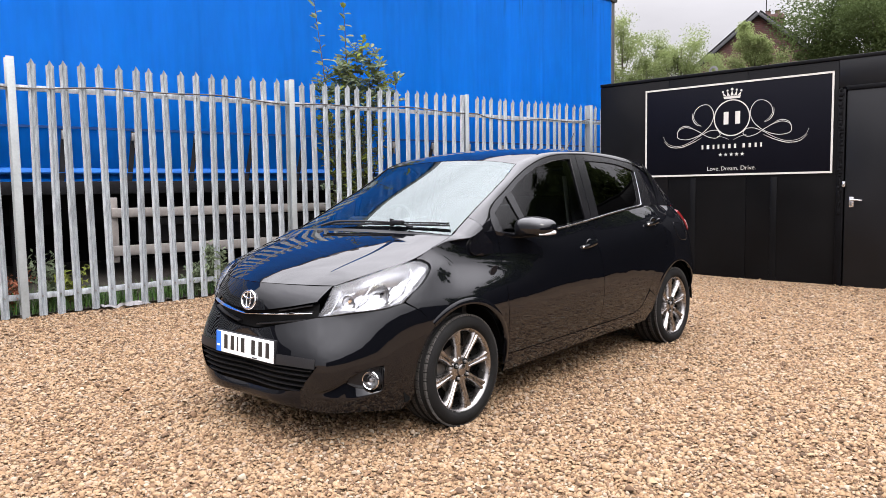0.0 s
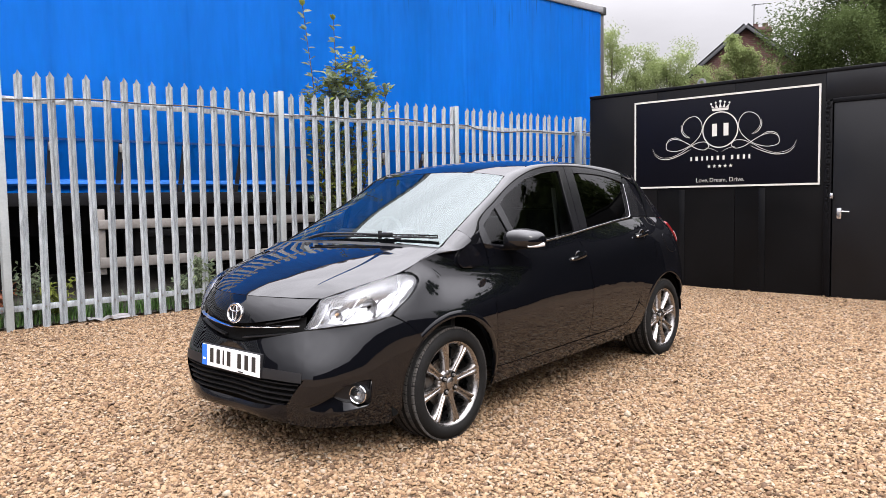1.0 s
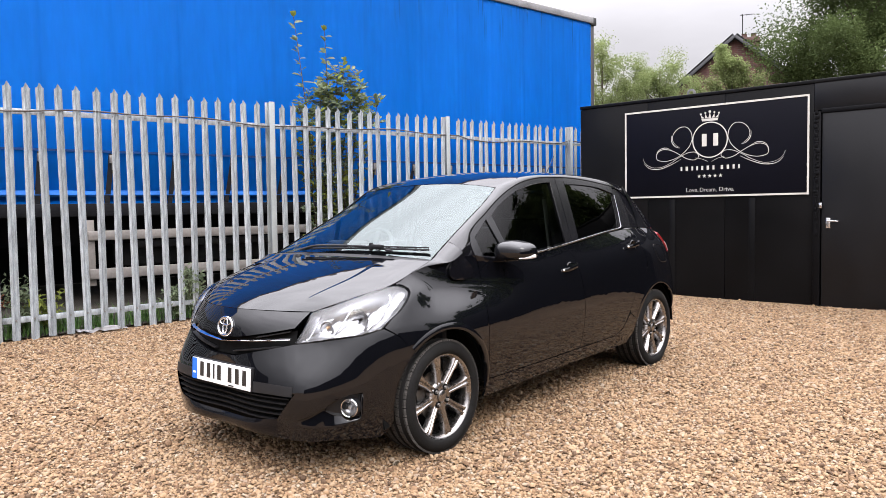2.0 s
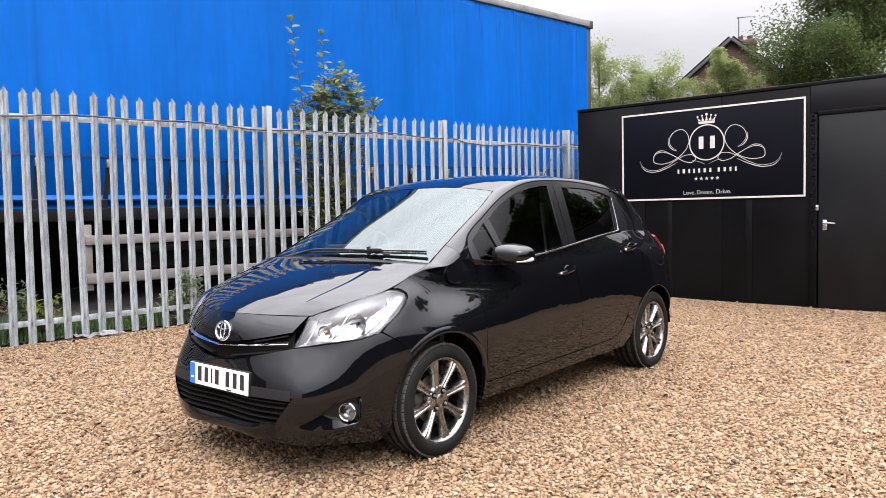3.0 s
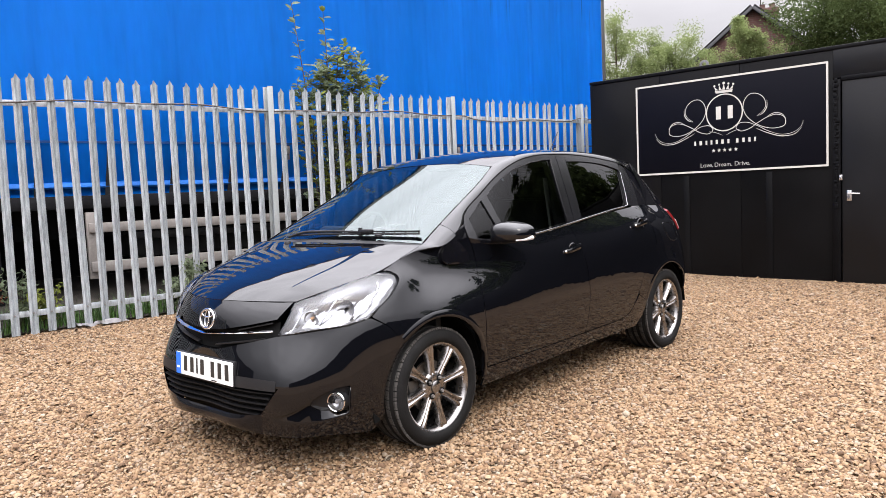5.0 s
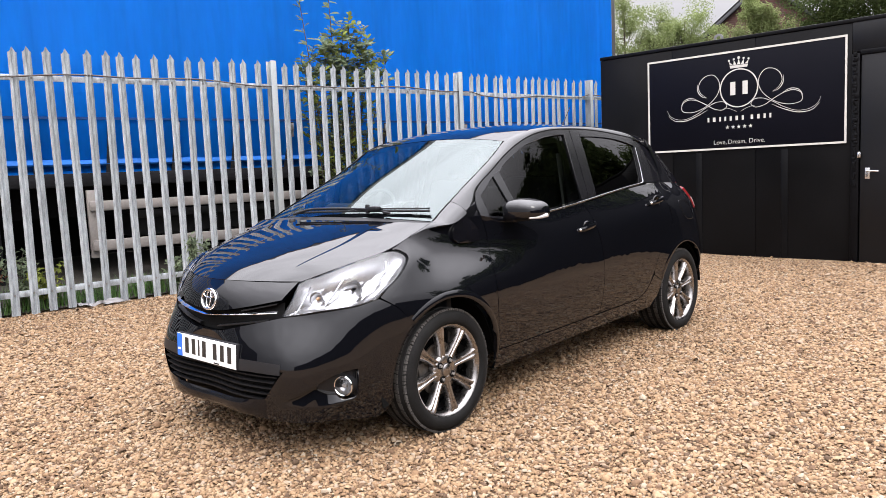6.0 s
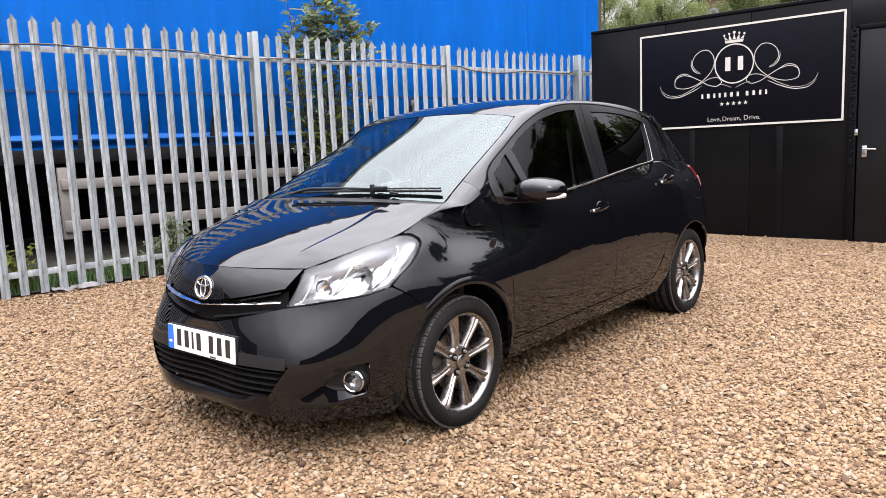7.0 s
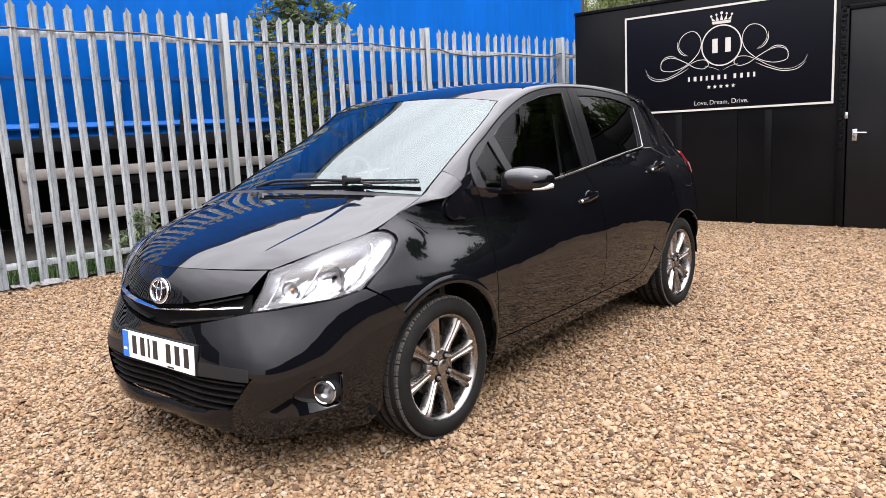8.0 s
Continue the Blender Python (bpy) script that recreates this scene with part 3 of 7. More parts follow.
STROKES = (
    ([(0.219, 0.159), (0.236, 0.246), (0.298, 0.311), (0.374, 0.31), (0.455, 0.247), (0.474, 0.165), (0.437, 0.102), (0.381, 0.062)], 0.010, 0.003, 0.009),
    ([(0.487, 0.221), (0.483, 0.141), (0.432, 0.075), (0.374, 0.056)], 0.002, 0.002, 0.012),
    ([(0.219, 0.159), (0.252, 0.076), (0.328, -0.005), (0.455, -0.077), (0.594, -0.098), (0.681, -0.069), (0.675, 0.012), (0.594, 0.052), (0.501, 0.036), (0.397, -0.015), (0.27, -0.087), (0.178, -0.097), (0.136, -0.061), (0.166, -0.013), (0.247, -0.004), (0.363, -0.047), (0.501, -0.126), (0.651, -0.176), (0.778, -0.157), (0.848, -0.104), (0.871, -0.048)], 0.009, 0.003, 0.009),
    ([(0.478, 0.03), (0.571, 0.07), (0.651, 0.048), (0.691, -0.012)], 0.002, 0.002, 0.010),
    ([(0.363, -0.082), (0.501, -0.149), (0.663, -0.195), (0.79, -0.176), (0.859, -0.112)], 0.002, 0.002, 0.012),
    ([(0.021, -0.132), (0.109, -0.092), (0.178, -0.078)], 0.002, 0.004, 0.005),
)
for flip in (-1, 1):
    for pts, w0, w1, wm in STROKES:
        bm = bmesh.new()
        ribbon(bm, [(flip * x, y) for x, y in pts], w0 * 0.75, w1 * 0.8, wm * 0.75, 90 if len(pts) > 10 else 40)
        part("flourish", bm, SIGN_WHITE, sign, smooth=False)
bm = bmesh.new()
lathe(bm, [(0.206, F0), (0.206, F0 + 0.002), (0.219, F0 + 0.002), (0.219, F0)], pose(0, 0.133, 0), 72)
part("ring", bm, SIGN_WHITE, sign, smooth=False)
# plain bars, one a letter, stand for the monogram and the name
BARS = [((0.058, 0.150), (-0.068, 0.133)), ((0.058, 0.150), (0.072, 0.133))]
x = -0.374
for w in (0.034, 0.050, 0.034, 0.034, 0.038, 0.046, 0.038, None, 0.044, 0.044, 0.038, 0.032):
    if w is None:
        x += 0.034
        continue
    BARS.append(((w * 0.62, 0.050), (x + w / 2, -0.205)))
    x += w + 0.0275
for size, at in BARS:
    bm = bmesh.new()
    box(bm, (*size, 0.002), (*at, F0 + 0.001))
    part("plain_bar", bm, SIGN_WHITE, sign)
for k in range(5):
    bm = bmesh.new()
    prism(bm, [((0.024 if i % 2 == 0 else 0.010) * math.sin(math.pi * i / 5) + (k - 2) * 0.066, (0.024 if i % 2 == 0 else 0.010) * math.cos(math.pi * i / 5) - 0.305) for i in range(10)], 0.002, None, F0)
    part("star", bm, SIGN_WHITE, sign, smooth=False)
# crown: band, five points with beads
bm = bmesh.new()
prism(bm, [(-0.095, 0.362), (0.095, 0.362), (0.105, 0.392), (-0.105, 0.392)], 0.002, None, F0)
part("crown_band", bm, SIGN_WHITE, sign, smooth=False)
for k in range(5):
    x0, x1 = -0.105 + 0.042 * k, -0.105 + 0.042 * (k + 1)
    xm = (x0 + x1) / 2
    tip = xm * 1.32
    h = 0.462 - 0.012 * abs(k - 2)
    bm = bmesh.new()
    prism(bm, [(x0 + 0.003, 0.398), (x1 - 0.003, 0.398), (tip, h)], 0.002, None, F0)
    part("crown_point", bm, SIGN_WHITE, sign, smooth=False)
    bm = bmesh.new()
    r = 0.016 if k == 2 else 0.012
    prism(bm, [(tip + r * math.cos(a), h + 0.012 + r * math.sin(a)) for a in np.linspace(0, 2 * math.pi, 15)[:-1]], 0.002, None, F0)
    part("crown_bead", bm, SIGN_WHITE, sign, smooth=False)


def words(text, width, at, parent, material):
    cu = bpy.data.curves.new("words", "FONT")
    cu.body, cu.align_x, cu.align_y = text, "CENTER", "CENTER"
    cu.extrude, cu.offset = 0.004, -0.012
    tmp = bpy.data.objects.new("words_curve", cu)
    me = bpy.data.meshes.new_from_object(tmp)
    bpy.data.objects.remove(tmp)
    co = np.zeros(len(me.vertices) * 3)
    me.vertices.foreach_get("co", co)
    co = co.reshape(-1, 3)
    lo, hi = co.min(0), co.max(0)
    k = width / (hi[0] - lo[0])
    co = (co - (lo + hi) / 2) * (k, k, 0.2) + at
    me.vertices.foreach_set("co", co.ravel())
    me.materials.clear()
    me.materials.append(material)
    ob = new("lettering", me)
    ob.parent = parent
    return tagged(ob, "cream lettering reading " + text)


for text, width, x in (("Love,", 0.150, -0.2175), ("Dream,", 0.205, -0.018), ("Drive.", 0.175, 0.205)):
    words(text, width, (x, -0.470 - (0.006 if "," in text else 0), F0 + 0.001), sign, SIGN_WHITE)

# ---- the car ----
PAINT = mat("black_car_paint", (0.0022, 0.0024, 0.0034), 0.012, 0.0, spec=0.5)
# faint waviness of the pressed panels under the lacquer
_n, _l = PAINT.node_tree.nodes, PAINT.node_tree.links
_co, _wave, _relief = _n.new("ShaderNodeTexCoord"), _n.new("ShaderNodeTexNoise"), _n.new("ShaderNodeBump")
_wave.inputs["Scale"].default_value, _wave.inputs["Detail"].default_value = 12.0, 1.0
_relief.inputs["Strength"].default_value, _relief.inputs["Distance"].default_value = 0.36, 0.002
_l.new(_co.outputs["Object"], _wave.inputs["Vector"])
_l.new(_wave.outputs["Fac"], _relief.inputs["Height"])
_l.new(_relief.outputs["Normal"], _n["Principled BSDF"].inputs["Normal"])
TRIM = mat("black_plastic_trim", (0.007, 0.007, 0.008), 0.5, 0, 0.2, 12, 160, 0.06, spec=0.3)
SLAT = mat("dull_black_grille_slat", (0.004, 0.004, 0.0045), 0.6, 0, 0.2, 12, 160, 0.06, spec=0.2)
GLOSS_TRIM = mat("gloss_black_trim", (0.003, 0.003, 0.004), 0.09, spec=0.28)
LINER = mat("wheel_arch_liner", (0.004, 0.004, 0.004), 0.9, 0, 0.3, 9, 60, 0.2, spec=0.1)
ALLOY = mat("polished_alloy", (0.30, 0.288, 0.28), 0.28, 1.0, 0.12, 25, 120, 0.02, gloss_vary=0.06)
ALLOY_GREY = mat("grey_alloy", (0.10, 0.098, 0.095), 0.4, 0.8, 0.15, 25, 120, 0.02)
DISC = mat("brake_disc_steel", (0.16, 0.14, 0.12), 0.45, 0.9, 0.25, 30, 160, 0.05)
TYRE = mat("dusty_tyre", (0.0065, 0.0063, 0.0060), 0.8, 0, 0.4, 10, 140, 0.15, spec=0.14)
TREAD = mat("dusty_tread_rubber", (0.040, 0.037, 0.034), 0.85, 0, 0.4, 30, 160, 0.15, spec=0.2)
PILLAR = mat("satin_black_pillar_film", (0.006, 0.006, 0.007), 0.25, 0, 0.15, 10, 120, 0.02, spec=0.28)
SEAT = mat("dark_seat_cloth", (0.028, 0.029, 0.032), 0.9, 0, 0.25, 20, 220, 0.2)
DASH = mat("dark_dashboard_plastic", (0.035, 0.038, 0.042), 0.6, 0, 0.2, 15, 200, 0.15)
LAMP_SHELL = mat("lamp_reflector", (0.62, 0.62, 0.64), 0.10, 1.0)
LAMP_WHITE = mat("lamp_bezel", (0.31, 0.31, 0.32), 0.20, 0.6, 0.15, 30, 80, gloss_vary=0.06)
AMBER = mat("amber_bulb", (0.60, 0.36, 0.20), 0.25)
RED_LENS = mat("red_tail_lens", (0.15, 0.006, 0.010), 0.08, 0, spec=0.3)
CLEAR_LENS = mat("pale_tail_lens", (0.42, 0.30, 0.31), 0.14, 0, coat=0.3)
# belt colour made pale to stand for light from the windscreen
SEAT_BELT = mat("grey_belt_webbing", (0.26, 0.26, 0.25), 0.8, 0, 0.15, 40, 200, 0.1)
SATIN_CHROME = mat("satin_chrome", (0.30, 0.30, 0.31), 0.22, 1.0)
INDICATOR = mat("clear_indicator_lens", (0.38, 0.36, 0.35), 0.15, 0, coat=1.0)
PLATE_WHITE = mat("white_number_plate", (0.80, 0.80, 0.80), 0.35, 0, 0.03, 20, 120)
PLATE_BLUE = mat("blue_plate_band", (0.01, 0.12, 0.55), 0.35, 0, 0.05, 20, 120)
PLATE_INK = mat("black_plate_ink", (0.012, 0.012, 0.012), 0.4)
GLASS_CLEAR = glass("windscreen_glass", (0.55, 0.62, 0.60), 0.0, 1.68, (0.84, 0.94, 0.94))
GLASS_SIDE = glass("side_window_glass", (0.09, 0.105, 0.105), 0.0, 1.24)
GLASS_DARK = glass("privacy_glass", (0.030, 0.032, 0.035), 0.0, 1.33)
GLASS_LAMP = glass("lamp_lens_glass", (0.93, 0.94, 0.95), 0.0, 1.38)

CAR = base("hatchback_car", "glossy black five-door hatchback car parked on gravel", "car", pose(0, 0, 0))

# feature lines of the flank, front centre to rear centre, for one half: x, y, z
RINGS = [
    [(-0.797, 0, 0.165), (-0.801, 0.302, 0.168), (-0.724, 0.522, 0.153), (-0.549, 0.631, 0.132), (-0.37, 0.715, 0.12), (0, 0.77, 0.16), (0.36, 0.785, 0.185), (0.8, 0.788, 0.20), (1.3, 0.788, 0.215), (2.12, 0.788, 0.235), (2.51, 0.78, 0.27), (2.85, 0.735, 0.27), (2.98, 0.54, 0.27), (3.02, 0, 0.27)],
    [(-0.808, 0, 0.385), (-0.812, 0.308, 0.392), (-0.752, 0.529, 0.395), (-0.582, 0.670, 0.387), (-0.373, 0.769, 0.355), (0, 0.826, 0.34), (0.36, 0.826, 0.35), (0.8, 0.828, 0.37), (1.3, 0.830, 0.38), (2.12, 0.835, 0.40), (2.51, 0.842, 0.41), (2.89, 0.785, 0.42), (3.04, 0.61, 0.42), (3.07, 0, 0.42)],
    [(-0.800, 0, 0.53), (-0.784, 0.268, 0.544), (-0.707, 0.473, 0.583), (-0.543, 0.643, 0.613), (-0.366, 0.759, 0.65), (0, 0.838, 0.660), (0.36, 0.838, 0.675), (0.8, 0.840, 0.66), (1.3, 0.845, 0.665), (2.12, 0.850, 0.69), (2.51, 0.850, 0.70), (2.88, 0.79, 0.70), (3.03, 0.61, 0.70), (3.06, 0, 0.72)],
    [(-0.765, 0, 0.72), (-0.727, 0.257, 0.716), (-0.622, 0.484, 0.727), (-0.455, 0.645, 0.79), (-0.24, 0.734, 0.822), (0.02, 0.742, 0.828), (0.34, 0.768, 0.835), (0.8, 0.816, 0.825), (1.3, 0.828, 0.845), (2.12, 0.832, 0.91), (2.47, 0.812, 0.94), (2.79, 0.745, 0.96), (2.93, 0.56, 0.98), (2.97, 0, 0.98)],
    [(-0.742, 0, 0.758), (-0.699, 0.252, 0.7565), (-0.596, 0.487, 0.757), (-0.44, 0.615, 0.815), (-0.27, 0.692, 0.862), (-0.070, 0.696, 0.929), (0.278, 0.748, 0.989), (0.645, 0.784, 0.947), (1.283, 0.782, 0.996), (2.083, 0.746, 1.074), (2.42, 0.72, 1.075), (2.72, 0.69, 1.06), (2.87, 0.53, 1.06), (2.92, 0, 1.06)],
]


def curve_at(p, knots, t):
    """Smooth curve through p at the knots, taken at t."""
    p, knots = np.array(p, float), np.array(knots, float)
    d = np.diff(knots)
    sl = np.diff(p, axis=0) / d[:, None]
    m = np.zeros_like(p)
    m[1:-1] = (sl[:-1] * d[1:, None] + sl[1:] * d[:-1, None]) / (d[1:] + d[:-1])[:, None]
    m[0], m[-1] = sl[0], sl[-1]
    i = np.clip(np.searchsorted(knots, t, side="right") - 1, 0, len(d) - 1)
    h = d[i][:, None]
    k = ((t - knots[i]) / d[i])[:, None]
    return (2 * k**3 - 3 * k**2 + 1) * p[i] + (k**3 - 2 * k**2 + k) * h * m[i] + (-2 * k**3 + 3 * k**2) * p[i + 1] + (k**3 - k**2) * h * m[i + 1]


def skin_table(rings, nu=420, nv=84, mirror_start=True):
    mid = np.array(rings[len(rings) // 2])
    knots = np.concatenate([[0], np.cumsum(np.linalg.norm(np.diff(mid, axis=0), axis=1))])
    t = np.linspace(0, knots[-1], nu)
    lines = []
    for r in rings:
        r = np.array(r, float)
        if mirror_start:  # level across the centre plane at both ends
            ra = r[1] * (1, -1, 1)
            rb = r[-2] * (1, -1, 1)
            full = np.vstack([ra, r, rb])
            kk = np.concatenate([[-knots[1]], knots, [2 * knots[-1] - knots[-2]]])
        else:
            full, kk = r, knots
        lines.append(curve_at(full, kk, t))
    lines = np.array(lines)
    return np.array([spline(lines[:, i], nv) for i in range(nu)])


SKIN = skin_table(RINGS)


def pin(table, pts):
    """Surface coordinates of the places on the skin nearest to points."""
    nu, nv, _ = table.shape
    flat = table.reshape(-1, 3)
    out = []
    for p in np.array(pts, float):
        k = int(np.argmin(((flat - p) ** 2).sum(1)))
        i, j = divmod(k, nv)
        i0, j0 = min(max(i, 1), nu - 2), min(max(j, 1), nv - 2)
        du, dv = (table[i0 + 1, j] - table[i0 - 1, j]) / 2, (table[i, j0 + 1] - table[i, j0 - 1]) / 2
        a = np.array([[du @ du, du @ dv], [du @ dv, dv @ dv]])
        r = p - table[i, j]
        s = np.linalg.solve(a + 1e-12 * np.eye(2), np.array([du @ r, dv @ r]))
        out.append((min(max(i + np.clip(s[0], -0.7, 0.7), 0), nu - 1), min(max(j + np.clip(s[1], -0.7, 0.7), 0), nv - 1)))
    return np.array(out)


def sample(table, uv):
    nu, nv, _ = table.shape
    u, v = np.clip(uv[..., 0], 0, nu - 1), np.clip(uv[..., 1], 0, nv - 1)
    i, j = np.minimum(u.astype(int), nu - 2), np.minimum(v.astype(int), nv - 2)
    a, b = (u - i)[..., None], (v - j)[..., None]
    return (1 - a) * (1 - b) * table[i, j] + a * (1 - b) * table[i + 1, j] + (1 - a) * b * table[i, j + 1] + a * b * table[i + 1, j + 1]


def normals(g):
    du = np.gradient(g, axis=0)
    dv = np.gradient(g, axis=1)
    n = np.cross(du, dv)
    return n / np.maximum(np.linalg.norm(n, axis=2, keepdims=True), 1e-9)


def line(*pts):
    return [tuple(p) for p in pts]


def coons(table, bottom, right, top, left, nu, nv, smooth_edges=(1, 1, 1, 1)):
    """A grid on the skin inside four border lines; left and right run upwards, bottom and top from left to right."""
    def dens(p, n, sm):
        if sm:
            return spline(p, n)
        p = np.array(p, float)
        s = np.concatenate([[0], np.cumsum(np.linalg.norm(np.diff(p, axis=0), axis=1))])
        t = np.linspace(0, s[-1], n)
        return np.stack([np.interp(t, s, p[:, k]) for k in range(3)], 1)
    b, t = pin(table, dens(bottom, nu, smooth_edges[0])), pin(table, dens(top, nu, smooth_edges[2]))
    l, r = pin(table, dens(left, nv, smooth_edges[3])), pin(table, dens(right, nv, smooth_edges[1]))
    for e, k, c in ((b, 0, l[0]), (b, -1, r[0]), (t, 0, l[-1]), (t, -1, r[-1])):
        e[k] = c
    u, v = np.linspace(0, 1, nu)[:, None, None], np.linspace(0, 1, nv)[None, :, None]
    uv = (1 - v) * b[:, None] + v * t[:, None] + (1 - u) * l[None] + u * r[None] - ((1 - u) * (1 - v) * b[0] + u * (1 - v) * b[-1] + (1 - u) * v * t[0] + u * v * t[-1])
    return sample(table, uv), uv


def add_grid(bm, g, s=1, flange=0.0, sides=(1, 1, 1, 1), off=0.0, shrink=0.0):
    """Adds a grid of points as faces, mirrored by s, with its border turned inwards by flange."""
    n = normals(g)
    if np.mean((n * (g - np.array((1.15, 0, 0.55)))).sum(2)) < 0:
        n = -n
    p = g + n * off
    q = p - n * flange
    flip = np.array((1, s, 1))
    nu, nv, _ = p.shape
    vs = [[bm.verts.new(p[i, j] * flip) for j in range(nv)] for i in range(nu)]
    for i in range(nu - 1):
        for j in range(nv - 1):
            bm.faces.new((vs[i][j], vs[i + 1][j], vs[i + 1][j + 1], vs[i][j + 1]))
    if flange:
        border = ([(i, 0) for i in range(nu)], [(nu - 1, j) for j in range(nv)], [(i, nv - 1) for i in range(nu)], [(0, j) for j in range(nv)])
        for use, b in zip(sides, border):
            if use:
                lo = [bm.verts.new(q[i, j] * flip) for i, j in b]
                for k in range(len(b) - 1):
                    bm.faces.new((vs[b[k][0]][b[k][1]], vs[b[k + 1][0]][b[k + 1][1]], lo[k + 1], lo[k]))
    return vs


def weld(bm, d=0.0006):
    bmesh.ops.remove_doubles(bm, verts=bm.verts, dist=d)
    bad = [f for f in bm.faces if f.calc_area() < 1e-9]
    if bad:
        bmesh.ops.delete(bm, geom=bad, context="FACES")
    return bm


HUBS = ((0.0, 0.268), (2.51, 0.296))
ARCH = 0.349


def arc(hub, a0, a1, n, y=0.82, r=ARCH):
    return [(hub[0] + r * math.cos(radians(a)), y, hub[1] + r * math.sin(radians(a))) for a in np.linspace(a0, a1, n)]


H0, H1 = HUBS
ARCH_TOP = 131  # where the bumper seam meets the front arch
G = 0.0025  # half the width of a panel gap
arch_start = arc(H0, ARCH_TOP, ARCH_TOP, 1)[0]
F_DOOR = line((0.342, 0.752, 0.987), (0.368, 0.758, 0.928), (0.379, 0.766, 0.860), (0.356, 0.81, 0.75), (0.343, 0.832, 0.62), (0.355, 0.83, 0.45), (0.385, 0.81, 0.293))
SPLIT = line((1.268, 0.782, 0.994), (1.325, 0.81, 0.90), (1.365, 0.84, 0.78), (1.395, 0.842, 0.64), (1.392, 0.835, 0.45), (1.375, 0.815, 0.312))
R_DOOR = line((2.253, 0.736, 1.076), (2.285, 0.80, 0.98), (2.31, 0.835, 0.88), (2.318, 0.845, 0.80), (2.225, 0.85, 0.685), (2.12, 0.85, 0.60), (2.03, 0.84, 0.46), (1.95, 0.825, 0.36), (1.85, 0.815, 0.325))

R_DOOR = [tuple(float(v) for v in p) for p in spline(R_DOOR, 48)]


def shift(l, dx):
    return [(x + dx, y, z) for x, y, z in l]


LAMP_LOW = line((-0.697, 0.473, 0.613), (-0.641, 0.567, 0.627), (-0.559, 0.638, 0.636), (-0.462, 0.697, 0.645), (-0.392, 0.745, 0.668))

for s in (-1, 1):
    # front wing
    bm = bmesh.new()
    left = line(arch_start, (-0.30, 0.79, 0.622), (-0.372, 0.76, 0.674), (-0.325, 0.757, 0.706), (-0.278, 0.755, 0.732), (-0.226, 0.750, 0.771), (-0.184, 0.741, 0.814), (-0.182, 0.733, 0.836), (-0.208, 0.716, 0.860))
    bottom = arc(H0, ARCH_TOP, -6, 40) + [(0.366, 0.80, 0.225), (0.376, 0.79, 0.228)]
    top = line((-0.208, 0.716, 0.860), (-0.232, 0.698, 0.868), (-0.163, 0.689, 0.894), (-0.070, 0.699, 0.931), (0.042, 0.736, 0.956), (0.143, 0.744, 0.973), (0.339, 0.752, 0.987))
    g, _ = coons(SKIN, bottom, shift(F_DOOR[::-1], -G), top, left, 70, 44, (0, 1, 1, 0))
    add_grid(bm, g, s, 0.012)
    part("front_wing", weld(bm), PAINT, CAR)
    # doors
    bm = bmesh.new()
    g, _ = coons(SKIN, line((0.388, 0.81, 0.292), (0.9, 0.815, 0.300), (1.372, 0.815, 0.312)), shift(SPLIT[::-1], -G), line((0.345, 0.753, 0.987), (0.423, 0.763, 0.971), (0.647, 0.786, 0.947), (0.939, 0.789, 0.964), (1.263, 0.782, 0.994)), shift(F_DOOR[::-1], G), 60, 44)
    add_grid(bm, g, s, 0.012)
    part("front_door", weld(bm), PAINT, CAR)
    bm = bmesh.new()
    g, _ = coons(SKIN, line((1.380, 0.815, 0.312), (1.6, 0.815, 0.318), (1.845, 0.815, 0.325)), shift(R_DOOR[::-1], -G), line((1.273, 0.782, 0.995), (1.682, 0.768, 1.038), (2.248, 0.736, 1.076)), shift(SPLIT[::-1], G), 60, 44)
    add_grid(bm, g, s, 0.012)
    part("rear_door", weld(bm), PAINT, CAR)
    # sill
    bm = bmesh.new()
    g, _ = coons(SKIN, line((0.366, 0.785, 0.186), (1.3, 0.788, 0.216), (2.135, 0.788, 0.236)), line((2.135, 0.788, 0.236), (2.16, 0.815, 0.34), (2.174, 0.84, 0.402)), line((0.385, 0.81, 0.286), (0.9, 0.812, 0.294), (1.4, 0.812, 0.306), (1.85, 0.815, 0.319), (1.955, 0.825, 0.350), (2.02, 0.838, 0.425), (2.05, 0.84, 0.462), (2.174, 0.84, 0.402)), line((0.366, 0.785, 0.186), (0.385, 0.81, 0.286)), 70, 12, (1, 1, 0, 1))
    add_grid(bm, g, s, 0.012)
    part("sill", weld(bm), PAINT, CAR)
    # rear quarter
    bm = bmesh.new()
    bottom = arc(H1, 162.5, 15, 40, 0.84)
    left = [(2.177, 0.84, 0.405), (2.052, 0.842, 0.468)] + [(x + G, y, z) for x, y, z in R_DOOR[::-1] if z > 0.49]
    g, _ = coons(SKIN, bottom, line((2.858, 0.80, 0.395), (2.86, 0.80, 0.62), (2.76, 0.77, 0.86), (2.68, 0.695, 1.062)), line((2.258, 0.736, 1.077), (2.42, 0.72, 1.075), (2.68, 0.695, 1.062)), left, 60, 44, (0, 1, 1, 0))
    add_grid(bm, g, s, 0.012, (1, 1, 1, 0))
    part("rear_quarter", weld(bm), PAINT, CAR)
    # the inner side of the rear arch down to the bumper
    bm = bmesh.new()
    g, _ = coons(SKIN, line((2.872, 0.745, 0.27), (3.01, 0.55, 0.27), (3.04, 0.0, 0.27)), line((3.04, 0, 0.27), (3.07, 0, 0.42), (3.06, 0, 0.72)), line((2.86, 0.80, 0.66), (3.02, 0.62, 0.70), (3.06, 0, 0.72)), line((2.872, 0.745, 0.27), (2.87, 0.80, 0.42), (2.86, 0.80, 0.66)), 24, 16)
    add_grid(bm, g, s, 0.012)
    part("rear_bumper", weld(bm), PAINT, CAR)
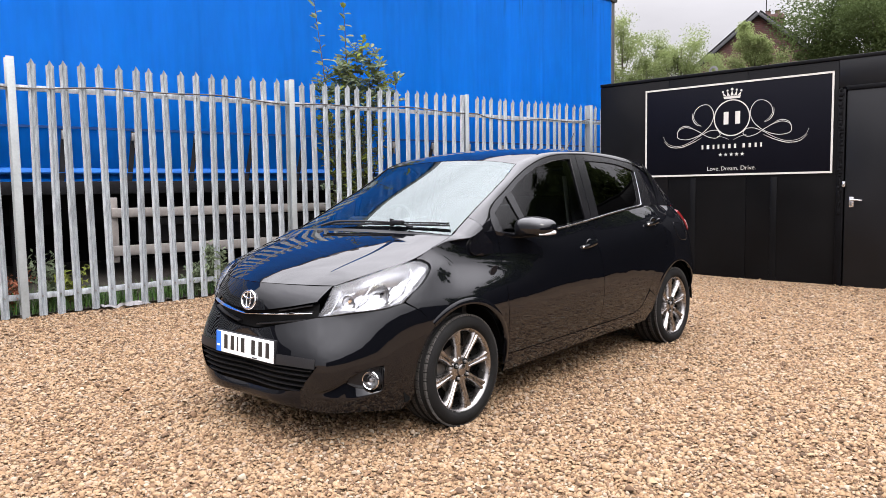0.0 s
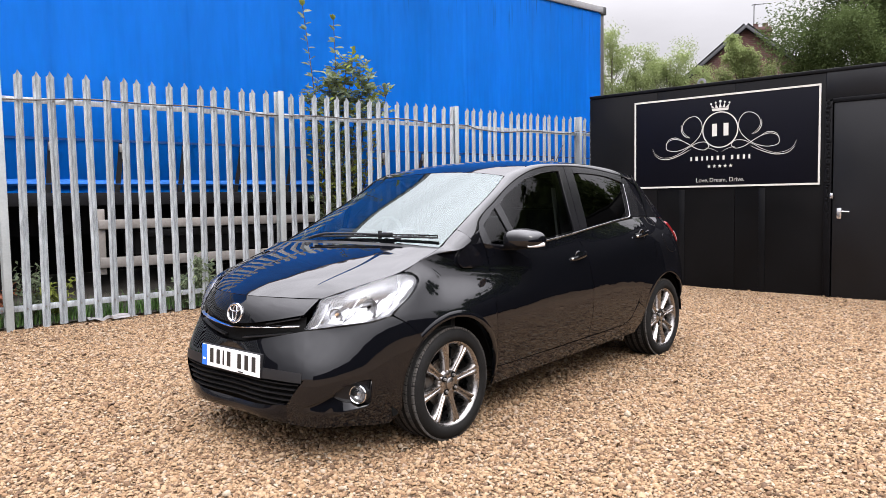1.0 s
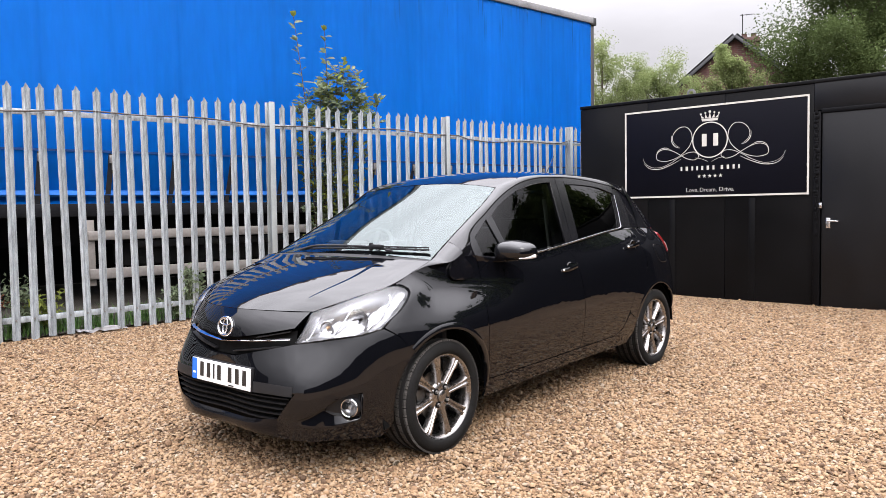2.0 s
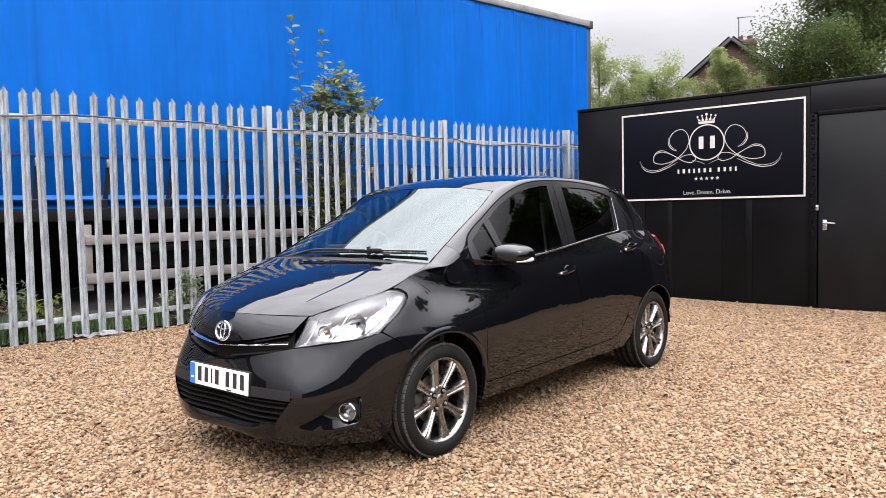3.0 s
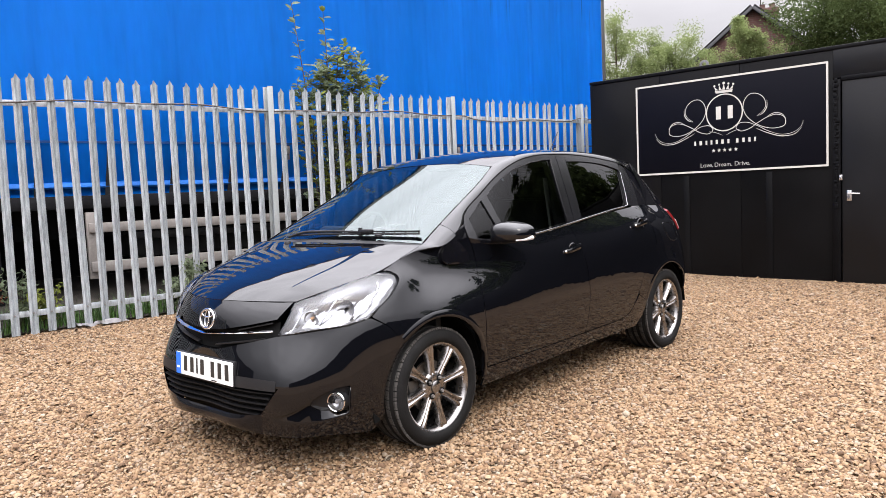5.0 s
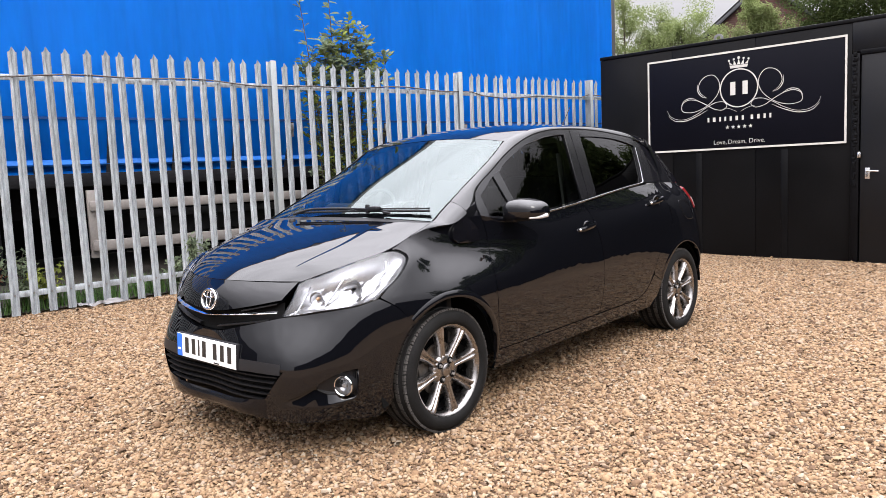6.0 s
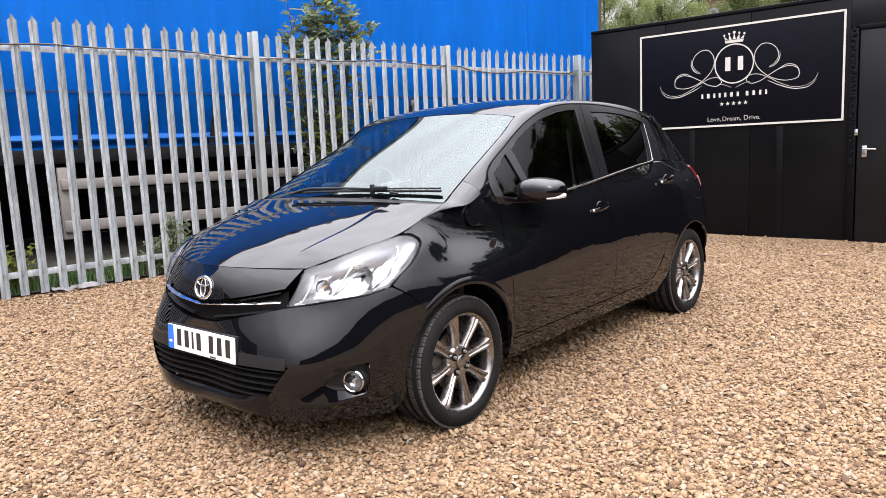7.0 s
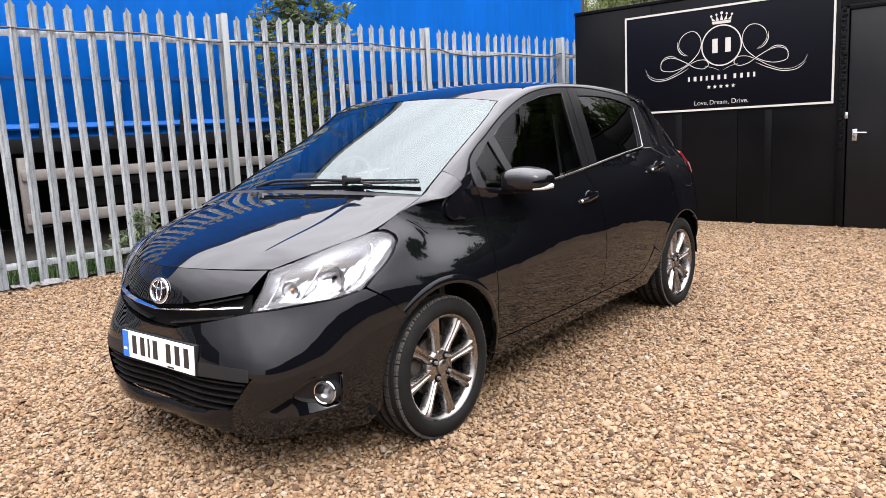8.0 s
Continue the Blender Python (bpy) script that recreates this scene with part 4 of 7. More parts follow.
    bm = bmesh.new()
    g, _ = coons(SKIN, line((2.86, 0.80, 0.665), (3.02, 0.62, 0.705), (3.06, 0, 0.725)), line((3.06, 0, 0.725), (2.97, 0, 0.98), (2.90, 0, 1.06)), line((2.68, 0.695, 1.062), (2.87, 0.53, 1.06), (2.92, 0, 1.06)), line((2.86, 0.80, 0.665), (2.76, 0.77, 0.86), (2.68, 0.695, 1.062)), 24, 16)
    add_grid(bm, g, s, 0.012)
    part("tailgate_panel", weld(bm), PAINT, CAR)
    # tail lamp
    bm = bmesh.new()
    g, _ = coons(SKIN, line((2.86, 0.745, 0.86), (2.91, 0.67, 0.86), (2.97, 0.55, 0.87)), line((2.97, 0.55, 0.87), (2.92, 0.54, 0.98), (2.89, 0.52, 1.03)), line((2.78, 0.712, 1.015), (2.83, 0.64, 1.024), (2.89, 0.52, 1.03)), line((2.86, 0.745, 0.86), (2.825, 0.74, 0.93), (2.78, 0.712, 1.015)), 16, 14)
    add_grid(bm, g, s, 0.03, off=0.020)
    tail = part("tail_lamp", weld(bm), RED_LENS, CAR, "red wraparound tail lamp")
    bm = bmesh.new()
    g, _ = coons(SKIN, line((2.862, 0.74, 0.868), (2.93, 0.62, 0.875)), line((2.93, 0.62, 0.875), (2.91, 0.60, 0.95)), line((2.825, 0.74, 0.935), (2.91, 0.60, 0.95)), line((2.862, 0.74, 0.868), (2.825, 0.74, 0.935)), 10, 6)
    add_grid(bm, g, s, 0.006, off=0.026)
    part("reversing_lens", weld(bm), CLEAR_LENS, tail)

# a ledge that runs into the hollow round the fog lamp
HOLLOW_X = (-0.765, -0.70, -0.655, -0.63, -0.60, -0.55, -0.505, -0.487)
HOLLOW_LOW = (0.236, 0.222, 0.215, 0.213, 0.214, 0.222, 0.232, 0.240)
HOLLOW_SHELF = (0.240, 0.268, 0.292, 0.285, 0.270, 0.260, 0.254, 0.248)
HOLLOW_TOP = (0.244, 0.274, 0.304, 0.322, 0.340, 0.358, 0.364, 0.362)
HOLLOW_DEEP = (0.0, 0.018, 0.028, 0.031, 0.032, 0.032, 0.028, 0.0)


def fog_hollow(g, extra=0.0):
    n = normals(g)
    if np.mean(n[..., 1]) < 0:
        n = -n
    x, z = g[..., 0], g[..., 2]
    lo, sh, hi, dp = (np.interp(x, HOLLOW_X, v) for v in (HOLLOW_LOW, HOLLOW_SHELF, HOLLOW_TOP, HOLLOW_DEEP))
    up = np.clip((z - lo) / np.maximum(sh - lo, 0.004), 0, 1)
    over = np.clip((hi + 0.006 - z) / 0.006, 0, 1)
    return g - n * (dp * up * over)[..., None]


# front bumper: upper band, lip and corners of one moulding
bm = bmesh.new()
for s in (-1, 1):
    lower_top = line((-0.801, 0, 0.372), (-0.803, 0.302, 0.377), (-0.746, 0.525, 0.385))
    g, _ = coons(SKIN, lower_top, line((-0.746, 0.525, 0.385), (-0.725, 0.503, 0.489), (-0.701, 0.469, 0.608)), line((-0.803, 0, 0.526), (-0.797, 0.10, 0.530), (-0.782, 0.291, 0.571), (-0.701, 0.469, 0.608)), line((-0.801, 0, 0.372), (-0.803, 0, 0.526)), 36, 20)
    add_grid(bm, g, s, 0.03, (1, 0, 1, 0))
    lip_top = line((-0.786, 0, 0.232), (-0.797, 0.20, 0.238), (-0.793, 0.34, 0.248), (-0.785, 0.43, 0.258))
    left = line((-0.775, 0.42, 0.153), (-0.785, 0.43, 0.258), (-0.746, 0.525, 0.385), (-0.725, 0.503, 0.489), (-0.701, 0.469, 0.608))
    right = [(-0.385, 0.732, 0.12), (-0.345, 0.748, 0.15)] + [(0.0 + r * math.cos(radians(a)), 0.775, H0[1] + r * math.sin(radians(a))) for a, r in zip(np.linspace(192, ARCH_TOP, 14), np.linspace(0.332, ARCH, 14))]
    top = line((-0.701, 0.469, 0.608), (-0.641, 0.567, 0.621), (-0.559, 0.638, 0.630), (-0.462, 0.697, 0.639), (-0.378, 0.757, 0.668), (-0.30, 0.79, 0.618), arch_start)
    g, uv = coons(SKIN, line((-0.775, 0.42, 0.153), (-0.70, 0.555, 0.146), (-0.556, 0.662, 0.128), (-0.385, 0.732, 0.12)), right, top, left, 110, 90, (1, 0, 0, 0))
    g = fog_hollow(g)
    add_grid(bm, g, s, 0.03, (1, 0, 1, 0))
bumper = part("front_bumper", weld(bm), PAINT, CAR, angle=50)

# dark lip under the grille
bm = bmesh.new()
for s in (-1, 1):
    g, _ = coons(SKIN, line((-0.797, 0, 0.165), (-0.801, 0.302, 0.166), (-0.775, 0.42, 0.153)), line((-0.775, 0.42, 0.153), (-0.785, 0.43, 0.258)), lip_top, line((-0.797, 0, 0.165), (-0.797, 0, 0.232)), 36, 10)
    g[..., 0] -= 0.014 * np.sin(np.linspace(0, math.pi, 10))[None, :] * (1 - np.linspace(0, 1, 36)[:, None] ** 4)
    add_grid(bm, g, s, 0.03, (1, 0, 1, 0))
part("bumper_lip", weld(bm), GLOSS_TRIM, bumper, angle=50)

# lower grille: dark backing and slats
bm = bmesh.new()
for s in (-1, 1):
    g, _ = coons(SKIN, lip_top, line((-0.785, 0.43, 0.258), (-0.746, 0.525, 0.385)), lower_top, line((-0.786, 0, 0.232), (-0.801, 0, 0.372)), 24, 6)
    add_grid(bm, g, s, off=-0.045)
part("grille_backing", weld(bm), LINER, bumper)


def skin_bar(z, y_end, depth, h, thick, s_list=(-1, 1), rise=0.0, y0=0.0, sloped=False):
    """A bar that follows the nose at a height, mirrored about the centre."""
    b = bmesh.new()
    pts = []
    for k in np.linspace(0, 1, 22):
        y = y0 + (y_end - y0) * k
        zz = z + rise * k
        col = SKIN[:150]
        d = ((col[..., 1] - y) / 1.0) ** 2 + (col[..., 2] - zz) ** 2
        i, j = np.unravel_index(np.argmin(d), d.shape)
        p = col[i, j]
        pts.append((p[0] + depth, y, zz))
    pts = np.array(pts)
    for s in s_list:
        t = np.gradient(pts, axis=0)
        nrm = np.stack([-np.abs(t[:, 1]), t[:, 0] * 1.0, 0 * t[:, 0]], 1)
        nrm /= np.linalg.norm(nrm, axis=1, keepdims=True)
        ring = [(-thick / 2, -h / 2), (thick / 2, -h / 2 * 0.6), (thick / 2, h / 2 * 0.6), (-thick / 2, h / 2)]
        if sloped:
            ring = [(-thick / 2, -h / 2), (thick / 2, -h / 2), (thick / 2, -h * 0.3), (-thick / 2, h / 2)]
        rows = [[b.verts.new((p + nn * a + np.array((0, 0, c))) * (1, s, 1)) for a, c in ring] for p, nn in zip(pts, nrm)]
        for r0, r1 in zip(rows, rows[1:]):
            for k in range(4):
                b.faces.new((r0[k], r0[(k + 1) % 4], r1[(k + 1) % 4], r1[k]))
        b.faces.new(rows[-1])
        if y0 > 0:
            b.faces.new(rows[0][::-1])
    return weld(b)


for z in (0.252, 0.279, 0.306, 0.333, 0.358):
    part("grille_slat", skin_bar(z, 0.425 + 0.62 * (z - 0.25), 0.018, 0.0075, 0.022), SLAT, bumper, angle=60)

for s in (-1, 1):
    bm = bmesh.new()
    g, _ = coons(SKIN, line((-0.799, 0.233, 0.370), (-0.795, 0.370, 0.374), (-0.752, 0.511, 0.370)), line((-0.752, 0.511, 0.370), (-0.746, 0.511, 0.415)), line((-0.804, 0.233, 0.422), (-0.799, 0.370, 0.424), (-0.746, 0.511, 0.415)), line((-0.799, 0.233, 0.370), (-0.804, 0.233, 0.422)), 16, 6)
    add_grid(bm, g, s, 0.006, off=0.002)
    part("grille_surround", weld(bm), TRIM, bumper)

# nose panel above the grille slots, dark slots and the chrome line
bm = bmesh.new()
nose_low = line((-0.787, 0, 0.620), (-0.771, 0.132, 0.624), (-0.752, 0.279, 0.650), (-0.684, 0.445, 0.687))
for s in (-1, 1):
    g, _ = coons(SKIN, nose_low, line((-0.684, 0.445, 0.687), (-0.606, 0.476, 0.754)), line((-0.744, 0, 0.757), (-0.700, 0.252, 0.7555), (-0.606, 0.476, 0.754)), line((-0.787, 0, 0.620), (-0.744, 0, 0.757)), 36, 18)
    add_grid(bm, g, s, 0.02, (1, 1, 1, 0))
nose = part("nose_panel", weld(bm), PAINT, CAR)
bm = bmesh.new()
for s in (-1, 1):
    g, _ = coons(SKIN, line((-0.803, 0, 0.528), (-0.797, 0.10, 0.532), (-0.782, 0.291, 0.573), (-0.705, 0.463, 0.610)), line((-0.705, 0.463, 0.610), (-0.684, 0.445, 0.687)), nose_low, line((-0.803, 0, 0.528), (-0.787, 0, 0.620)), 30, 6)
    add_grid(bm, g, s, off=-0.035)
part("upper_grille_backing", weld(bm), LINER, nose)
for s in (-1, 1):
    part("grille_slat", skin_bar(0.628, 0.415, 0.018, 0.008, 0.02, (s,), 0.035, 0.24), TRIM, nose, angle=60)
    part("grille_slat", skin_bar(0.548, 0.40, 0.018, 0.008, 0.02, (s,), 0.045, 0.08), TRIM, nose, angle=60)
part("chrome_strip", skin_bar(0.601, 0.440, -0.003, 0.0085, 0.014, rise=0.030, sloped=True), CHROME, nose, "slim chrome grille strip", angle=60)

# round badge: plain oval rings
badge_m = pose(-0.785, -0.012, 0.668, 0, -78, 0)
bm = bmesh.new()
for rx, ry, r, off in ((0.046, 0.062, 0.0072, 0.0), (0.041, 0.017, 0.0052, 0.002), (0.017, 0.048, 0.0052, 0.024)):
    ring = []
    for a in np.linspace(0, 2 * math.pi, 41)[:-1]:
        c = Vector((rx * math.cos(a), ry * math.sin(a), 0))
        o = c.normalized()
        c.x += off
        ring.append([bm.verts.new(badge_m @ (c + o * r * math.cos(b) + Vector((0, 0, 0.75 * r * math.sin(b))))) for b in np.linspace(0, 2 * math.pi, 9)[:-1]])
    for i in range(40):
        for k in range(8):
            bm.faces.new((ring[i][k], ring[(i + 1) % 40][k], ring[(i + 1) % 40][(k + 1) % 8], ring[i][(k + 1) % 8]))
part("badge", bm, CHROME, nose, "oval chrome badge", angle=60)

# bonnet


def sweep(centre, edge, n, m, px, pz, extra=None, ends=1.0):
    """A crowned panel from a centre line to an edge line: grid over one half."""
    c, e = spline(centre, n), spline(edge, n)
    g = np.zeros((n, m, 3))
    for j, s_ in enumerate(np.linspace(0, ends, m)):
        g[:, j, 0] = c[:, 0] + (e[:, 0] - c[:, 0]) * s_**px
        g[:, j, 1] = e[:, 1] * s_
        g[:, j, 2] = c[:, 2] + (e[:, 2] - c[:, 2]) * s_**pz
        if extra:
            g[:, j, 2] += np.array([extra(t, s_) for t in np.linspace(0, 1, n)])
    return g


def both(g, bm, flange, sides):
    for s in (-1, 1):
        add_grid(bm, g, s, flange, sides)
    return weld(bm)


def bonnet_relief(t, s):
    # a pressed step that runs back on each side, its face turned to the middle
    k = s - (0.735 - 0.115 * t)
    fade = min(1, max(0, (t - 0.15) / 0.07)) * min(1, max(0, (0.86 - t) / 0.07))
    return 0.0070 * fade * max(0.0, 1 - max(0.0, k) / 0.24) / (1 + math.exp(-max(-40, min(40, k / 0.0075))))


HOOD_C = line((-0.744, 0, 0.760), (-0.66, 0, 0.808), (-0.50, 0, 0.872), (-0.28, 0, 0.936), (-0.05, 0, 0.984))
HOOD_E = line((-0.593, 0.484, 0.757), (-0.44, 0.612, 0.819), (-0.27, 0.688, 0.866), (-0.072, 0.694, 0.934), (0.018, 0.704, 0.972))
bm = bmesh.new()
both(sweep(HOOD_C, HOOD_E, 60, 300, 1.9, 2.3, bonnet_relief), bm, 0.014, (0, 1, 1, 1))
part("bonnet", bm, PAINT, CAR)

# windscreen, roof, rear screen
WS_C = line((-0.02, 0, 1.000), (0.35, 0, 1.198), (0.81, 0, 1.411))
WS_E = line((0.065, 0.679, 0.976), (0.229, 0.653, 1.063), (0.367, 0.632, 1.135), (0.533, 0.609, 1.220), (0.669, 0.592, 1.296), (0.780, 0.580, 1.370))
bm = bmesh.new()
both(sweep(WS_C, WS_E, 40, 40, 2.2, 2.45), bm, 0.006, (0, 1, 1, 1))
screen = part("windscreen", bm, GLASS_CLEAR, CAR, "windscreen glass reflecting pale sky")
screen.visible_shadow = False
# black band round the screen
for t0, t1 in ((0.965, 1.0), (0.0, 0.05)):
    bm = bmesh.new()
    g = sweep(WS_C, WS_E, 101, 40, 2.2, 2.45)
    i0, i1 = int(t0 * 100), int(t1 * 100)
    gg = g[i0:i1 + 1] - np.array((-0.003, 0, 0.006))
    for s in (-1, 1):
        add_grid(bm, gg, s)
    part("screen_band", weld(bm), GLOSS_TRIM, screen)
# cowl under the screen
bm = bmesh.new()
cow_a = sweep(line((-0.05, 0, 0.978), (-0.02, 0, 0.998)), line((0.019, 0.703, 0.963), (0.065, 0.681, 0.974)), 4, 30, 2.1, 2.4)
both(cow_a, bm, 0.0, (0, 0, 0, 0))
part("cowl", bm, TRIM, CAR)
ROOF_C = line((0.812, 0, 1.414), (0.98, 0, 1.459), (1.25, 0, 1.501), (1.60, 0, 1.513), (1.95, 0, 1.505), (2.30, 0, 1.475), (2.58, 0, 1.436))
ROOF_E = line((0.782, 0.582, 1.373), (0.986, 0.592, 1.433), (1.408, 0.582, 1.464), (1.828, 0.569, 1.463), (2.196, 0.555, 1.436), (2.45, 0.545, 1.403))
bm = bmesh.new()
both(sweep(ROOF_C, ROOF_E, 60, 36, 1.8, 2.2), bm, 0.01, (0, 1, 1, 1))
part("roof", bm, PAINT, CAR)
bm = bmesh.new()
both(sweep(line((2.58, 0, 1.438), (2.66, 0, 1.428), (2.74, 0, 1.416)), line((2.45, 0.545, 1.403), (2.50, 0.54, 1.402), (2.60, 0.505, 1.406)), 12, 30, 2.0, 2.2), bm, 0.02, (0, 1, 1, 1))
part("spoiler", bm, PAINT, CAR)
bm = bmesh.new()
both(sweep(line((2.66, 0, 1.405), (2.80, 0, 1.22), (2.92, 0, 1.06)), line((2.47, 0.555, 1.385), (2.64, 0.600, 1.24), (2.72, 0.628, 1.155), (2.80, 0.655, 1.065)), 16, 16, 2.0, 2.2), bm, 0.006, (0, 1, 1, 1))
part("rear_screen", bm, GLASS_DARK, CAR)

# pillars and roof rails in body colour
RAIL_IN = line((0.231, 0.657, 1.067), (0.367, 0.636, 1.138), (0.533, 0.612, 1.223), (0.669, 0.595, 1.299), (0.782, 0.584, 1.373), (0.986, 0.594, 1.434), (1.408, 0.584, 1.465), (1.828, 0.571, 1.464), (2.196, 0.557, 1.437), (2.45, 0.548, 1.400))
RAIL_OUT = line((0.268, 0.730, 1.015), (0.339, 0.708, 1.061), (0.397, 0.681, 1.120), (0.458, 0.665, 1.154), (0.574, 0.647, 1.213), (0.700, 0.640, 1.292), (0.833, 0.635, 1.359), (0.982, 0.630, 1.410), (1.170, 0.627, 1.441), (1.357, 0.620, 1.450), (1.689, 0.609, 1.446), (1.986, 0.605, 1.423), (2.278, 0.603, 1.385), (2.49, 0.600, 1.305))
for s in (-1, 1):
    bm = bmesh.new()
    a, b = spline(RAIL_IN, 70), spline(RAIL_OUT, 70)
    g = np.zeros((70, 8, 3))
    for j, k in enumerate(np.linspace(0, 1, 8)):
        g[:, j] = a + (b - a) * k
        bow = 0.006 * 4 * k * (1 - k)
        g[:, j, 2] += bow * 0.7
        g[:, j, 1] += bow * 0.7
        g[:, j, 0] -= bow * 0.5 * np.clip((1.0 - a[:, 0]), 0, 1)
    add_grid(bm, g, s, 0.012)
    rail = part("roof_rail", weld(bm), PAINT, CAR)
    # dark seals along the screen and along the door opening
    bm = bmesh.new()
    tube(bm, [(x, s * y, z + 0.001) for x, y, z in spline(WS_E, 40)], 0.004, 6)
    part("screen_seal", bm, LINER, rail)
    bm = bmesh.new()
    tube(bm, [(x, s * (y + 0.001), z - 0.003) for x, y, z in spline(RAIL_OUT[:-1], 70)], 0.0042, 6)
    part("door_seal", bm, LINER, rail)
    bm = bmesh.new()
    tube(bm, [(x, s * y, z + 0.0005) for x, y, z in spline(RAIL_IN[5:], 60)], 0.0022, 6)
    part("roof_seam", bm, LINER, rail)
    # wing top that runs up to the foot of the pillar
    bm = bmesh.new()
    a, b = spline(line((-0.20, 0.688, 0.884), (-0.071, 0.695, 0.932), (0.018, 0.707, 0.971), (0.066, 0.682, 0.979), (0.144, 0.671, 1.020), (0.227, 0.658, 1.064)), 24), spline(line((-0.20, 0.692, 0.882), (-0.069, 0.700, 0.931), (0.043, 0.737, 0.957), (0.147, 0.748, 0.963), (0.252, 0.745, 1.005)), 24)
    g = np.zeros((24, 8, 3))
    for j, k in enumerate(np.linspace(0, 1, 8)):
        g[:, j] = a + (b - a) * k
        g[:, j, 2] += 0.004 * 4 * k * (1 - k) * np.linspace(0, 1, 24) ** 2
        g[:, j, 1] += 0.016 * 4 * k * (1 - k) * np.linspace(0, 1, 24) ** 2
    add_grid(bm, g, s, 0.008)
    part("wing_top", weld(bm), PAINT, CAR)

# side glass skin from the belt line to the door-frame top
BELT = line((-0.024, 0.720, 0.945), (0.140, 0.741, 0.972), (0.332, 0.748, 0.987), (0.429, 0.759, 0.969), (0.640, 0.779, 0.949), (0.932, 0.782, 0.966), (1.278, 0.777, 0.998), (1.681, 0.767, 1.040), (2.083, 0.745, 1.076), (2.40, 0.712, 1.078), (2.66, 0.672, 1.065))
SIDE = np.zeros((300, 50, 3))
lo_, hi_ = np.array(spline(BELT, 300)), np.array(spline(RAIL_OUT, 300))
xs = np.linspace(0.245, 2.5, 300)
for k in range(3):
    SIDE[:, 0, k] = xs if k == 0 else np.interp(xs, lo_[:, 0], lo_[:, k])
top_l = np.stack([xs, np.interp(xs, hi_[:, 0], hi_[:, 1]), np.interp(xs, hi_[:, 0], hi_[:, 2])], 1)
low_l = SIDE[:, 0].copy()
for j in range(50):
    k = j / 49
    SIDE[:, j] = low_l + (top_l - low_l) * k
    SIDE[:, j, 1] += 0.03 * k * (1 - k) * np.clip((top_l[:, 2] - low_l[:, 2]) / 0.4, 0, 1)


def on_side(x, z):
    """The place of the side glass at a length and height."""
    i = int(np.argmin(abs(xs - x)))
    c = SIDE[i]
    return (x, float(np.interp(z, c[:, 2], c[:, 1])), z)


def side_line(*xz):
    return [on_side(x, z) for x, z in xz]


def side_patch(bottom, right, top, left, nu=24, nv=16):
    g, _ = coons(SIDE, side_line(*bottom), side_line(*right), side_line(*top), side_line(*left), nu, nv)
    return g


DLO = [(0.621, 1.206), (0.685, 1.250), (0.761, 1.293), (0.894, 1.352), (1.082, 1.394), (1.207, 1.407), (1.302, 1.410)]
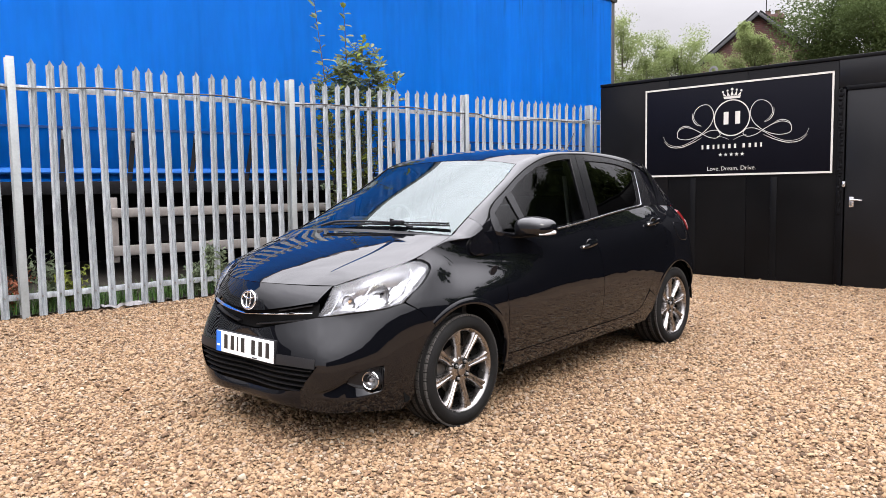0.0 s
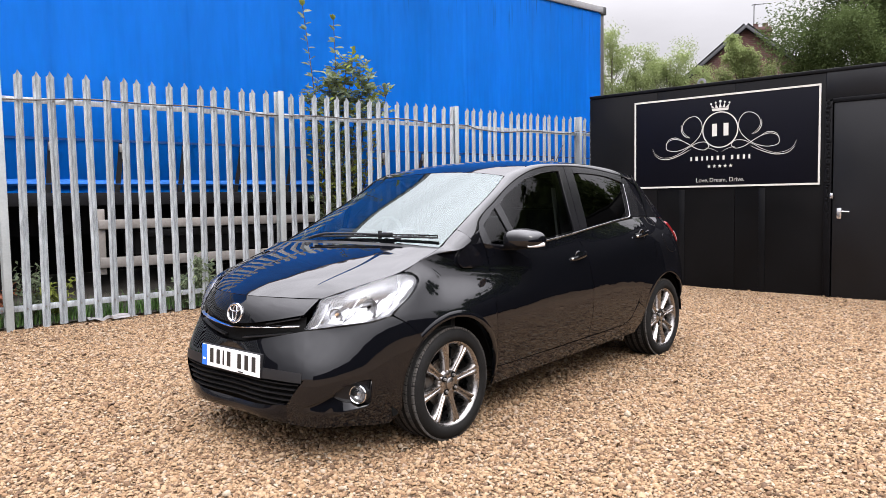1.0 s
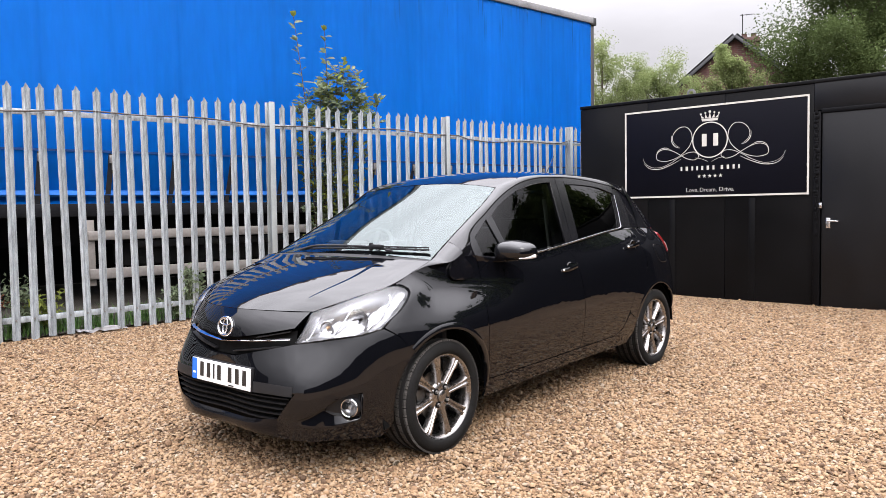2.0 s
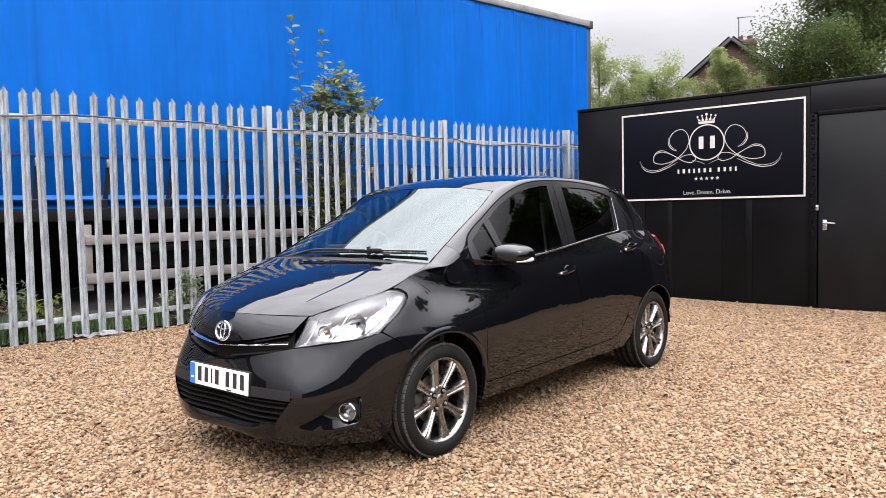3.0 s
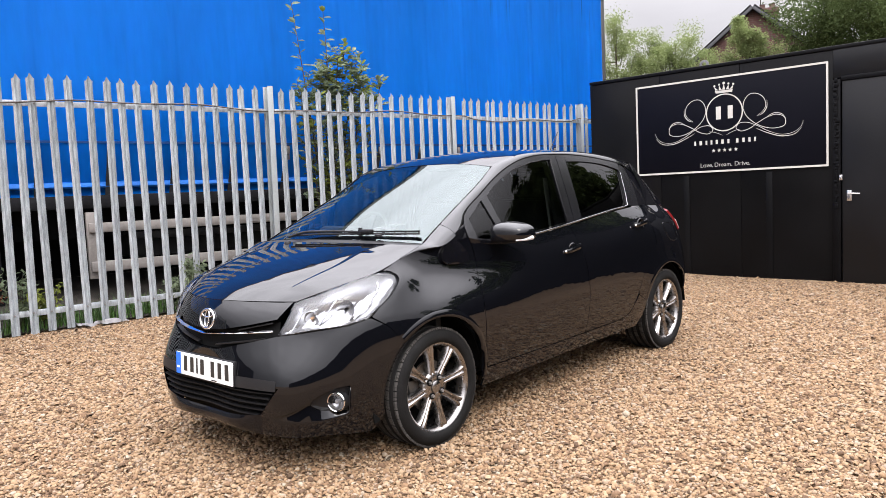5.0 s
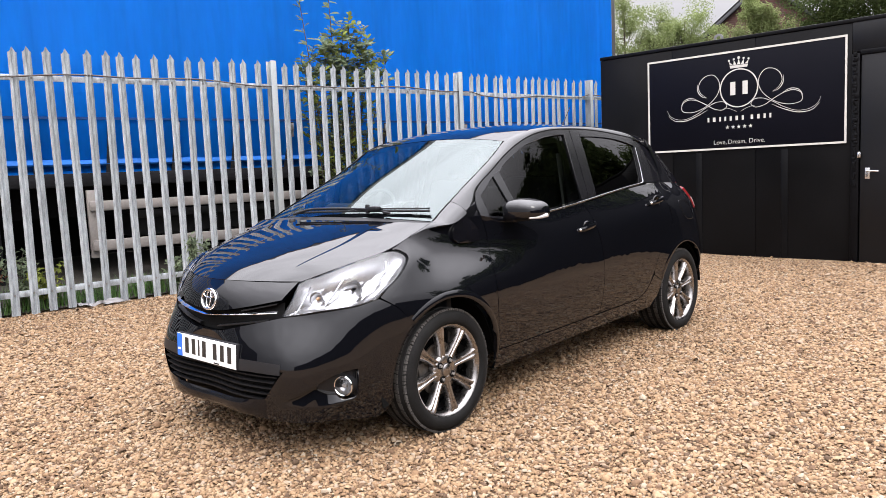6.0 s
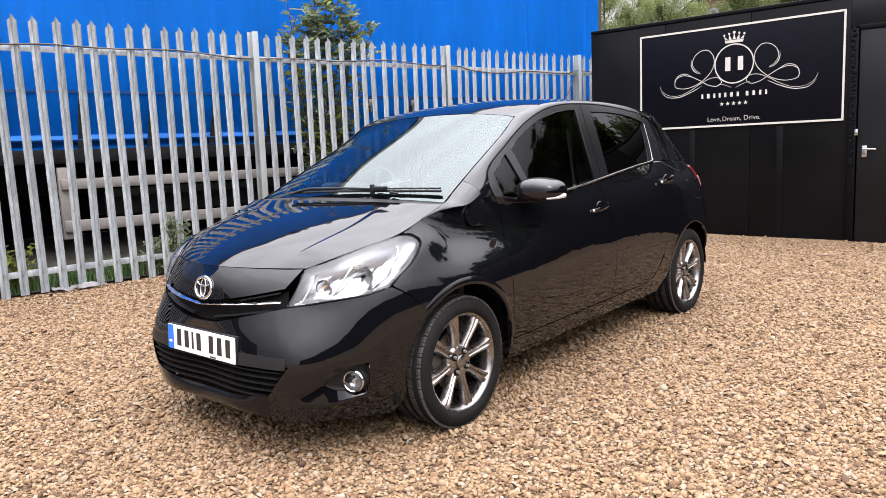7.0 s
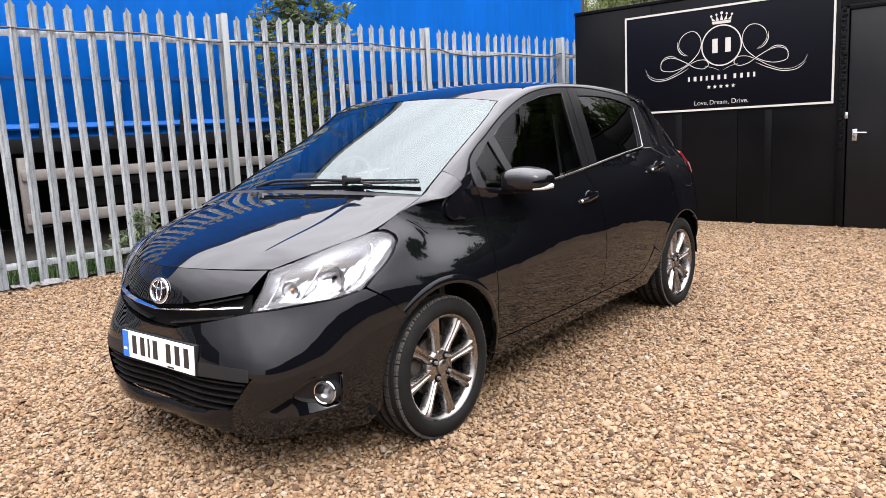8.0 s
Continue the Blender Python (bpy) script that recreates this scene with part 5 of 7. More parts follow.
for s in (-1, 1):
    # fixed quarter light
    bm = bmesh.new()
    add_grid(bm, side_patch([(0.420, 0.981), (0.518, 0.971), (0.625, 0.962)], [(0.625, 0.962), (0.589, 1.082), (0.569, 1.179)], [(0.415, 1.080), (0.492, 1.128), (0.569, 1.179)], [(0.420, 0.981), (0.415, 1.080)], 12, 10), s, 0.004, off=-0.006)
    q_ = part("quarter_light", weld(bm), GLASS_SIDE, CAR)
    q_.visible_shadow = False
    # front door glass
    bm = bmesh.new()
    add_grid(bm, side_patch([(0.672, 0.970), (0.878, 0.983), (1.274, 1.021)], [(1.274, 1.021), (1.282, 1.200), (1.301, 1.409)], DLO, [(0.672, 0.970), (0.638, 1.092), (0.621, 1.206)], 30, 16), s, 0.004, off=-0.008)
    q_ = part("front_door_glass", weld(bm), GLASS_SIDE, CAR)
    q_.visible_shadow = False
    # rear door glass
    bm = bmesh.new()
    add_grid(bm, side_patch([(1.449, 1.036), (1.761, 1.069), (2.078, 1.094)], [(2.078, 1.094), (2.135, 1.215), (2.180, 1.340)], [(1.493, 1.400), (1.722, 1.399), (1.986, 1.379), (2.180, 1.340)], [(1.449, 1.036), (1.465, 1.220), (1.493, 1.400)], 30, 16), s, 0.004, off=-0.008)
    part("rear_door_glass", weld(bm), GLASS_DARK, CAR)
    # dark surrounds of the glass
    bm = bmesh.new()
    strips = [
        ([(0.353, 0.983), (0.386, 0.976), (0.419, 0.969)], [(0.419, 0.969), (0.412, 1.084)], [(0.388, 1.104), (0.400, 1.096), (0.412, 1.084)], [(0.353, 0.983), (0.356, 1.049), (0.388, 1.104)]),
        ([(0.412, 1.084), (0.492, 1.131), (0.569, 1.181), (0.621, 1.206)], [(0.621, 1.206), (0.627, 1.240)], [(0.388, 1.104), (0.456, 1.147), (0.574, 1.207), (0.627, 1.240)], [(0.412, 1.084), (0.388, 1.104)]),
        (DLO, [(1.301, 1.409), (1.302, 1.442)], [(0.627, 1.240), (0.700, 1.286), (0.833, 1.354), (0.982, 1.404), (1.170, 1.435), (1.302, 1.442)], [(0.621, 1.206), (0.627, 1.240)]),
        ([(0.419, 0.965), (0.521, 0.956), (0.681, 0.952)], [(0.681, 0.952), (0.673, 0.966)], [(0.418, 0.979), (0.518, 0.969), (0.673, 0.964)], [(0.419, 0.965), (0.418, 0.979)]),
    ]
    for st in strips:
        add_grid(bm, side_patch(*st, nu=24, nv=6), s, 0.012, off=0.001)
    part("door_frame", bm, PILLAR, CAR)
    bm = bmesh.new()
    add_grid(bm, side_patch([(0.626, 0.958), (0.673, 0.964)], [(0.673, 0.964), (0.638, 1.092), (0.622, 1.208)], [(0.569, 1.181), (0.622, 1.208)], [(0.626, 0.958), (0.589, 1.082), (0.569, 1.181)], 6, 12), s, 0.012, off=0.002)
    part("window_divider", bm, TRIM, CAR)
    strips = [
        ([(1.275, 1.013), (1.353, 1.019)], [(1.353, 1.019), (1.362, 1.220), (1.383, 1.443)], [(1.302, 1.442), (1.383, 1.443)], [(1.275, 1.013), (1.282, 1.200), (1.302, 1.442)]),
        ([(1.359, 1.019), (1.450, 1.031)], [(1.450, 1.031), (1.465, 1.220), (1.493, 1.448)], [(1.389, 1.443), (1.493, 1.448)], [(1.359, 1.019), (1.368, 1.220), (1.389, 1.443)]),
        ([(1.493, 1.401), (1.722, 1.400), (1.986, 1.380), (2.180, 1.341)], [(2.180, 1.341), (2.215, 1.386)], [(1.493, 1.446), (1.80, 1.435), (1.986, 1.420), (2.215, 1.391)], [(1.493, 1.401), (1.493, 1.446)]),
        ([(2.078, 1.085), (2.299, 1.083)], [(2.299, 1.083), (2.33, 1.22), (2.299, 1.355)], [(2.180, 1.340), (2.215, 1.372), (2.299, 1.360)], [(2.078, 1.085), (2.135, 1.215), (2.180, 1.340)]),
    ]
    for st in strips:
        bm = bmesh.new()
        add_grid(bm, side_patch(*st, nu=14, nv=6), s, 0.02, off=0.0)
        part("pillar_trim", bm, PILLAR, CAR)
    bm = bmesh.new()
    edge_line = [on_side(x, z) for x, z in [(0.672, 0.968), (0.638, 1.092), (0.621, 1.206)] + DLO[1:] + [(1.282, 1.200), (1.274, 1.021)]]
    tube(bm, [(x, s * (y + 0.001), z) for x, y, z in edge_line], 0.0028, 6)
    part("glass_channel", bm, PILLAR, CAR)
    # panel at the foot of the pillar
    bm = bmesh.new()
    rim_a = spline(line((0.341, 0.720, 1.060), (0.275, 0.729, 1.027), (0.184, 0.742, 0.970), (0.137, 0.745, 0.918), (0.134, 0.745, 0.888), (0.157, 0.751, 0.866)), 24)
    rim_b = spline(line((0.342, 0.721, 1.058), (0.347, 0.727, 1.023), (0.349, 0.737, 0.988), (0.365, 0.747, 0.927), (0.372, 0.753, 0.879), (0.278, 0.757, 0.860), (0.170, 0.754, 0.862)), 24)
    g = np.array([[a_ + (b_ - a_) * k_ + np.array((0, 0.003 * 4 * k_ * (1 - k_) + 0.004, 0)) for k_ in np.linspace(0, 1, 9)] for a_, b_ in zip(rim_a, rim_b)])
    add_grid(bm, g, s, 0.012)
    part("pillar_foot_panel", weld(bm), GLOSS_TRIM, CAR)
    # fuel flap or its twin outline
    if s < 0:
        bm = bmesh.new()
        ring_ = []
        for a_ in np.linspace(0, 2 * math.pi, 33):
            ring_.append((2.59 + 0.080 * math.copysign(abs(math.cos(a_)) ** 0.6, math.cos(a_)) - 0.05 * math.sin(a_), 0.80, 0.868 + 0.070 * math.copysign(abs(math.sin(a_)) ** 0.6, math.sin(a_))))
        on_ = sample(SKIN, pin(SKIN, ring_))
        tube(bm, [(x, s * (y + 0.0005), z) for x, y, z in on_], 0.0022, 5, cap=False)
        part("fuel_flap", bm, GLOSS_TRIM, CAR)
    bm = bmesh.new()
    add_grid(bm, side_patch([(2.302, 1.083), (2.44, 1.08)], [(2.44, 1.08), (2.46, 1.2), (2.45, 1.29)], [(2.302, 1.362), (2.45, 1.305)], [(2.302, 1.083), (2.333, 1.22), (2.302, 1.362)], 10, 10), s, 0.01, off=0.001)
    part("rear_pillar", weld(bm), GLOSS_TRIM, CAR)
    # corner between the rear pillar and the tailgate glass
    bm = bmesh.new()
    a_, b_ = spline(side_line((2.442, 1.078), (2.462, 1.2), (2.452, 1.29)) + [(2.44, 0.572, 1.385)], 16), spline(line((2.797, 0.658, 1.064), (2.72, 0.632, 1.150), (2.64, 0.604, 1.236), (2.475, 0.560, 1.382)), 16)
    g = np.array([[p + (q - p) * k + np.array((0, 0.010 + 0.012 * 4 * k * (1 - k), 0)) for k in np.linspace(0, 1, 8)] for p, q in zip(a_, b_)])
    add_grid(bm, g, s, 0.012)
    part("rear_corner_panel", weld(bm), GLOSS_TRIM, CAR)
    # chrome belt strip that turns up behind the rear glass
    bm = bmesh.new()
    pts = [on_side(x, z) for x, z in [(0.575, 0.954), (0.781, 0.961), (0.981, 0.976), (1.178, 0.995), (1.356, 1.014), (1.578, 1.039), (1.835, 1.065), (2.042, 1.081), (2.085, 1.087), (2.099, 1.100)]]
    tube(bm, [(x, s * (y + 0.008), z) for x, y, z in pts], 0.0052, 8)
    pts = [on_side(x, z) for x, z in [(2.099, 1.098), (2.121, 1.150), (2.143, 1.212), (2.184, 1.330)]]
    tube(bm, [(x, s * (y + 0.006), z) for x, y, z in pts], 0.0024, 8, taper=0.0012)
    part("chrome_belt_strip", bm, SATIN_CHROME, CAR, "thin chrome window strip")

# head lamps
for s in (-1, 1):
    lamp_top = line((-0.600, 0.483, 0.746), (-0.52, 0.552, 0.776), (-0.44, 0.612, 0.810), (-0.34, 0.667, 0.845), (-0.267, 0.698, 0.862), (-0.214, 0.716, 0.857))
    lamp_right = line((-0.392, 0.745, 0.664), (-0.331, 0.757, 0.708), (-0.283, 0.755, 0.734), (-0.231, 0.750, 0.773), (-0.190, 0.741, 0.814), (-0.188, 0.733, 0.834), (-0.214, 0.716, 0.857))
    lamp_left = line((-0.695, 0.471, 0.617), (-0.662, 0.488, 0.676), (-0.600, 0.483, 0.746))
    g, uv = coons(SKIN, LAMP_LOW, lamp_right, lamp_top, lamp_left, 30, 18)
    bm = bmesh.new()
    n_ = normals(g)
    if np.mean(n_[..., 1]) < 0:
        n_ = -n_
    bulge = np.sin(np.linspace(0, math.pi, 30))[:, None] ** 0.7 * np.sin(np.linspace(0, math.pi, 18))[None, :] ** 0.6
    add_grid(bm, g + n_ * (0.004 + 0.024 * bulge)[..., None], s, 0.0)
    lens = part("head_lamp", weld(bm), GLASS_LAMP, CAR, "clear swept-back head lamp")
    lens.visible_shadow = False
    # bezel wall and reflector behind the lens
    bm = bmesh.new()
    n_ = normals(g)
    if np.mean(n_[..., 1]) < 0:
        n_ = -n_
    depth = np.zeros(g.shape[:2])
    U, V = np.meshgrid(np.linspace(0, 1, 30), np.linspace(0, 1, 18), indexing="ij")
    rim = np.minimum(np.minimum(U * 4, (1 - U) * 3.2), np.minimum(V * 2.2, (1 - V) * 2.4))
    depth = 0.052 * np.clip(rim, 0, 1) ** 0.6
    facet = np.random.default_rng(31).uniform(-1, 1, (12, 7))
    ribs = 0.010 * facet[(U * 11.9).astype(int), (V * 6.9).astype(int)] * np.clip(rim, 0, 1)
    gg = g - n_ * (0.004 + depth + ribs * 0.5)[..., None]
    add_grid(bm, gg, s)
    part("reflector", weld(bm), LAMP_WHITE, lens, "silvery lamp reflector", angle=25)
    for (uu, vv, r) in ((0.60, 0.42, 0.054), (0.26, 0.42, 0.034)):
        i, j = int(uu * 29), int(vv * 17)
        c, nn = g[i, j] * (1, s, 1), n_[i, j] * (1, s, 1)
        face = Vector((-0.9, s * 0.38, 0.02)).normalized()
        m = Matrix.Translation(Vector(c) - Vector(nn) * 0.034) @ face.to_track_quat("Z", "Y").to_matrix().to_4x4()
        bm = bmesh.new()
        lathe(bm, [(r, 0.004), (r * 0.95, -0.002), (r * 0.8, -0.016), (r * 0.5, -0.030), (r * 0.2, -0.038), (0.004, -0.040)], m, 11)
        part("lamp_bowl", bm, LAMP_WHITE, lens, smooth=False)
        bm = bmesh.new()
        lathe(bm, [(0.0005, 0.000), (0.005, -0.002), (0.007, -0.008), (0.007, -0.035)], m, 14)
        part("bulb", bm, AMBER if uu < 0.4 else GLOSS_TRIM, lens)
    # inner dividers
    for uu in (0.12, 0.42, 0.80):
        i = int(uu * 29)
        bm = bmesh.new()
        pts = [g[i, j] - n_[i, j] * 0.026 for j in range(2, 16)]
        tube(bm, [(p[0], s * p[1], p[2]) for p in pts], 0.004, 6)
        part("lamp_divider", bm, LAMP_SHELL, lens)
    # black surround
    bm = bmesh.new()
    edge = [tuple(p) for p in np.concatenate([g[:, 0], g[-1, 1:], g[::-1, -1][1:], g[0, ::-1][1:]])]
    ne = np.concatenate([n_[:, 0], n_[-1, 1:], n_[::-1, -1][1:], n_[0, ::-1][1:]])
    tube(bm, [((x + nx * 0.0), s * (y + ny * 0.0), z + nz * 0.0) for (x, y, z), (nx, ny, nz) in zip(edge, ne)], 0.0032, 6)
    part("lamp_surround", bm, GLOSS_TRIM, lens)

# fog lamps


def n_out(g):
    n = normals(g)
    return n if np.mean(n[..., 1]) > 0 else -n


for s in (-1, 1):
    face = Vector((-0.93, s * 0.36, 0.03)).normalized()
    spot = sample(SKIN, pin(SKIN, [(-0.548, 0.681, 0.301)]))[0]
    m = Matrix.Translation(Vector((spot[0] + 0.002, s * (spot[1] - 0.002), spot[2]))) @ face.to_track_quat("Z", "Y").to_matrix().to_4x4()
    bm = bmesh.new()
    lathe(bm, [(0.051, -0.006), (0.052, 0.004), (0.049, 0.008), (0.046, 0.006), (0.045, -0.004)], m @ Matrix.Diagonal((0.88, 0.88, 1, 1)), 36)
    fog = part("fog_lamp", bm, CHROME, bumper, "round chrome-ringed fog lamp")
    bm = bmesh.new()
    lathe(bm, [(0.050, -0.075), (0.0505, -0.004)], m @ Matrix.Diagonal((0.88, 0.88, 1, 1)), 36)
    part("housing", bm, TRIM, fog)
    bm = bmesh.new()
    lathe(bm, [(0.045, 0.002), (0.037, -0.008), (0.022, -0.020), (0.010, -0.024), (0.0005, -0.024)], m @ Matrix.Diagonal((0.88, 0.88, 1, 1)), 32)
    part("reflector", bm, LAMP_WHITE, fog)
    bm = bmesh.new()
    lathe(bm, [(0.012, -0.024), (0.012, -0.004), (0.009, 0.000), (0.0005, 0.001)], m @ Matrix.Diagonal((0.88, 0.88, 1, 1)), 16)
    part("bulb", bm, LAMP_WHITE, fog)
    bm = bmesh.new()
    lathe(bm, [(0.046, 0.004), (0.032, 0.011), (0.015, 0.016), (0.0005, 0.017)], m @ Matrix.Diagonal((0.88, 0.88, 1, 1)), 32)
    q_ = part("lens", bm, GLASS_LAMP, fog)
    q_.visible_shadow = False
    # matt pocket lining
    bm = bmesh.new()
    g, _ = coons(SKIN, line((-0.645, 0.625, 0.288), (-0.605, 0.645, 0.262), (-0.55, 0.68, 0.252), (-0.492, 0.702, 0.248)), line((-0.492, 0.702, 0.248), (-0.494, 0.71, 0.31), (-0.497, 0.716, 0.358)), line((-0.645, 0.625, 0.302), (-0.60, 0.655, 0.338), (-0.55, 0.69, 0.354), (-0.497, 0.716, 0.358)), line((-0.645, 0.625, 0.288), (-0.645, 0.625, 0.302)), 40, 24)
    add_grid(bm, fog_hollow(g), s, off=0.007)
    part("fog_panel", weld(bm), TRIM, bumper, "matt black fog lamp panel")
    bm = bmesh.new()
    rim_ = fog_hollow(g) + n_out(g) * 0.006
    loop_ = [tuple(p) for p in np.concatenate([rim_[:, 0], rim_[-1, 1:], rim_[::-1, -1][1:]])]
    tube(bm, [(x, s * y, z) for x, y, z in loop_], 0.0024, 6)
    part("fog_panel_rim", bm, TRIM, bumper)

# number plate with plain bars for its characters
plate_m = pose(-0.823, -0.014, 0.430, 90, 0, -90) @ pose(0, 0, 0, -3, 0, 0)
bm = bmesh.new()
box(bm, (0.52, 0.111, 0.006), (0, 0, 0), plate_m, 0.0015)
plate = part("number_plate", bm, PLATE_WHITE, CAR, "white number plate with a blue end band")
bm = bmesh.new()
box(bm, (0.045, 0.109, 0.002), (-0.2365, 0, 0.0035), plate_m)
part("blue_band", bm, PLATE_BLUE, plate)
x = -0.192
for k, w in enumerate((0.05, 0.05, 0.022, 0.05, None, 0.05, 0.05, 0.05)):
    if w is None:
        x += 0.033
        continue
    bm = bmesh.new()
    box(bm, (w * 0.66, 0.076, 0.0016), (x + w / 2, 0.004, 0.0036), plate_m)
    part("plate_bar", bm, PLATE_INK, plate)
    x += w + 0.0125
bm = bmesh.new()
box(bm, (0.045, 0.006, 0.0016), (0.10, -0.049, 0.0036), plate_m)
part("plate_mark", bm, TRIM, plate)
bm = bmesh.new()
box(bm, (0.022, 0.010, 0.0016), (-0.2365, -0.02, 0.0052), plate_m)
part("plate_mark", bm, PLATE_WHITE, plate)
bm = bmesh.new()
box(bm, (0.53, 0.12, 0.02), (0, 0, -0.012), plate_m, 0.004)
part("plate_holder", bm, TRIM, plate)

# wheels


def wheel(hub, s):
    w = new("wheel")
    w.empty_display_size = 0.1
    w.parent = CAR
    w.matrix_basis = Matrix.Translation((hub[0] - 0.012, s * 0.735, hub[1] + 0.001)) @ pose(0, 0, 0, 90 if s < 0 else -90, 0, 0) @ pose(0, 0, 0, 0, 0, 11)
    bm = bmesh.new()
    R = 0.298
    prof = [(0.212, -0.118), (0.232, -0.130), (0.258, -0.131), (0.280, -0.124), (0.291, -0.112)]
    for t in (-0.100, -0.094, -0.086, -0.056, -0.052, -0.044, -0.040, -0.008, -0.004, 0.004, 0.008, 0.040, 0.046, 0.052, 0.060, 0.066):
        prof.append((R - (0.008 if t in (-0.052, -0.044, -0.004, 0.004, 0.046) else 0.0) - 0.5 * max(0, t - 0.03) ** 1.5, t))
    prof += [(0.290, 0.078), (0.282, 0.089), (0.268, 0.097), (0.250, 0.100), (0.236, 0.098), (0.228, 0.093), (0.222, 0.086), (0.214, 0.080)]
    lathe(bm, prof, None, 96)
    # shoulder blocks
    bm.verts.ensure_lookup_table()
    tyre = part("tyre", bm, TYRE, w, "black rubber tyre with a worn dusty tread", angle=28)
    bm = bmesh.new()
    for k in range(120):
        a = 2 * math.pi * (k + 0.2 * (k % 3 == 0)) / 120
        for at, width, tilt in ((0.068, 0.030, 17), (0.026, 0.028, 4), (-0.026, 0.026, 0), (-0.072, 0.026, 0), (-0.104, 0.022, -12)):
            m = pose(0, 0, 0, 0, 0, math.degrees(a)) @ Matrix.Translation((R - 0.0042 - (0.0045 if abs(tilt) > 10 else 0), 0, at)) @ pose(0, 0, 0, 12 if at > 0.05 else -9, tilt, 0)
            box(bm, (0.011, 0.0124, width), (0, 0, 0), m)
    tagged(part("tread_block", bm, TREAD, tyre, angle=30), kind="stuff")
    bm = bmesh.new()
    lathe(bm, [(0.204, -0.09), (0.204, 0.06), (0.211, 0.078), (0.220, 0.086), (0.227, 0.088), (0.230, 0.082), (0.222, 0.076)], None, 72)
    rim = part("rim", bm, ALLOY, w, "polished eight-spoke alloy rim")
    bm = bmesh.new()
    for k in range(8):
        a = 2 * math.pi * k / 8
        m = pose(0, 0, 0, 0, 0, math.degrees(a))
        rows = []
        for r, hw, z in ((0.040, 0.0130, 0.0635), (0.066, 0.0205, 0.0645), (0.100, 0.0185, 0.068), (0.140, 0.0190, 0.074), (0.180, 0.0230, 0.079), (0.205, 0.0280, 0.080), (0.218, 0.0340, 0.078)):
            sec = [(-hw * 1.12, z - 0.036), (-hw, z - 0.010), (-hw * 0.72, z - 0.001), (-hw * 0.30, z - 0.002), (0, z - 0.009), (hw * 0.30, z - 0.002), (hw * 0.72, z - 0.001), (hw, z - 0.010), (hw * 1.12, z - 0.036)]
            rows.append([bm.verts.new(m @ Vector((r, y, zz))) for y, zz in sec])
        for r0, r1 in zip(rows, rows[1:]):
            for i in range(8):
                bm.faces.new((r0[i], r0[i + 1], r1[i + 1], r1[i]))
            bm.faces.new((r0[8], r0[0], r1[0], r1[8]))
    part("spokes", bm, ALLOY, rim, angle=32)
    bm = bmesh.new()
    lathe(bm, [(0.084, 0.02), (0.080, 0.048), (0.071, 0.0605), (0.060, 0.0645), (0.036, 0.0665), (0.032, 0.064), (0.031, 0.072), (0.026, 0.076), (0.0005, 0.078)], None, 48)
    part("hub", bm, ALLOY, rim)
    for k in range(4):
        a = radians(45 + 90 * k)
        bm = bmesh.new()
        at = Matrix.Translation((0.050 * math.cos(a), 0.050 * math.sin(a), 0.0))
        # dark disc on the hub stands for the shaded hole round the nut
        lathe(bm, [(0.0165, 0.060), (0.0165, 0.0690), (0.0145, 0.0702), (0.0135, 0.0672), (0.0005, 0.0668)], at, 20)
        part("nut_shade_disc", bm, LINER, rim)
        bm = bmesh.new()
        bmesh.ops.create_cone(bm, cap_ends=True, segments=6, radius1=0.0098, radius2=0.0080, depth=0.012, matrix=at @ Matrix.Translation((0, 0, 0.071)))
        part("wheel_nut", bm, BOLT, rim)
    bm = bmesh.new()
    lathe(bm, [(0.13, 0.012), (0.128, 0.02), (0.07, 0.022), (0.06, 0.03)], None, 48)
    part("brake_disc", bm, DISC, w)
    bm = bmesh.new()
    lathe(bm, [(0.196, -0.05), (0.05, -0.06)], None, 36)
    part("back_plate", bm, LINER, w)
    bm = bmesh.new()
    box(bm, (0.06, 0.12, 0.06), (-0.115, 0.02, 0.0), None, 0.012)
    part("brake_caliper", bm, ALLOY_GREY, w)
    return w


for hub in HUBS:
    for s in (-1, 1):
        wheel(hub, s)
        bm = bmesh.new()
        rows = []
        for a in np.linspace(2, 196 if hub[0] < 1 else 172, 36):
            rows.append([bm.verts.new((hub[0] + r * math.cos(radians(a)), s * y, hub[1] + r * math.sin(radians(a)))) for r, y in ((ARCH + 0.004, 0.742 if hub[0] < 1 and a > 126 else 0.808), (0.385, 0.740 if hub[0] < 1 and a > 126 else 0.765), (0.385, 0.62), (0.385, 0.50))])
        for r0, r1 in zip(rows, rows[1:]):
            for k in range(3):
                bm.faces.new((r0[k], r0[k + 1], r1[k + 1], r1[k]))
        part("wheel_arch_liner", bm, LINER, CAR)
        bm = bmesh.new()
        lo_a, hi_a = (-4, 130) if hub[0] < 1 else (22, 158)
        g = np.array([[sample(SKIN, pin(SKIN, [(hub[0] + r * math.cos(radians(a)), 0.825, hub[1] + r * math.sin(radians(a)))]))[0] for r in (ARCH + 0.001, ARCH + 0.006, ARCH + 0.016, ARCH + 0.026, ARCH + 0.034)] for a in np.linspace(lo_a, hi_a, 60)])
        g[..., 1] += np.array((0.001, 0.003, 0.004, 0.003, 0.0003))[None, :] * (1.0 if hub[0] < 1 else 0.6)
        add_grid(bm, g, s, 0.012, (0, 0, 0, 1))
        part("arch_lip", weld(bm), PAINT, CAR)
        bm = bmesh.new()
        rows = [[bm.verts.new((hub[0] + 0.385 * math.cos(radians(a)), s * 0.5, hub[1] + 0.385 * math.sin(radians(a)))) for a in np.linspace(2, 196 if hub[0] < 1 else 172, 30)]]
        bm.faces.new(rows[0])
        part("inner_arch", bm, LINER, CAR)

# underbody and cabin
bm = bmesh.new()
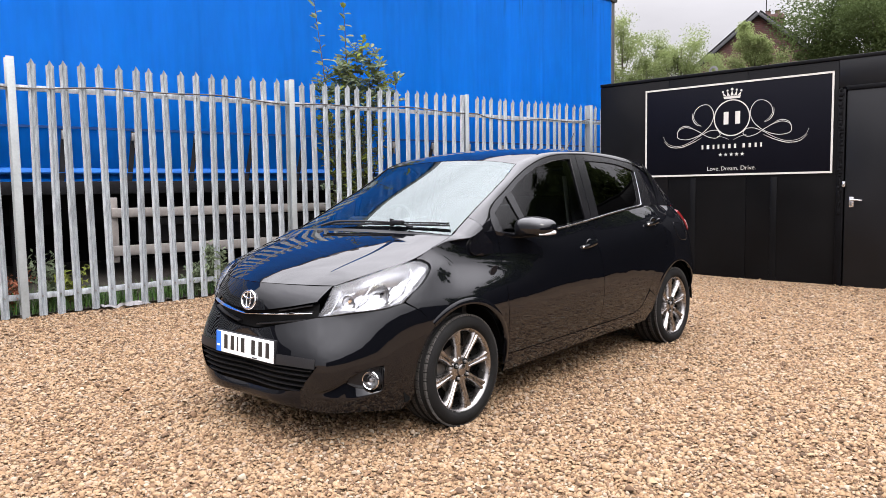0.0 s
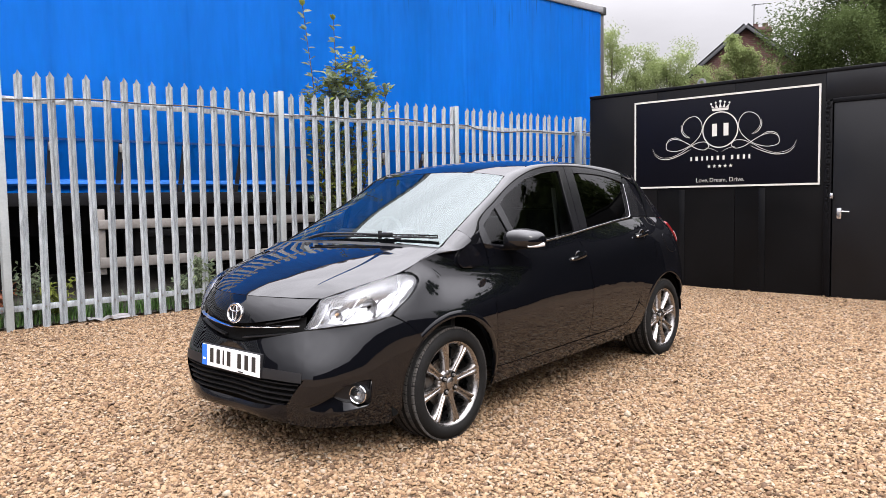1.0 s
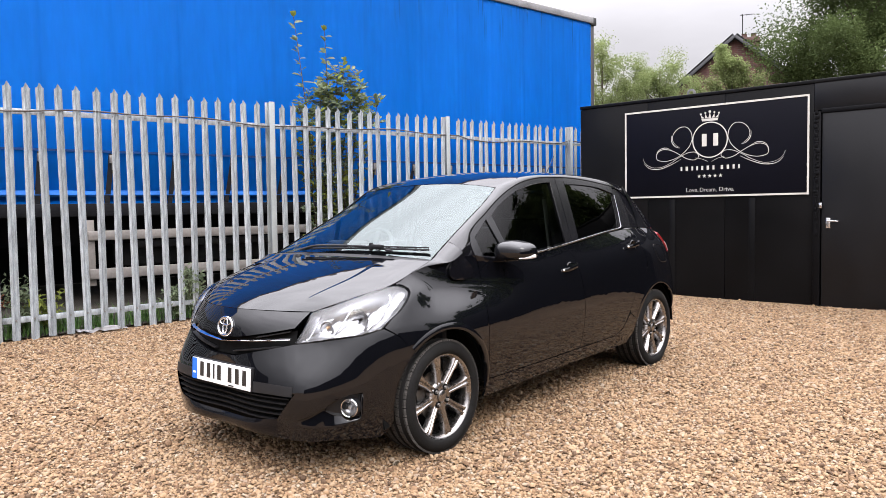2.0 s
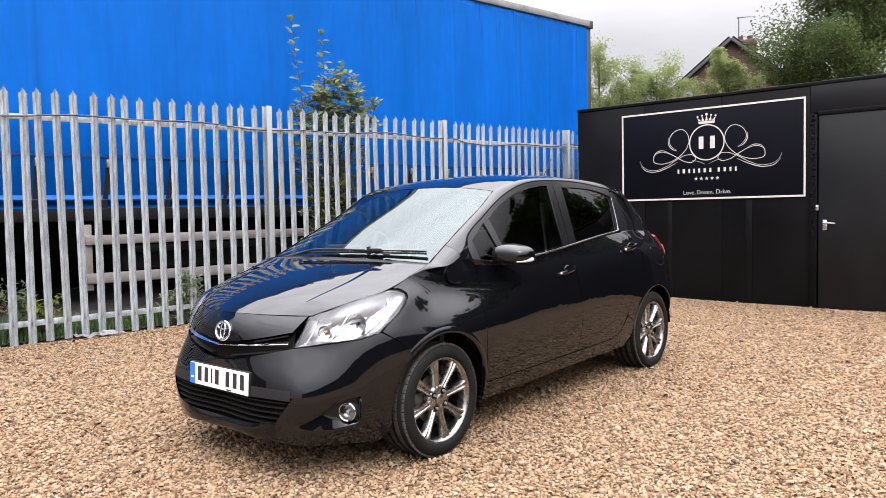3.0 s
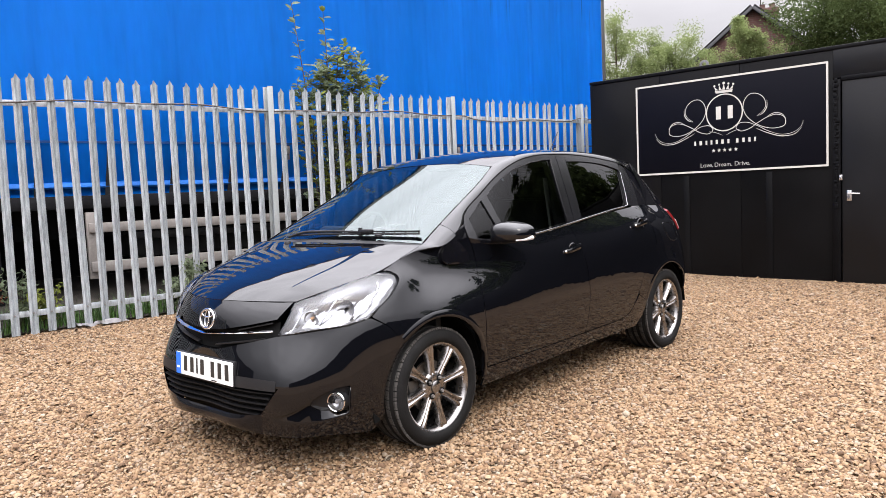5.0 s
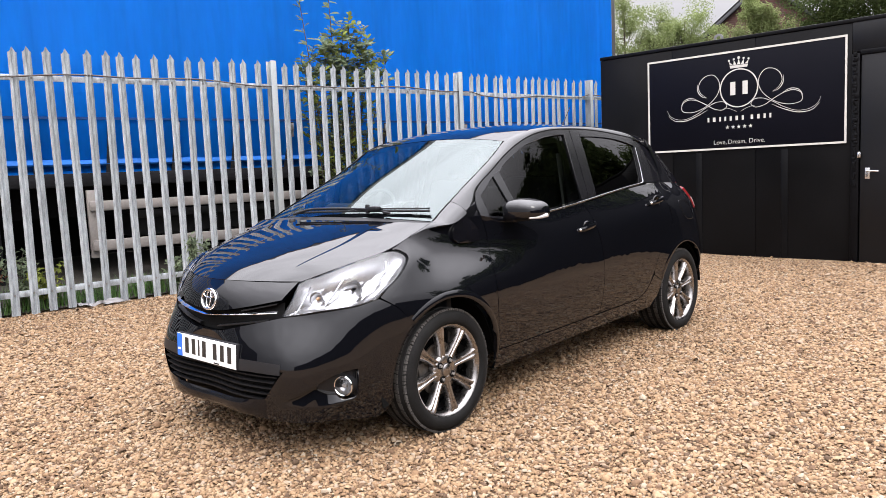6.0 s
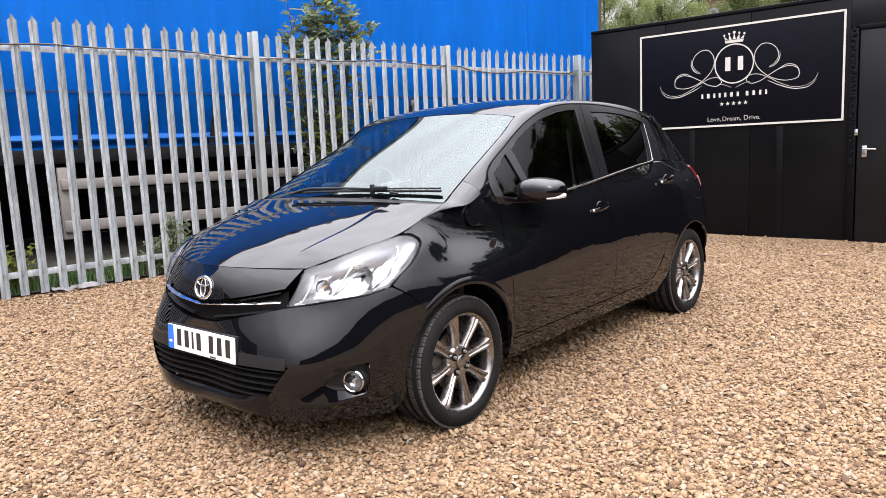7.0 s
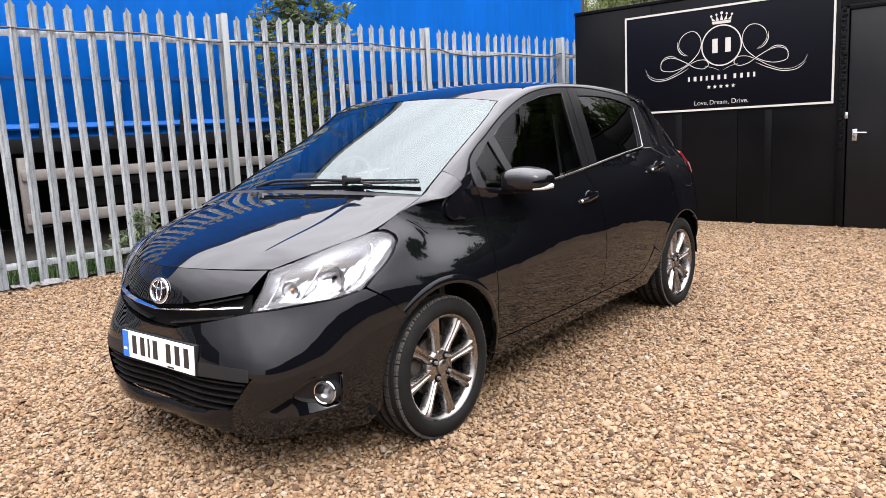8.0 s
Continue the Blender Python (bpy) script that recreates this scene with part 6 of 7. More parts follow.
box(bm, (1.72, 1.4, 0.05), (1.255, 0, 0.26), bevel=0.01)
box(bm, (0.26, 0.90, 0.05), (-0.56, 0, 0.185), bevel=0.01)
box(bm, (0.20, 1.20, 0.05), (-0.42, 0, 0.19), bevel=0.01)
box(bm, (0.8, 0.96, 0.06), (0, 0, 0.24), bevel=0.01)
box(bm, (0.9, 0.96, 0.06), (2.55, 0, 0.30), bevel=0.01)
part("underbody", bm, LINER, CAR)
bm = bmesh.new()
box(bm, (0.04, 1.40, 0.62), (0.14, 0, 0.62), bevel=0.01)
box(bm, (0.46, 1.36, 0.16), (0.30, 0, 0.90), pose(0.05, 0, -0.04, 0, 6, 0), 0.05)
box(bm, (0.10, 0.36, 0.10), (0.40, 0.36, 1.0), None, 0.035)
part("dashboard", bm, DASH, CAR)
bm = bmesh.new()
m = Matrix.Translation((0.62, 0.36, 0.95)) @ pose(0, 0, 0, 0, -65, 0)
ring = []
for a in np.linspace(0, 2 * math.pi, 37)[:-1]:
    c = Vector((0.18 * math.cos(a), 0.18 * math.sin(a), 0))
    o = c.normalized()
    ring.append([bm.verts.new(m @ (c + o * 0.015 * math.cos(b) + Vector((0, 0, 0.015 * math.sin(b))))) for b in np.linspace(0, 2 * math.pi, 9)[:-1]])
for i in range(36):
    for k in range(8):
        bm.faces.new((ring[i][k], ring[(i + 1) % 36][k], ring[(i + 1) % 36][(k + 1) % 8], ring[i][(k + 1) % 8]))
box(bm, (0.34, 0.05, 0.02), (0, 0, 0), m, 0.008)
box(bm, (0.10, 0.10, 0.05), (0, 0, -0.01), m, 0.02)
part("steering_wheel", bm, DASH, CAR)


for s in (-1, 1):
    bm = bmesh.new()
    for (xa, ya, za), (xb, yb, zb) in (((1.335, 0.575, 1.30), (1.30, 0.640, 0.95)), ((1.30, 0.640, 0.95), (1.27, 0.665, 0.62))):
        quad = [(xa - 0.024, ya, za), (xa + 0.024, ya, za), (xb + 0.024, yb, zb), (xb - 0.024, yb, zb)]
        front = [bm.verts.new((x, s * y, z)) for x, y, z in quad]
        back = [bm.verts.new((x, s * (y - 0.003), z)) for x, y, z in quad]
        bm.faces.new(front)
        bm.faces.new(back[::-1])
        for k in range(4):
            bm.faces.new((front[k], front[k - 1], back[k - 1], back[k]))
    part("seat_belt", weld(bm), SEAT_BELT, CAR, "grey webbing seat belt")


def seat(x, y, w, bench=False):
    bm = bmesh.new()
    box(bm, (0.50, w, 0.16), (x, y, 0.52), pose(0, 0, 0, 0, -4, 0) if not bench else None, 0.05)
    m = Matrix.Translation((x + 0.24, y, 0.58)) @ pose(0, 0, 0, 0, 18, 0)
    box(bm, (0.14, w, 0.60), (0, 0, 0.30), m, 0.055)
    st = part("seat", bm, SEAT, CAR)
    for dy in ((0,) if not bench else (-0.4, 0, 0.4)):
        bm = bmesh.new()
        box(bm, (0.10, 0.26, 0.18), (0.0, dy, 0.71), m, 0.045)
        for k in (-0.05, 0.05):
            tube(bm, [m @ Vector((0, dy + k, 0.56)), m @ Vector((0, dy + k, 0.66))], 0.006, 6)
        part("headrest", bm, SEAT, st)


seat(1.05, -0.36, 0.48)
seat(1.05, 0.36, 0.48)
seat(1.95, 0.0, 1.25, True)
bm = bmesh.new()
box(bm, (0.03, 1.3, 0.62), (2.55, 0, 0.75), bevel=0.01)
for s in (-1, 1):
    box(bm, (1.6, 0.03, 0.62), (1.25, s * 0.74, 0.62), bevel=0.01)
    tube(bm, [(1.36, s * 0.70, 0.9), (1.42, s * 0.56, 1.40)], 0.05, 8)
box(bm, (1.15, 0.9, 0.015), (1.75, 0, 1.41), bevel=0.004)
part("cabin_lining", bm, DASH, CAR)

# door mirrors, handles
for s in (-1, 1):
    bm = bmesh.new()
    bmesh.ops.create_uvsphere(bm, u_segments=32, v_segments=20, radius=1.0)
    for v in bm.verts:
        x, y, z = v.co
        k = lambda a, p: math.copysign(abs(a) ** p, a)
        X, Y, Z = k(x, 0.62), k(y, 0.5), k(z, 0.45 if z < 0 else 0.72)
        taper = 1.0 - 0.30 * max(0, Y)
        px = 0.10 * X * (1.0 if X < 0 else 0.40)
        v.co = (0.555 + px + 0.06 * (Y + 1) * 0.5, s * (0.880 + 0.105 * Y), 0.990 + (0.072 * Z * taper if Z > 0 else (0.046 - 0.012 * Y) * Z))
    shell = part("door_mirror", bm, PAINT, CAR)
    bm = bmesh.new()
    pts = [(0.487, 0.90, 0.972), (0.515, 0.935, 0.968), (0.555, 0.965, 0.970), (0.605, 0.982, 0.978)]
    tube(bm, [(x - 0.006, s * (y + 0.006), z - 0.006) for x, y, z in pts[1:]], 0.004, 8, taper=0.012)
    part("indicator", bm, INDICATOR, shell, "clear indicator strip")
    bm = bmesh.new()
    box(bm, (0.10, 0.12, 0.022), (0.535, s * 0.80, 0.955), None, 0.008)
    part("mirror_arm", bm, GLOSS_TRIM, shell)
    bm = bmesh.new()
    bmesh.ops.create_uvsphere(bm, u_segments=20, v_segments=12, radius=1.0, matrix=pose(0.648, s * 0.885, 0.995) @ Matrix.Diagonal((0.004, 0.078, 0.048, 1)))
    part("mirror_glass", bm, CHROME, shell)
    for hx, hz, hy in ((1.240, 0.854, 0.820), (2.115, 0.960, 0.826)):
        bm = bmesh.new()
        m = Matrix.Translation((hx + 0.015, s * (hy - 0.003), hz - 0.016)) @ pose(0, 0, 0, 90 if s < 0 else -90, 0, 0)
        m = m @ pose(0, 0, 0, 0, 0, -5 if s > 0 else 5) @ Matrix.Diagonal((1.15, 1.05, 1, 1))
        lathe(bm, [(0.050, 0.0), (0.046, 0.005), (0.040, 0.003), (0.03, -0.012), (0.0005, -0.016)], m, 32)
        hd = part("door_handle", bm, GLOSS_TRIM, CAR)
        bm = bmesh.new()
        rows = []
        for k in np.linspace(-1, 1, 15):
            lift = 0.030 * (1 - abs(k) ** 5) + 0.002
            hgt = 0.0135 * (1 - 0.25 * abs(k) ** 4)
            c = (hx + 0.092 * k, hy + lift, hz + 0.0145 * k + 0.002)
            rows.append([bm.verts.new((c[0], s * (c[1] + a), c[2] + b)) for a, b in ((-0.010, -hgt * 0.8), (0.001, -hgt), (0.005, -hgt * 0.4), (0.005, hgt * 0.4), (0.001, hgt), (-0.010, hgt * 0.8))])
        for r0, r1 in zip(rows, rows[1:]):
            for k in range(6):
                bm.faces.new((r0[k], r0[(k + 1) % 6], r1[(k + 1) % 6], r1[k]))
        bm.faces.new(rows[0])
        bm.faces.new(rows[-1])
        part("grip", bm, PAINT, hd)
        bm = bmesh.new()
        bmesh.ops.create_uvsphere(bm, u_segments=14, v_segments=8, radius=0.009, matrix=pose(hx - 0.082, s * (hy + 0.012), hz - 0.012))
        part("lock", bm, CHROME, hd)

# single wiper
bm = bmesh.new()
tube(bm, [tuple(p) for p in spline([(-0.045, 0.303, 1.012), (-0.015, 0.238, 1.032), (0.000, 0.058, 1.042), (0.010, -0.142, 1.042), (0.021, -0.282, 1.038)], 20)], 0.0075, 8, taper=0.006)
wiper = part("wiper_arm", bm, TRIM, CAR)
bm = bmesh.new()
blade = [(-0.015, 0.298, 1.017), (-0.005, 0.158, 1.024), (0.007, -0.042, 1.028), (0.023, -0.242, 1.029), (0.060, -0.462, 1.028), (0.105, -0.627, 1.026)]
tube(bm, [tuple(p) for p in spline(blade, 24)], 0.0065, 6)
part("wiper_blade", bm, TRIM, wiper)
bm = bmesh.new()
tube(bm, [(x - 0.002, y, z + 0.012) for x, y, z in spline(blade[2:], 16)], 0.005, 6)
part("blade_spine", bm, GLOSS_TRIM, wiper)
bm = bmesh.new()
box(bm, (0.040, 0.075, 0.022), (0.023, -0.307, 1.042), None, 0.006)
box(bm, (0.018, 0.022, 0.046), (0.013, -0.267, 1.040), None, 0.005)
box(bm, (0.014, 0.05, 0.012), (0.017, -0.297, 1.058), pose(0, 0, 0, 6, 0, 0), 0.004)
part("wiper_clamp", bm, TRIM, wiper)
bm = bmesh.new()
lathe(bm, [(0.022, 0.975), (0.022, 1.000), (0.016, 1.010), (0.0005, 1.012)], pose(-0.049, 0.310, -0.022), 20)
part("wiper_pivot", bm, TRIM, wiper)
# aerial
bm = bmesh.new()
tube(bm, [(2.20, 0.0, 1.47), (2.26, 0.0, 1.53), (2.37, 0.0, 1.67)], 0.006, 6, taper=0.003)
part("aerial", bm, TRIM, CAR)

# ---- plants ----


def leaves(bm, pts, size, rng, droop=0.3, narrow=0.5):
    """Small folded leaves at points, turned at random."""
    for p in pts:
        L = size * rng.uniform(0.6, 1.3)
        W = L * narrow
        m = Matrix.Translation(p) @ pose(0, 0, 0, rng.uniform(-60, 60), rng.uniform(-60, 60), rng.uniform(0, 360))
        a, b, c, d = (bm.verts.new(m @ Vector(q)) for q in ((0, 0, 0), (L * 0.5, W * 0.5, L * 0.08), (L, 0, -droop * L * 0.3), (L * 0.5, -W * 0.5, L * 0.08)))
        bm.faces.new((a, b, c))
        bm.faces.new((a, c, d))


def tree(name, label, at, height, spread, trunk_r, n_leaf, leaf, material, seed, clear=0.25, gaps=1.0, group=""):
    """A tapered trunk with limbs and a crown of many small leaves in uneven clumps."""
    rng = random.Random(seed)
    ob = base(name, label, "tree", pose(*at), group)
    bm = bmesh.new()
    top = Vector((rng.uniform(-0.3, 0.3), rng.uniform(-0.3, 0.3), height * 0.85))
    stem = [tuple(top * k + Vector((0.15 * math.sin(k * 5 + seed), 0.15 * math.cos(k * 4 + seed), 0)) * k) for k in np.linspace(0, 1, 8)]
    tube(bm, stem, trunk_r, 9, taper=trunk_r * 0.15)
    part("trunk", bm, BARK, ob)
    clumps = []
    for i in range(26):
        k = clear + (1 - clear) * (i + rng.random()) / 26
        base_p = top * k * 0.9
        a = i * 2.4 + rng.uniform(-0.4, 0.4)
        reach = spread * math.sin(math.pi * min(1, 0.12 + 0.86 * (k - clear) / (1 - clear))) ** 0.7 * rng.uniform(0.55, 1.1)
        end = base_p + Vector((math.cos(a) * reach, math.sin(a) * reach, height * rng.uniform(0.06, 0.2)))
        mid = base_p.lerp(end, 0.5) + Vector((0, 0, -0.04 * height))
        b2 = bmesh.new()
        tube(b2, [tuple(q) for q in (base_p, mid, end)], trunk_r * 0.28, 5, taper=trunk_r * 0.05)
        part("limb", b2, BARK, ob)
        for j in range(4):
            q = mid.lerp(end, 0.25 + 0.3 * j) + Vector((rng.gauss(0, 0.25), rng.gauss(0, 0.25), rng.gauss(0, 0.2))) * spread * 0.3
            clumps.append((q, spread * rng.uniform(0.14, 0.30) * gaps))
    bm = bmesh.new()
    per = max(1, n_leaf // len(clumps))
    for q, r in clumps:
        pts = [q + Vector([max(-1.5, min(1.5, rng.gauss(0, s_))) for s_ in (1, 1, 0.75)]) * r * 0.56 for _ in range(per)]
        leaves(bm, pts, leaf, rng, 0.4, 0.6)
    part("crown", bm, material, ob, smooth=False, fix=False)
    return ob


tree("broad_tree", "large dark green leafy tree behind the container", (21.3, 1.2, 0), 8.8, 3.3, 0.22, 170000, 0.08, TREE_LEAF, 3, 0.06)
tree("broad_tree", "dark green leafy tree with a dense crown", (22.6, -3.6, 0), 9.6, 3.6, 0.22, 80000, 0.10, TREE_LEAF, 8, 0.2)
tree("small_tree", "light green young tree with a loose crown", (19.8, 7.0, 0), 6.5, 1.45, 0.11, 50000, 0.055, TREE_LEAF_PALE, 5, 0.2)
tree("small_tree", "light green feathery tree in front of a brick house", (20.2, 4.85, 0), 6.6, 0.95, 0.10, 60000, 0.055, TREE_LEAF_PALE, 6, 0.15)
tree("small_tree", "low light green tree under a brick gable", (20.6, 5.95, 0), 5.5, 1.2, 0.09, 36000, 0.055, TREE_LEAF_PALE, 12, 0.2)
tree("small_tree", "mid-green young tree beside a brick gable", (20.8, 3.0, 0), 5.9, 0.9, 0.10, 40000, 0.06, TREE_LEAF, 14, 0.2)
tree("small_tree", "thin light green tree against the sky", (19.6, 9.1, 0), 7.6, 1.3, 0.09, 24000, 0.06, TREE_LEAF_PALE, 7, 0.3, 1.1)
tree("small_tree", "pale sparse sapling beside the trailer", (19.4, 8.0, 0), 6.0, 1.0, 0.07, 18000, 0.06, TREE_LEAF_PALE, 9, 0.3, 1.1)

# ---- brick house ----
HYAW = math.degrees(math.atan2(-3.3 - 7.5, -2.9 - 27.6)) + 90
house = base("brick_house", "red brick house gable with a chimney", "house", pose(27.6, 7.4, 0.3, 0, 0, HYAW))
bm = bmesh.new()
# gable faces local -y
prism(bm, [(-2.6, 0), (2.6, 0), (2.6, 5.35), (0, 7.55), (-2.6, 5.35)], 7.0, pose(0, 7.0, 0, 90, 0, 0))
part("wall", bm, BRICK_RED, house)
for sgn in (-1, 1):
    bm = bmesh.new()
    m = pose(0, 3.5, 7.62) @ pose(0, 0, 0, 0, sgn * 40.2, 0)
    box(bm, (3.7, 7.5, 0.12), (sgn * 1.85, 0, 0), m, 0.02)
    part("roof_slope", bm, ROOF_TILE, house)
    bm = bmesh.new()
    box(bm, (3.7, 0.06, 0.22), (sgn * 1.85, -3.68, 0.02), m, 0.01)
    part("barge_board", bm, STEEL_DARK, house)
bm = bmesh.new()
box(bm, (0.75, 0.6, 2.0), (0.55, 1.2, 6.75), None, 0.01)
box(bm, (0.85, 0.7, 0.16), (0.55, 1.2, 7.62), None, 0.01)
ch = part("chimney", bm, BRICK_RED, house)
for dx in (-0.18, 0.18):
    bm = bmesh.new()
    lathe(bm, [(0.12, 7.68), (0.10, 7.9), (0.12, 7.93), (0.09, 7.93)], pose(0.55 + dx, 1.2, 0), 14)
    part("chimney_pot", bm, BRICK_RED, ch)
bm = bmesh.new()
tube(bm, [(0.30, 1.2, 7.7), (0.30, 1.2, 8.75)], 0.02, 6)
tube(bm, [(0.2, 1.2, 8.72), (0.75, 1.2, 8.72)], 0.012, 6)
for k in range(5):
    tube(bm, [(0.25 + 0.1 * k, 1.05, 8.72), (0.25 + 0.1 * k, 1.35, 8.72)], 0.006, 5)
part("aerial", bm, STEEL_DARK, house)

# ---- bush at the fence ----
rng = random.Random(21)


def leafy_twig(bm_wood, out_leaf, start, end, n, size, rng, r=0.004):
    """A thin twig with leaves set alternately along it."""
    way = end - start
    mid = start.lerp(end, 0.5) + Vector((rng.uniform(-1, 1), rng.uniform(-1, 1), rng.uniform(0, 1))) * way.length * 0.08
    pts = [Vector(q) for q in spline([tuple(start), tuple(mid), tuple(end)], 7)]
    tube(bm_wood, pts, r, 5, taper=r * 0.4)
    side = way.cross(Vector((0, 0, 1)))
    side = side.normalized() if side.length > 1e-4 else Vector((1, 0, 0))
    for k in range(n):
        f = 0.12 + 0.88 * (k + rng.random() * 0.5) / n
        q = start.lerp(mid, f * 2) if f < 0.5 else mid.lerp(end, f * 2 - 1)
        d = (way.normalized() * rng.uniform(0.2, 0.7) + side * (1 if k % 2 else -1) * rng.uniform(0.5, 1.0) + Vector((0, 0, rng.uniform(-0.3, 0.5))) + Vector((rng.uniform(-0.3, 0.3), rng.uniform(-0.5, 0.5), 0))).normalized()
        out_leaf.append((q, d, size * rng.uniform(0.7, 1.3)))


def set_leaves(bm, spots, rng, narrow=0.5):
    """Folded leaves at places, each along its own way."""
    for q, d, size in spots:
        up = Vector((rng.uniform(-0.5, 0.5), rng.uniform(-0.6, 0.3), 1)).normalized()
        across = d.cross(up).normalized() * size * narrow * 0.5
        lift = up * size * 0.09
        a, b, c, e, f, g = (bm.verts.new(v) for v in (q, q + d * size * 0.35 + across + lift, q + d * size * 0.72 + across * 0.75 + lift * 0.6, q + d * size - lift, q + d * size * 0.72 - across * 0.75 + lift * 0.6, q + d * size * 0.35 - across + lift))
        bm.faces.new((a, b, c, e))
        bm.faces.new((a, e, f, g))


def bush():
    ob = base("hedge_bush", "straggly green bush growing up through the fence", "bush", pose(2.95, fence_y(2.95) + 0.22, ground_z(2.95, 3.5)))
    shoots = ((2.52, 3.44), (2.98, 3.36))
    tips = ((3.06, 2.80), (3.16, 2.88), (3.28, 2.90), (3.40, 2.84), (3.50, 2.70), (3.62, 2.66), (3.72, 2.52), (2.74, 2.50), (2.86, 2.62), (2.96, 2.62), (3.12, 2.58), (3.32, 2.54), (2.60, 2.36), (2.66, 2.1), (3.46, 2.36), (3.0, 2.2), (3.28, 2.0), (2.84, 1.85), (3.36, 1.70), (3.12, 1.55), (2.82, 1.35), (3.2, 1.2), (2.9, 1.0))
    green, young, wood = [], [], bmesh.new()
    for x, z in shoots:
        start, end = Vector((rng.uniform(-0.08, 0.08), 0, 0)), Vector((x - 2.95, rng.uniform(-0.02, 0.06), z - 0.15))
        pts = [Vector(q) for q in spline([tuple(start), tuple(start.lerp(end, 0.6) + Vector((0.05, 0.03, 0))), tuple(end)], 26)]
        bm = bmesh.new()
        tube(bm, pts, 0.013, 6, taper=0.003)
        part("stem", bm, TWIG, ob)
        for i in range(13, 25):
            for sgn in (-1, 1, -1):
                d = Vector((sgn * rng.uniform(0.6, 1), rng.uniform(-0.4, 0.4), rng.uniform(0.0, 0.7))).normalized()
                green.append((pts[i] + (pts[i + 1] - pts[i]) * (0.5 if sgn > 0 else 0), d, rng.uniform(0.075, 0.125)))
        young += [(pts[-1], Vector((rng.uniform(-0.6, 0.6), rng.uniform(-0.4, 0.4), 1)).normalized(), 0.08) for _ in range(9)]
    for k, (x, z) in enumerate(tips):
        start, end = Vector((rng.uniform(-0.12, 0.12), rng.uniform(-0.05, 0.05), 0)), Vector((x - 2.95, rng.uniform(-0.12, 0.16), z - 0.15))
        pts = [Vector(q) for q in spline([tuple(start), tuple(start.lerp(end, 0.55) + Vector((rng.uniform(-0.1, 0.1), rng.uniform(-0.06, 0.06), 0))), tuple(end)], 22)]
        bm = bmesh.new()
        tube(bm, pts, 0.012 if k < 7 else 0.008, 6, taper=0.003)
        part("stem", bm, TWIG, ob)
        for i in range(7, 22):
            high = pts[i].z > 2.05
            for _ in range(4 if high else (1 if i % 2 else 2)):
                reach = Vector((rng.uniform(-1, 1), rng.uniform(-0.8, 0.8), rng.uniform(-0.2, 1.0))).normalized() * rng.uniform(0.08, 0.20 if high else 0.15)
                spots = young if rng.random() < (0.24 if high else 0.34) else green
                leafy_twig(wood, spots, pts[i], pts[i] + reach, 7 if high else 6, 0.076, rng)
    tagged(part("twig", wood, TWIG, ob, smooth=False, fix=False), kind="stuff")
    bm = bmesh.new()
    set_leaves(bm, green, rng, 0.55)
    part("foliage", bm, LEAF, ob, "dull green leaves", smooth=False, fix=False)
    bm = bmesh.new()
    set_leaves(bm, young, rng, 0.6)
    part("young_foliage", bm, LEAF_YELLOW, ob, "yellow-green young leaves", smooth=False, fix=False)


bush()


def weed(x, y, h, spread, n, material, label, seed):
    rng = random.Random(seed)
    ob = base("weed", label, "weed", pose(x, y, ground_z(x, y) + 0.01), "weeds along the fence")
    pts = []
    for k in range(5):
        end = Vector((rng.uniform(-spread, spread), rng.uniform(-spread, spread) * 0.5, h * rng.uniform(0.6, 1)))
        line_ = [Vector(q) for q in spline([(0, 0, 0), tuple(end * 0.5 + Vector((0, 0, 0.05))), tuple(end)], 10)]
        bm = bmesh.new()
        tube(bm, line_, 0.005, 5, taper=0.002)
        part("stalk", bm, TWIG, ob)
        for q in line_[3:]:
            pts += [q + Vector((rng.gauss(0, 0.03), rng.gauss(0, 0.03), rng.gauss(0, 0.02))) for _ in range(n)]
    bm = bmesh.new()
    leaves(bm, pts, 0.06, rng, 0.5, 0.4)
    part("foliage", bm, material, ob, smooth=False, fix=False)


weed(-0.36, 3.92, 0.55, 0.16, 8, LEAF, "green leafy weed behind the fence", 31)
weed(-0.18, 3.88, 0.40, 0.15, 8, LEAF_YELLOW, "yellow-green weed behind the fence", 32)
weed(-0.70, 3.95, 0.35, 0.16, 8, LEAF_DRY, "dry reddish weed by the fence post", 33)
weed(1.16, 3.62, 0.52, 0.15, 18, LEAF, "green weed growing at the foot of the fence", 34)
weed(1.0, 3.66, 0.34, 0.22, 14, LEAF, "low green weed at the foot of the fence", 35)

# ---- white weed-mat edge ----
bm = bmesh.new()
n = 26
vs = []
for i in range(n):
    row = []
    for j in range(8):
        x = 0.02 + 0.42 * i / (n - 1)
        edge = 0.05 + 0.05 * math.sin(i * 0.5) + 0.02 * math.sin(i * 1.7)
        y = fence_y(x) - 0.10 + edge * 1.6 * j / 7
        row.append(bm.verts.new((x, y, ground_z(x, y) + 0.025 + 0.022 * noise.noise((x * 14, y * 14, 1)) + 0.03 * math.sin(math.pi * i / (n - 1)) * math.sin(math.pi * j / 7))))
    vs.append(row)
for i in range(n - 1):
    for j in range(7):
        bm.faces.new((vs[i][j], vs[i + 1][j], vs[i + 1][j + 1], vs[i][j + 1]))
bmesh.ops.solidify(bm, geom=bm.faces[:], thickness=0.003)
thing("weed_mat", bm, FABRIC, "crumpled white weed mat showing through the gravel", "ground fabric")

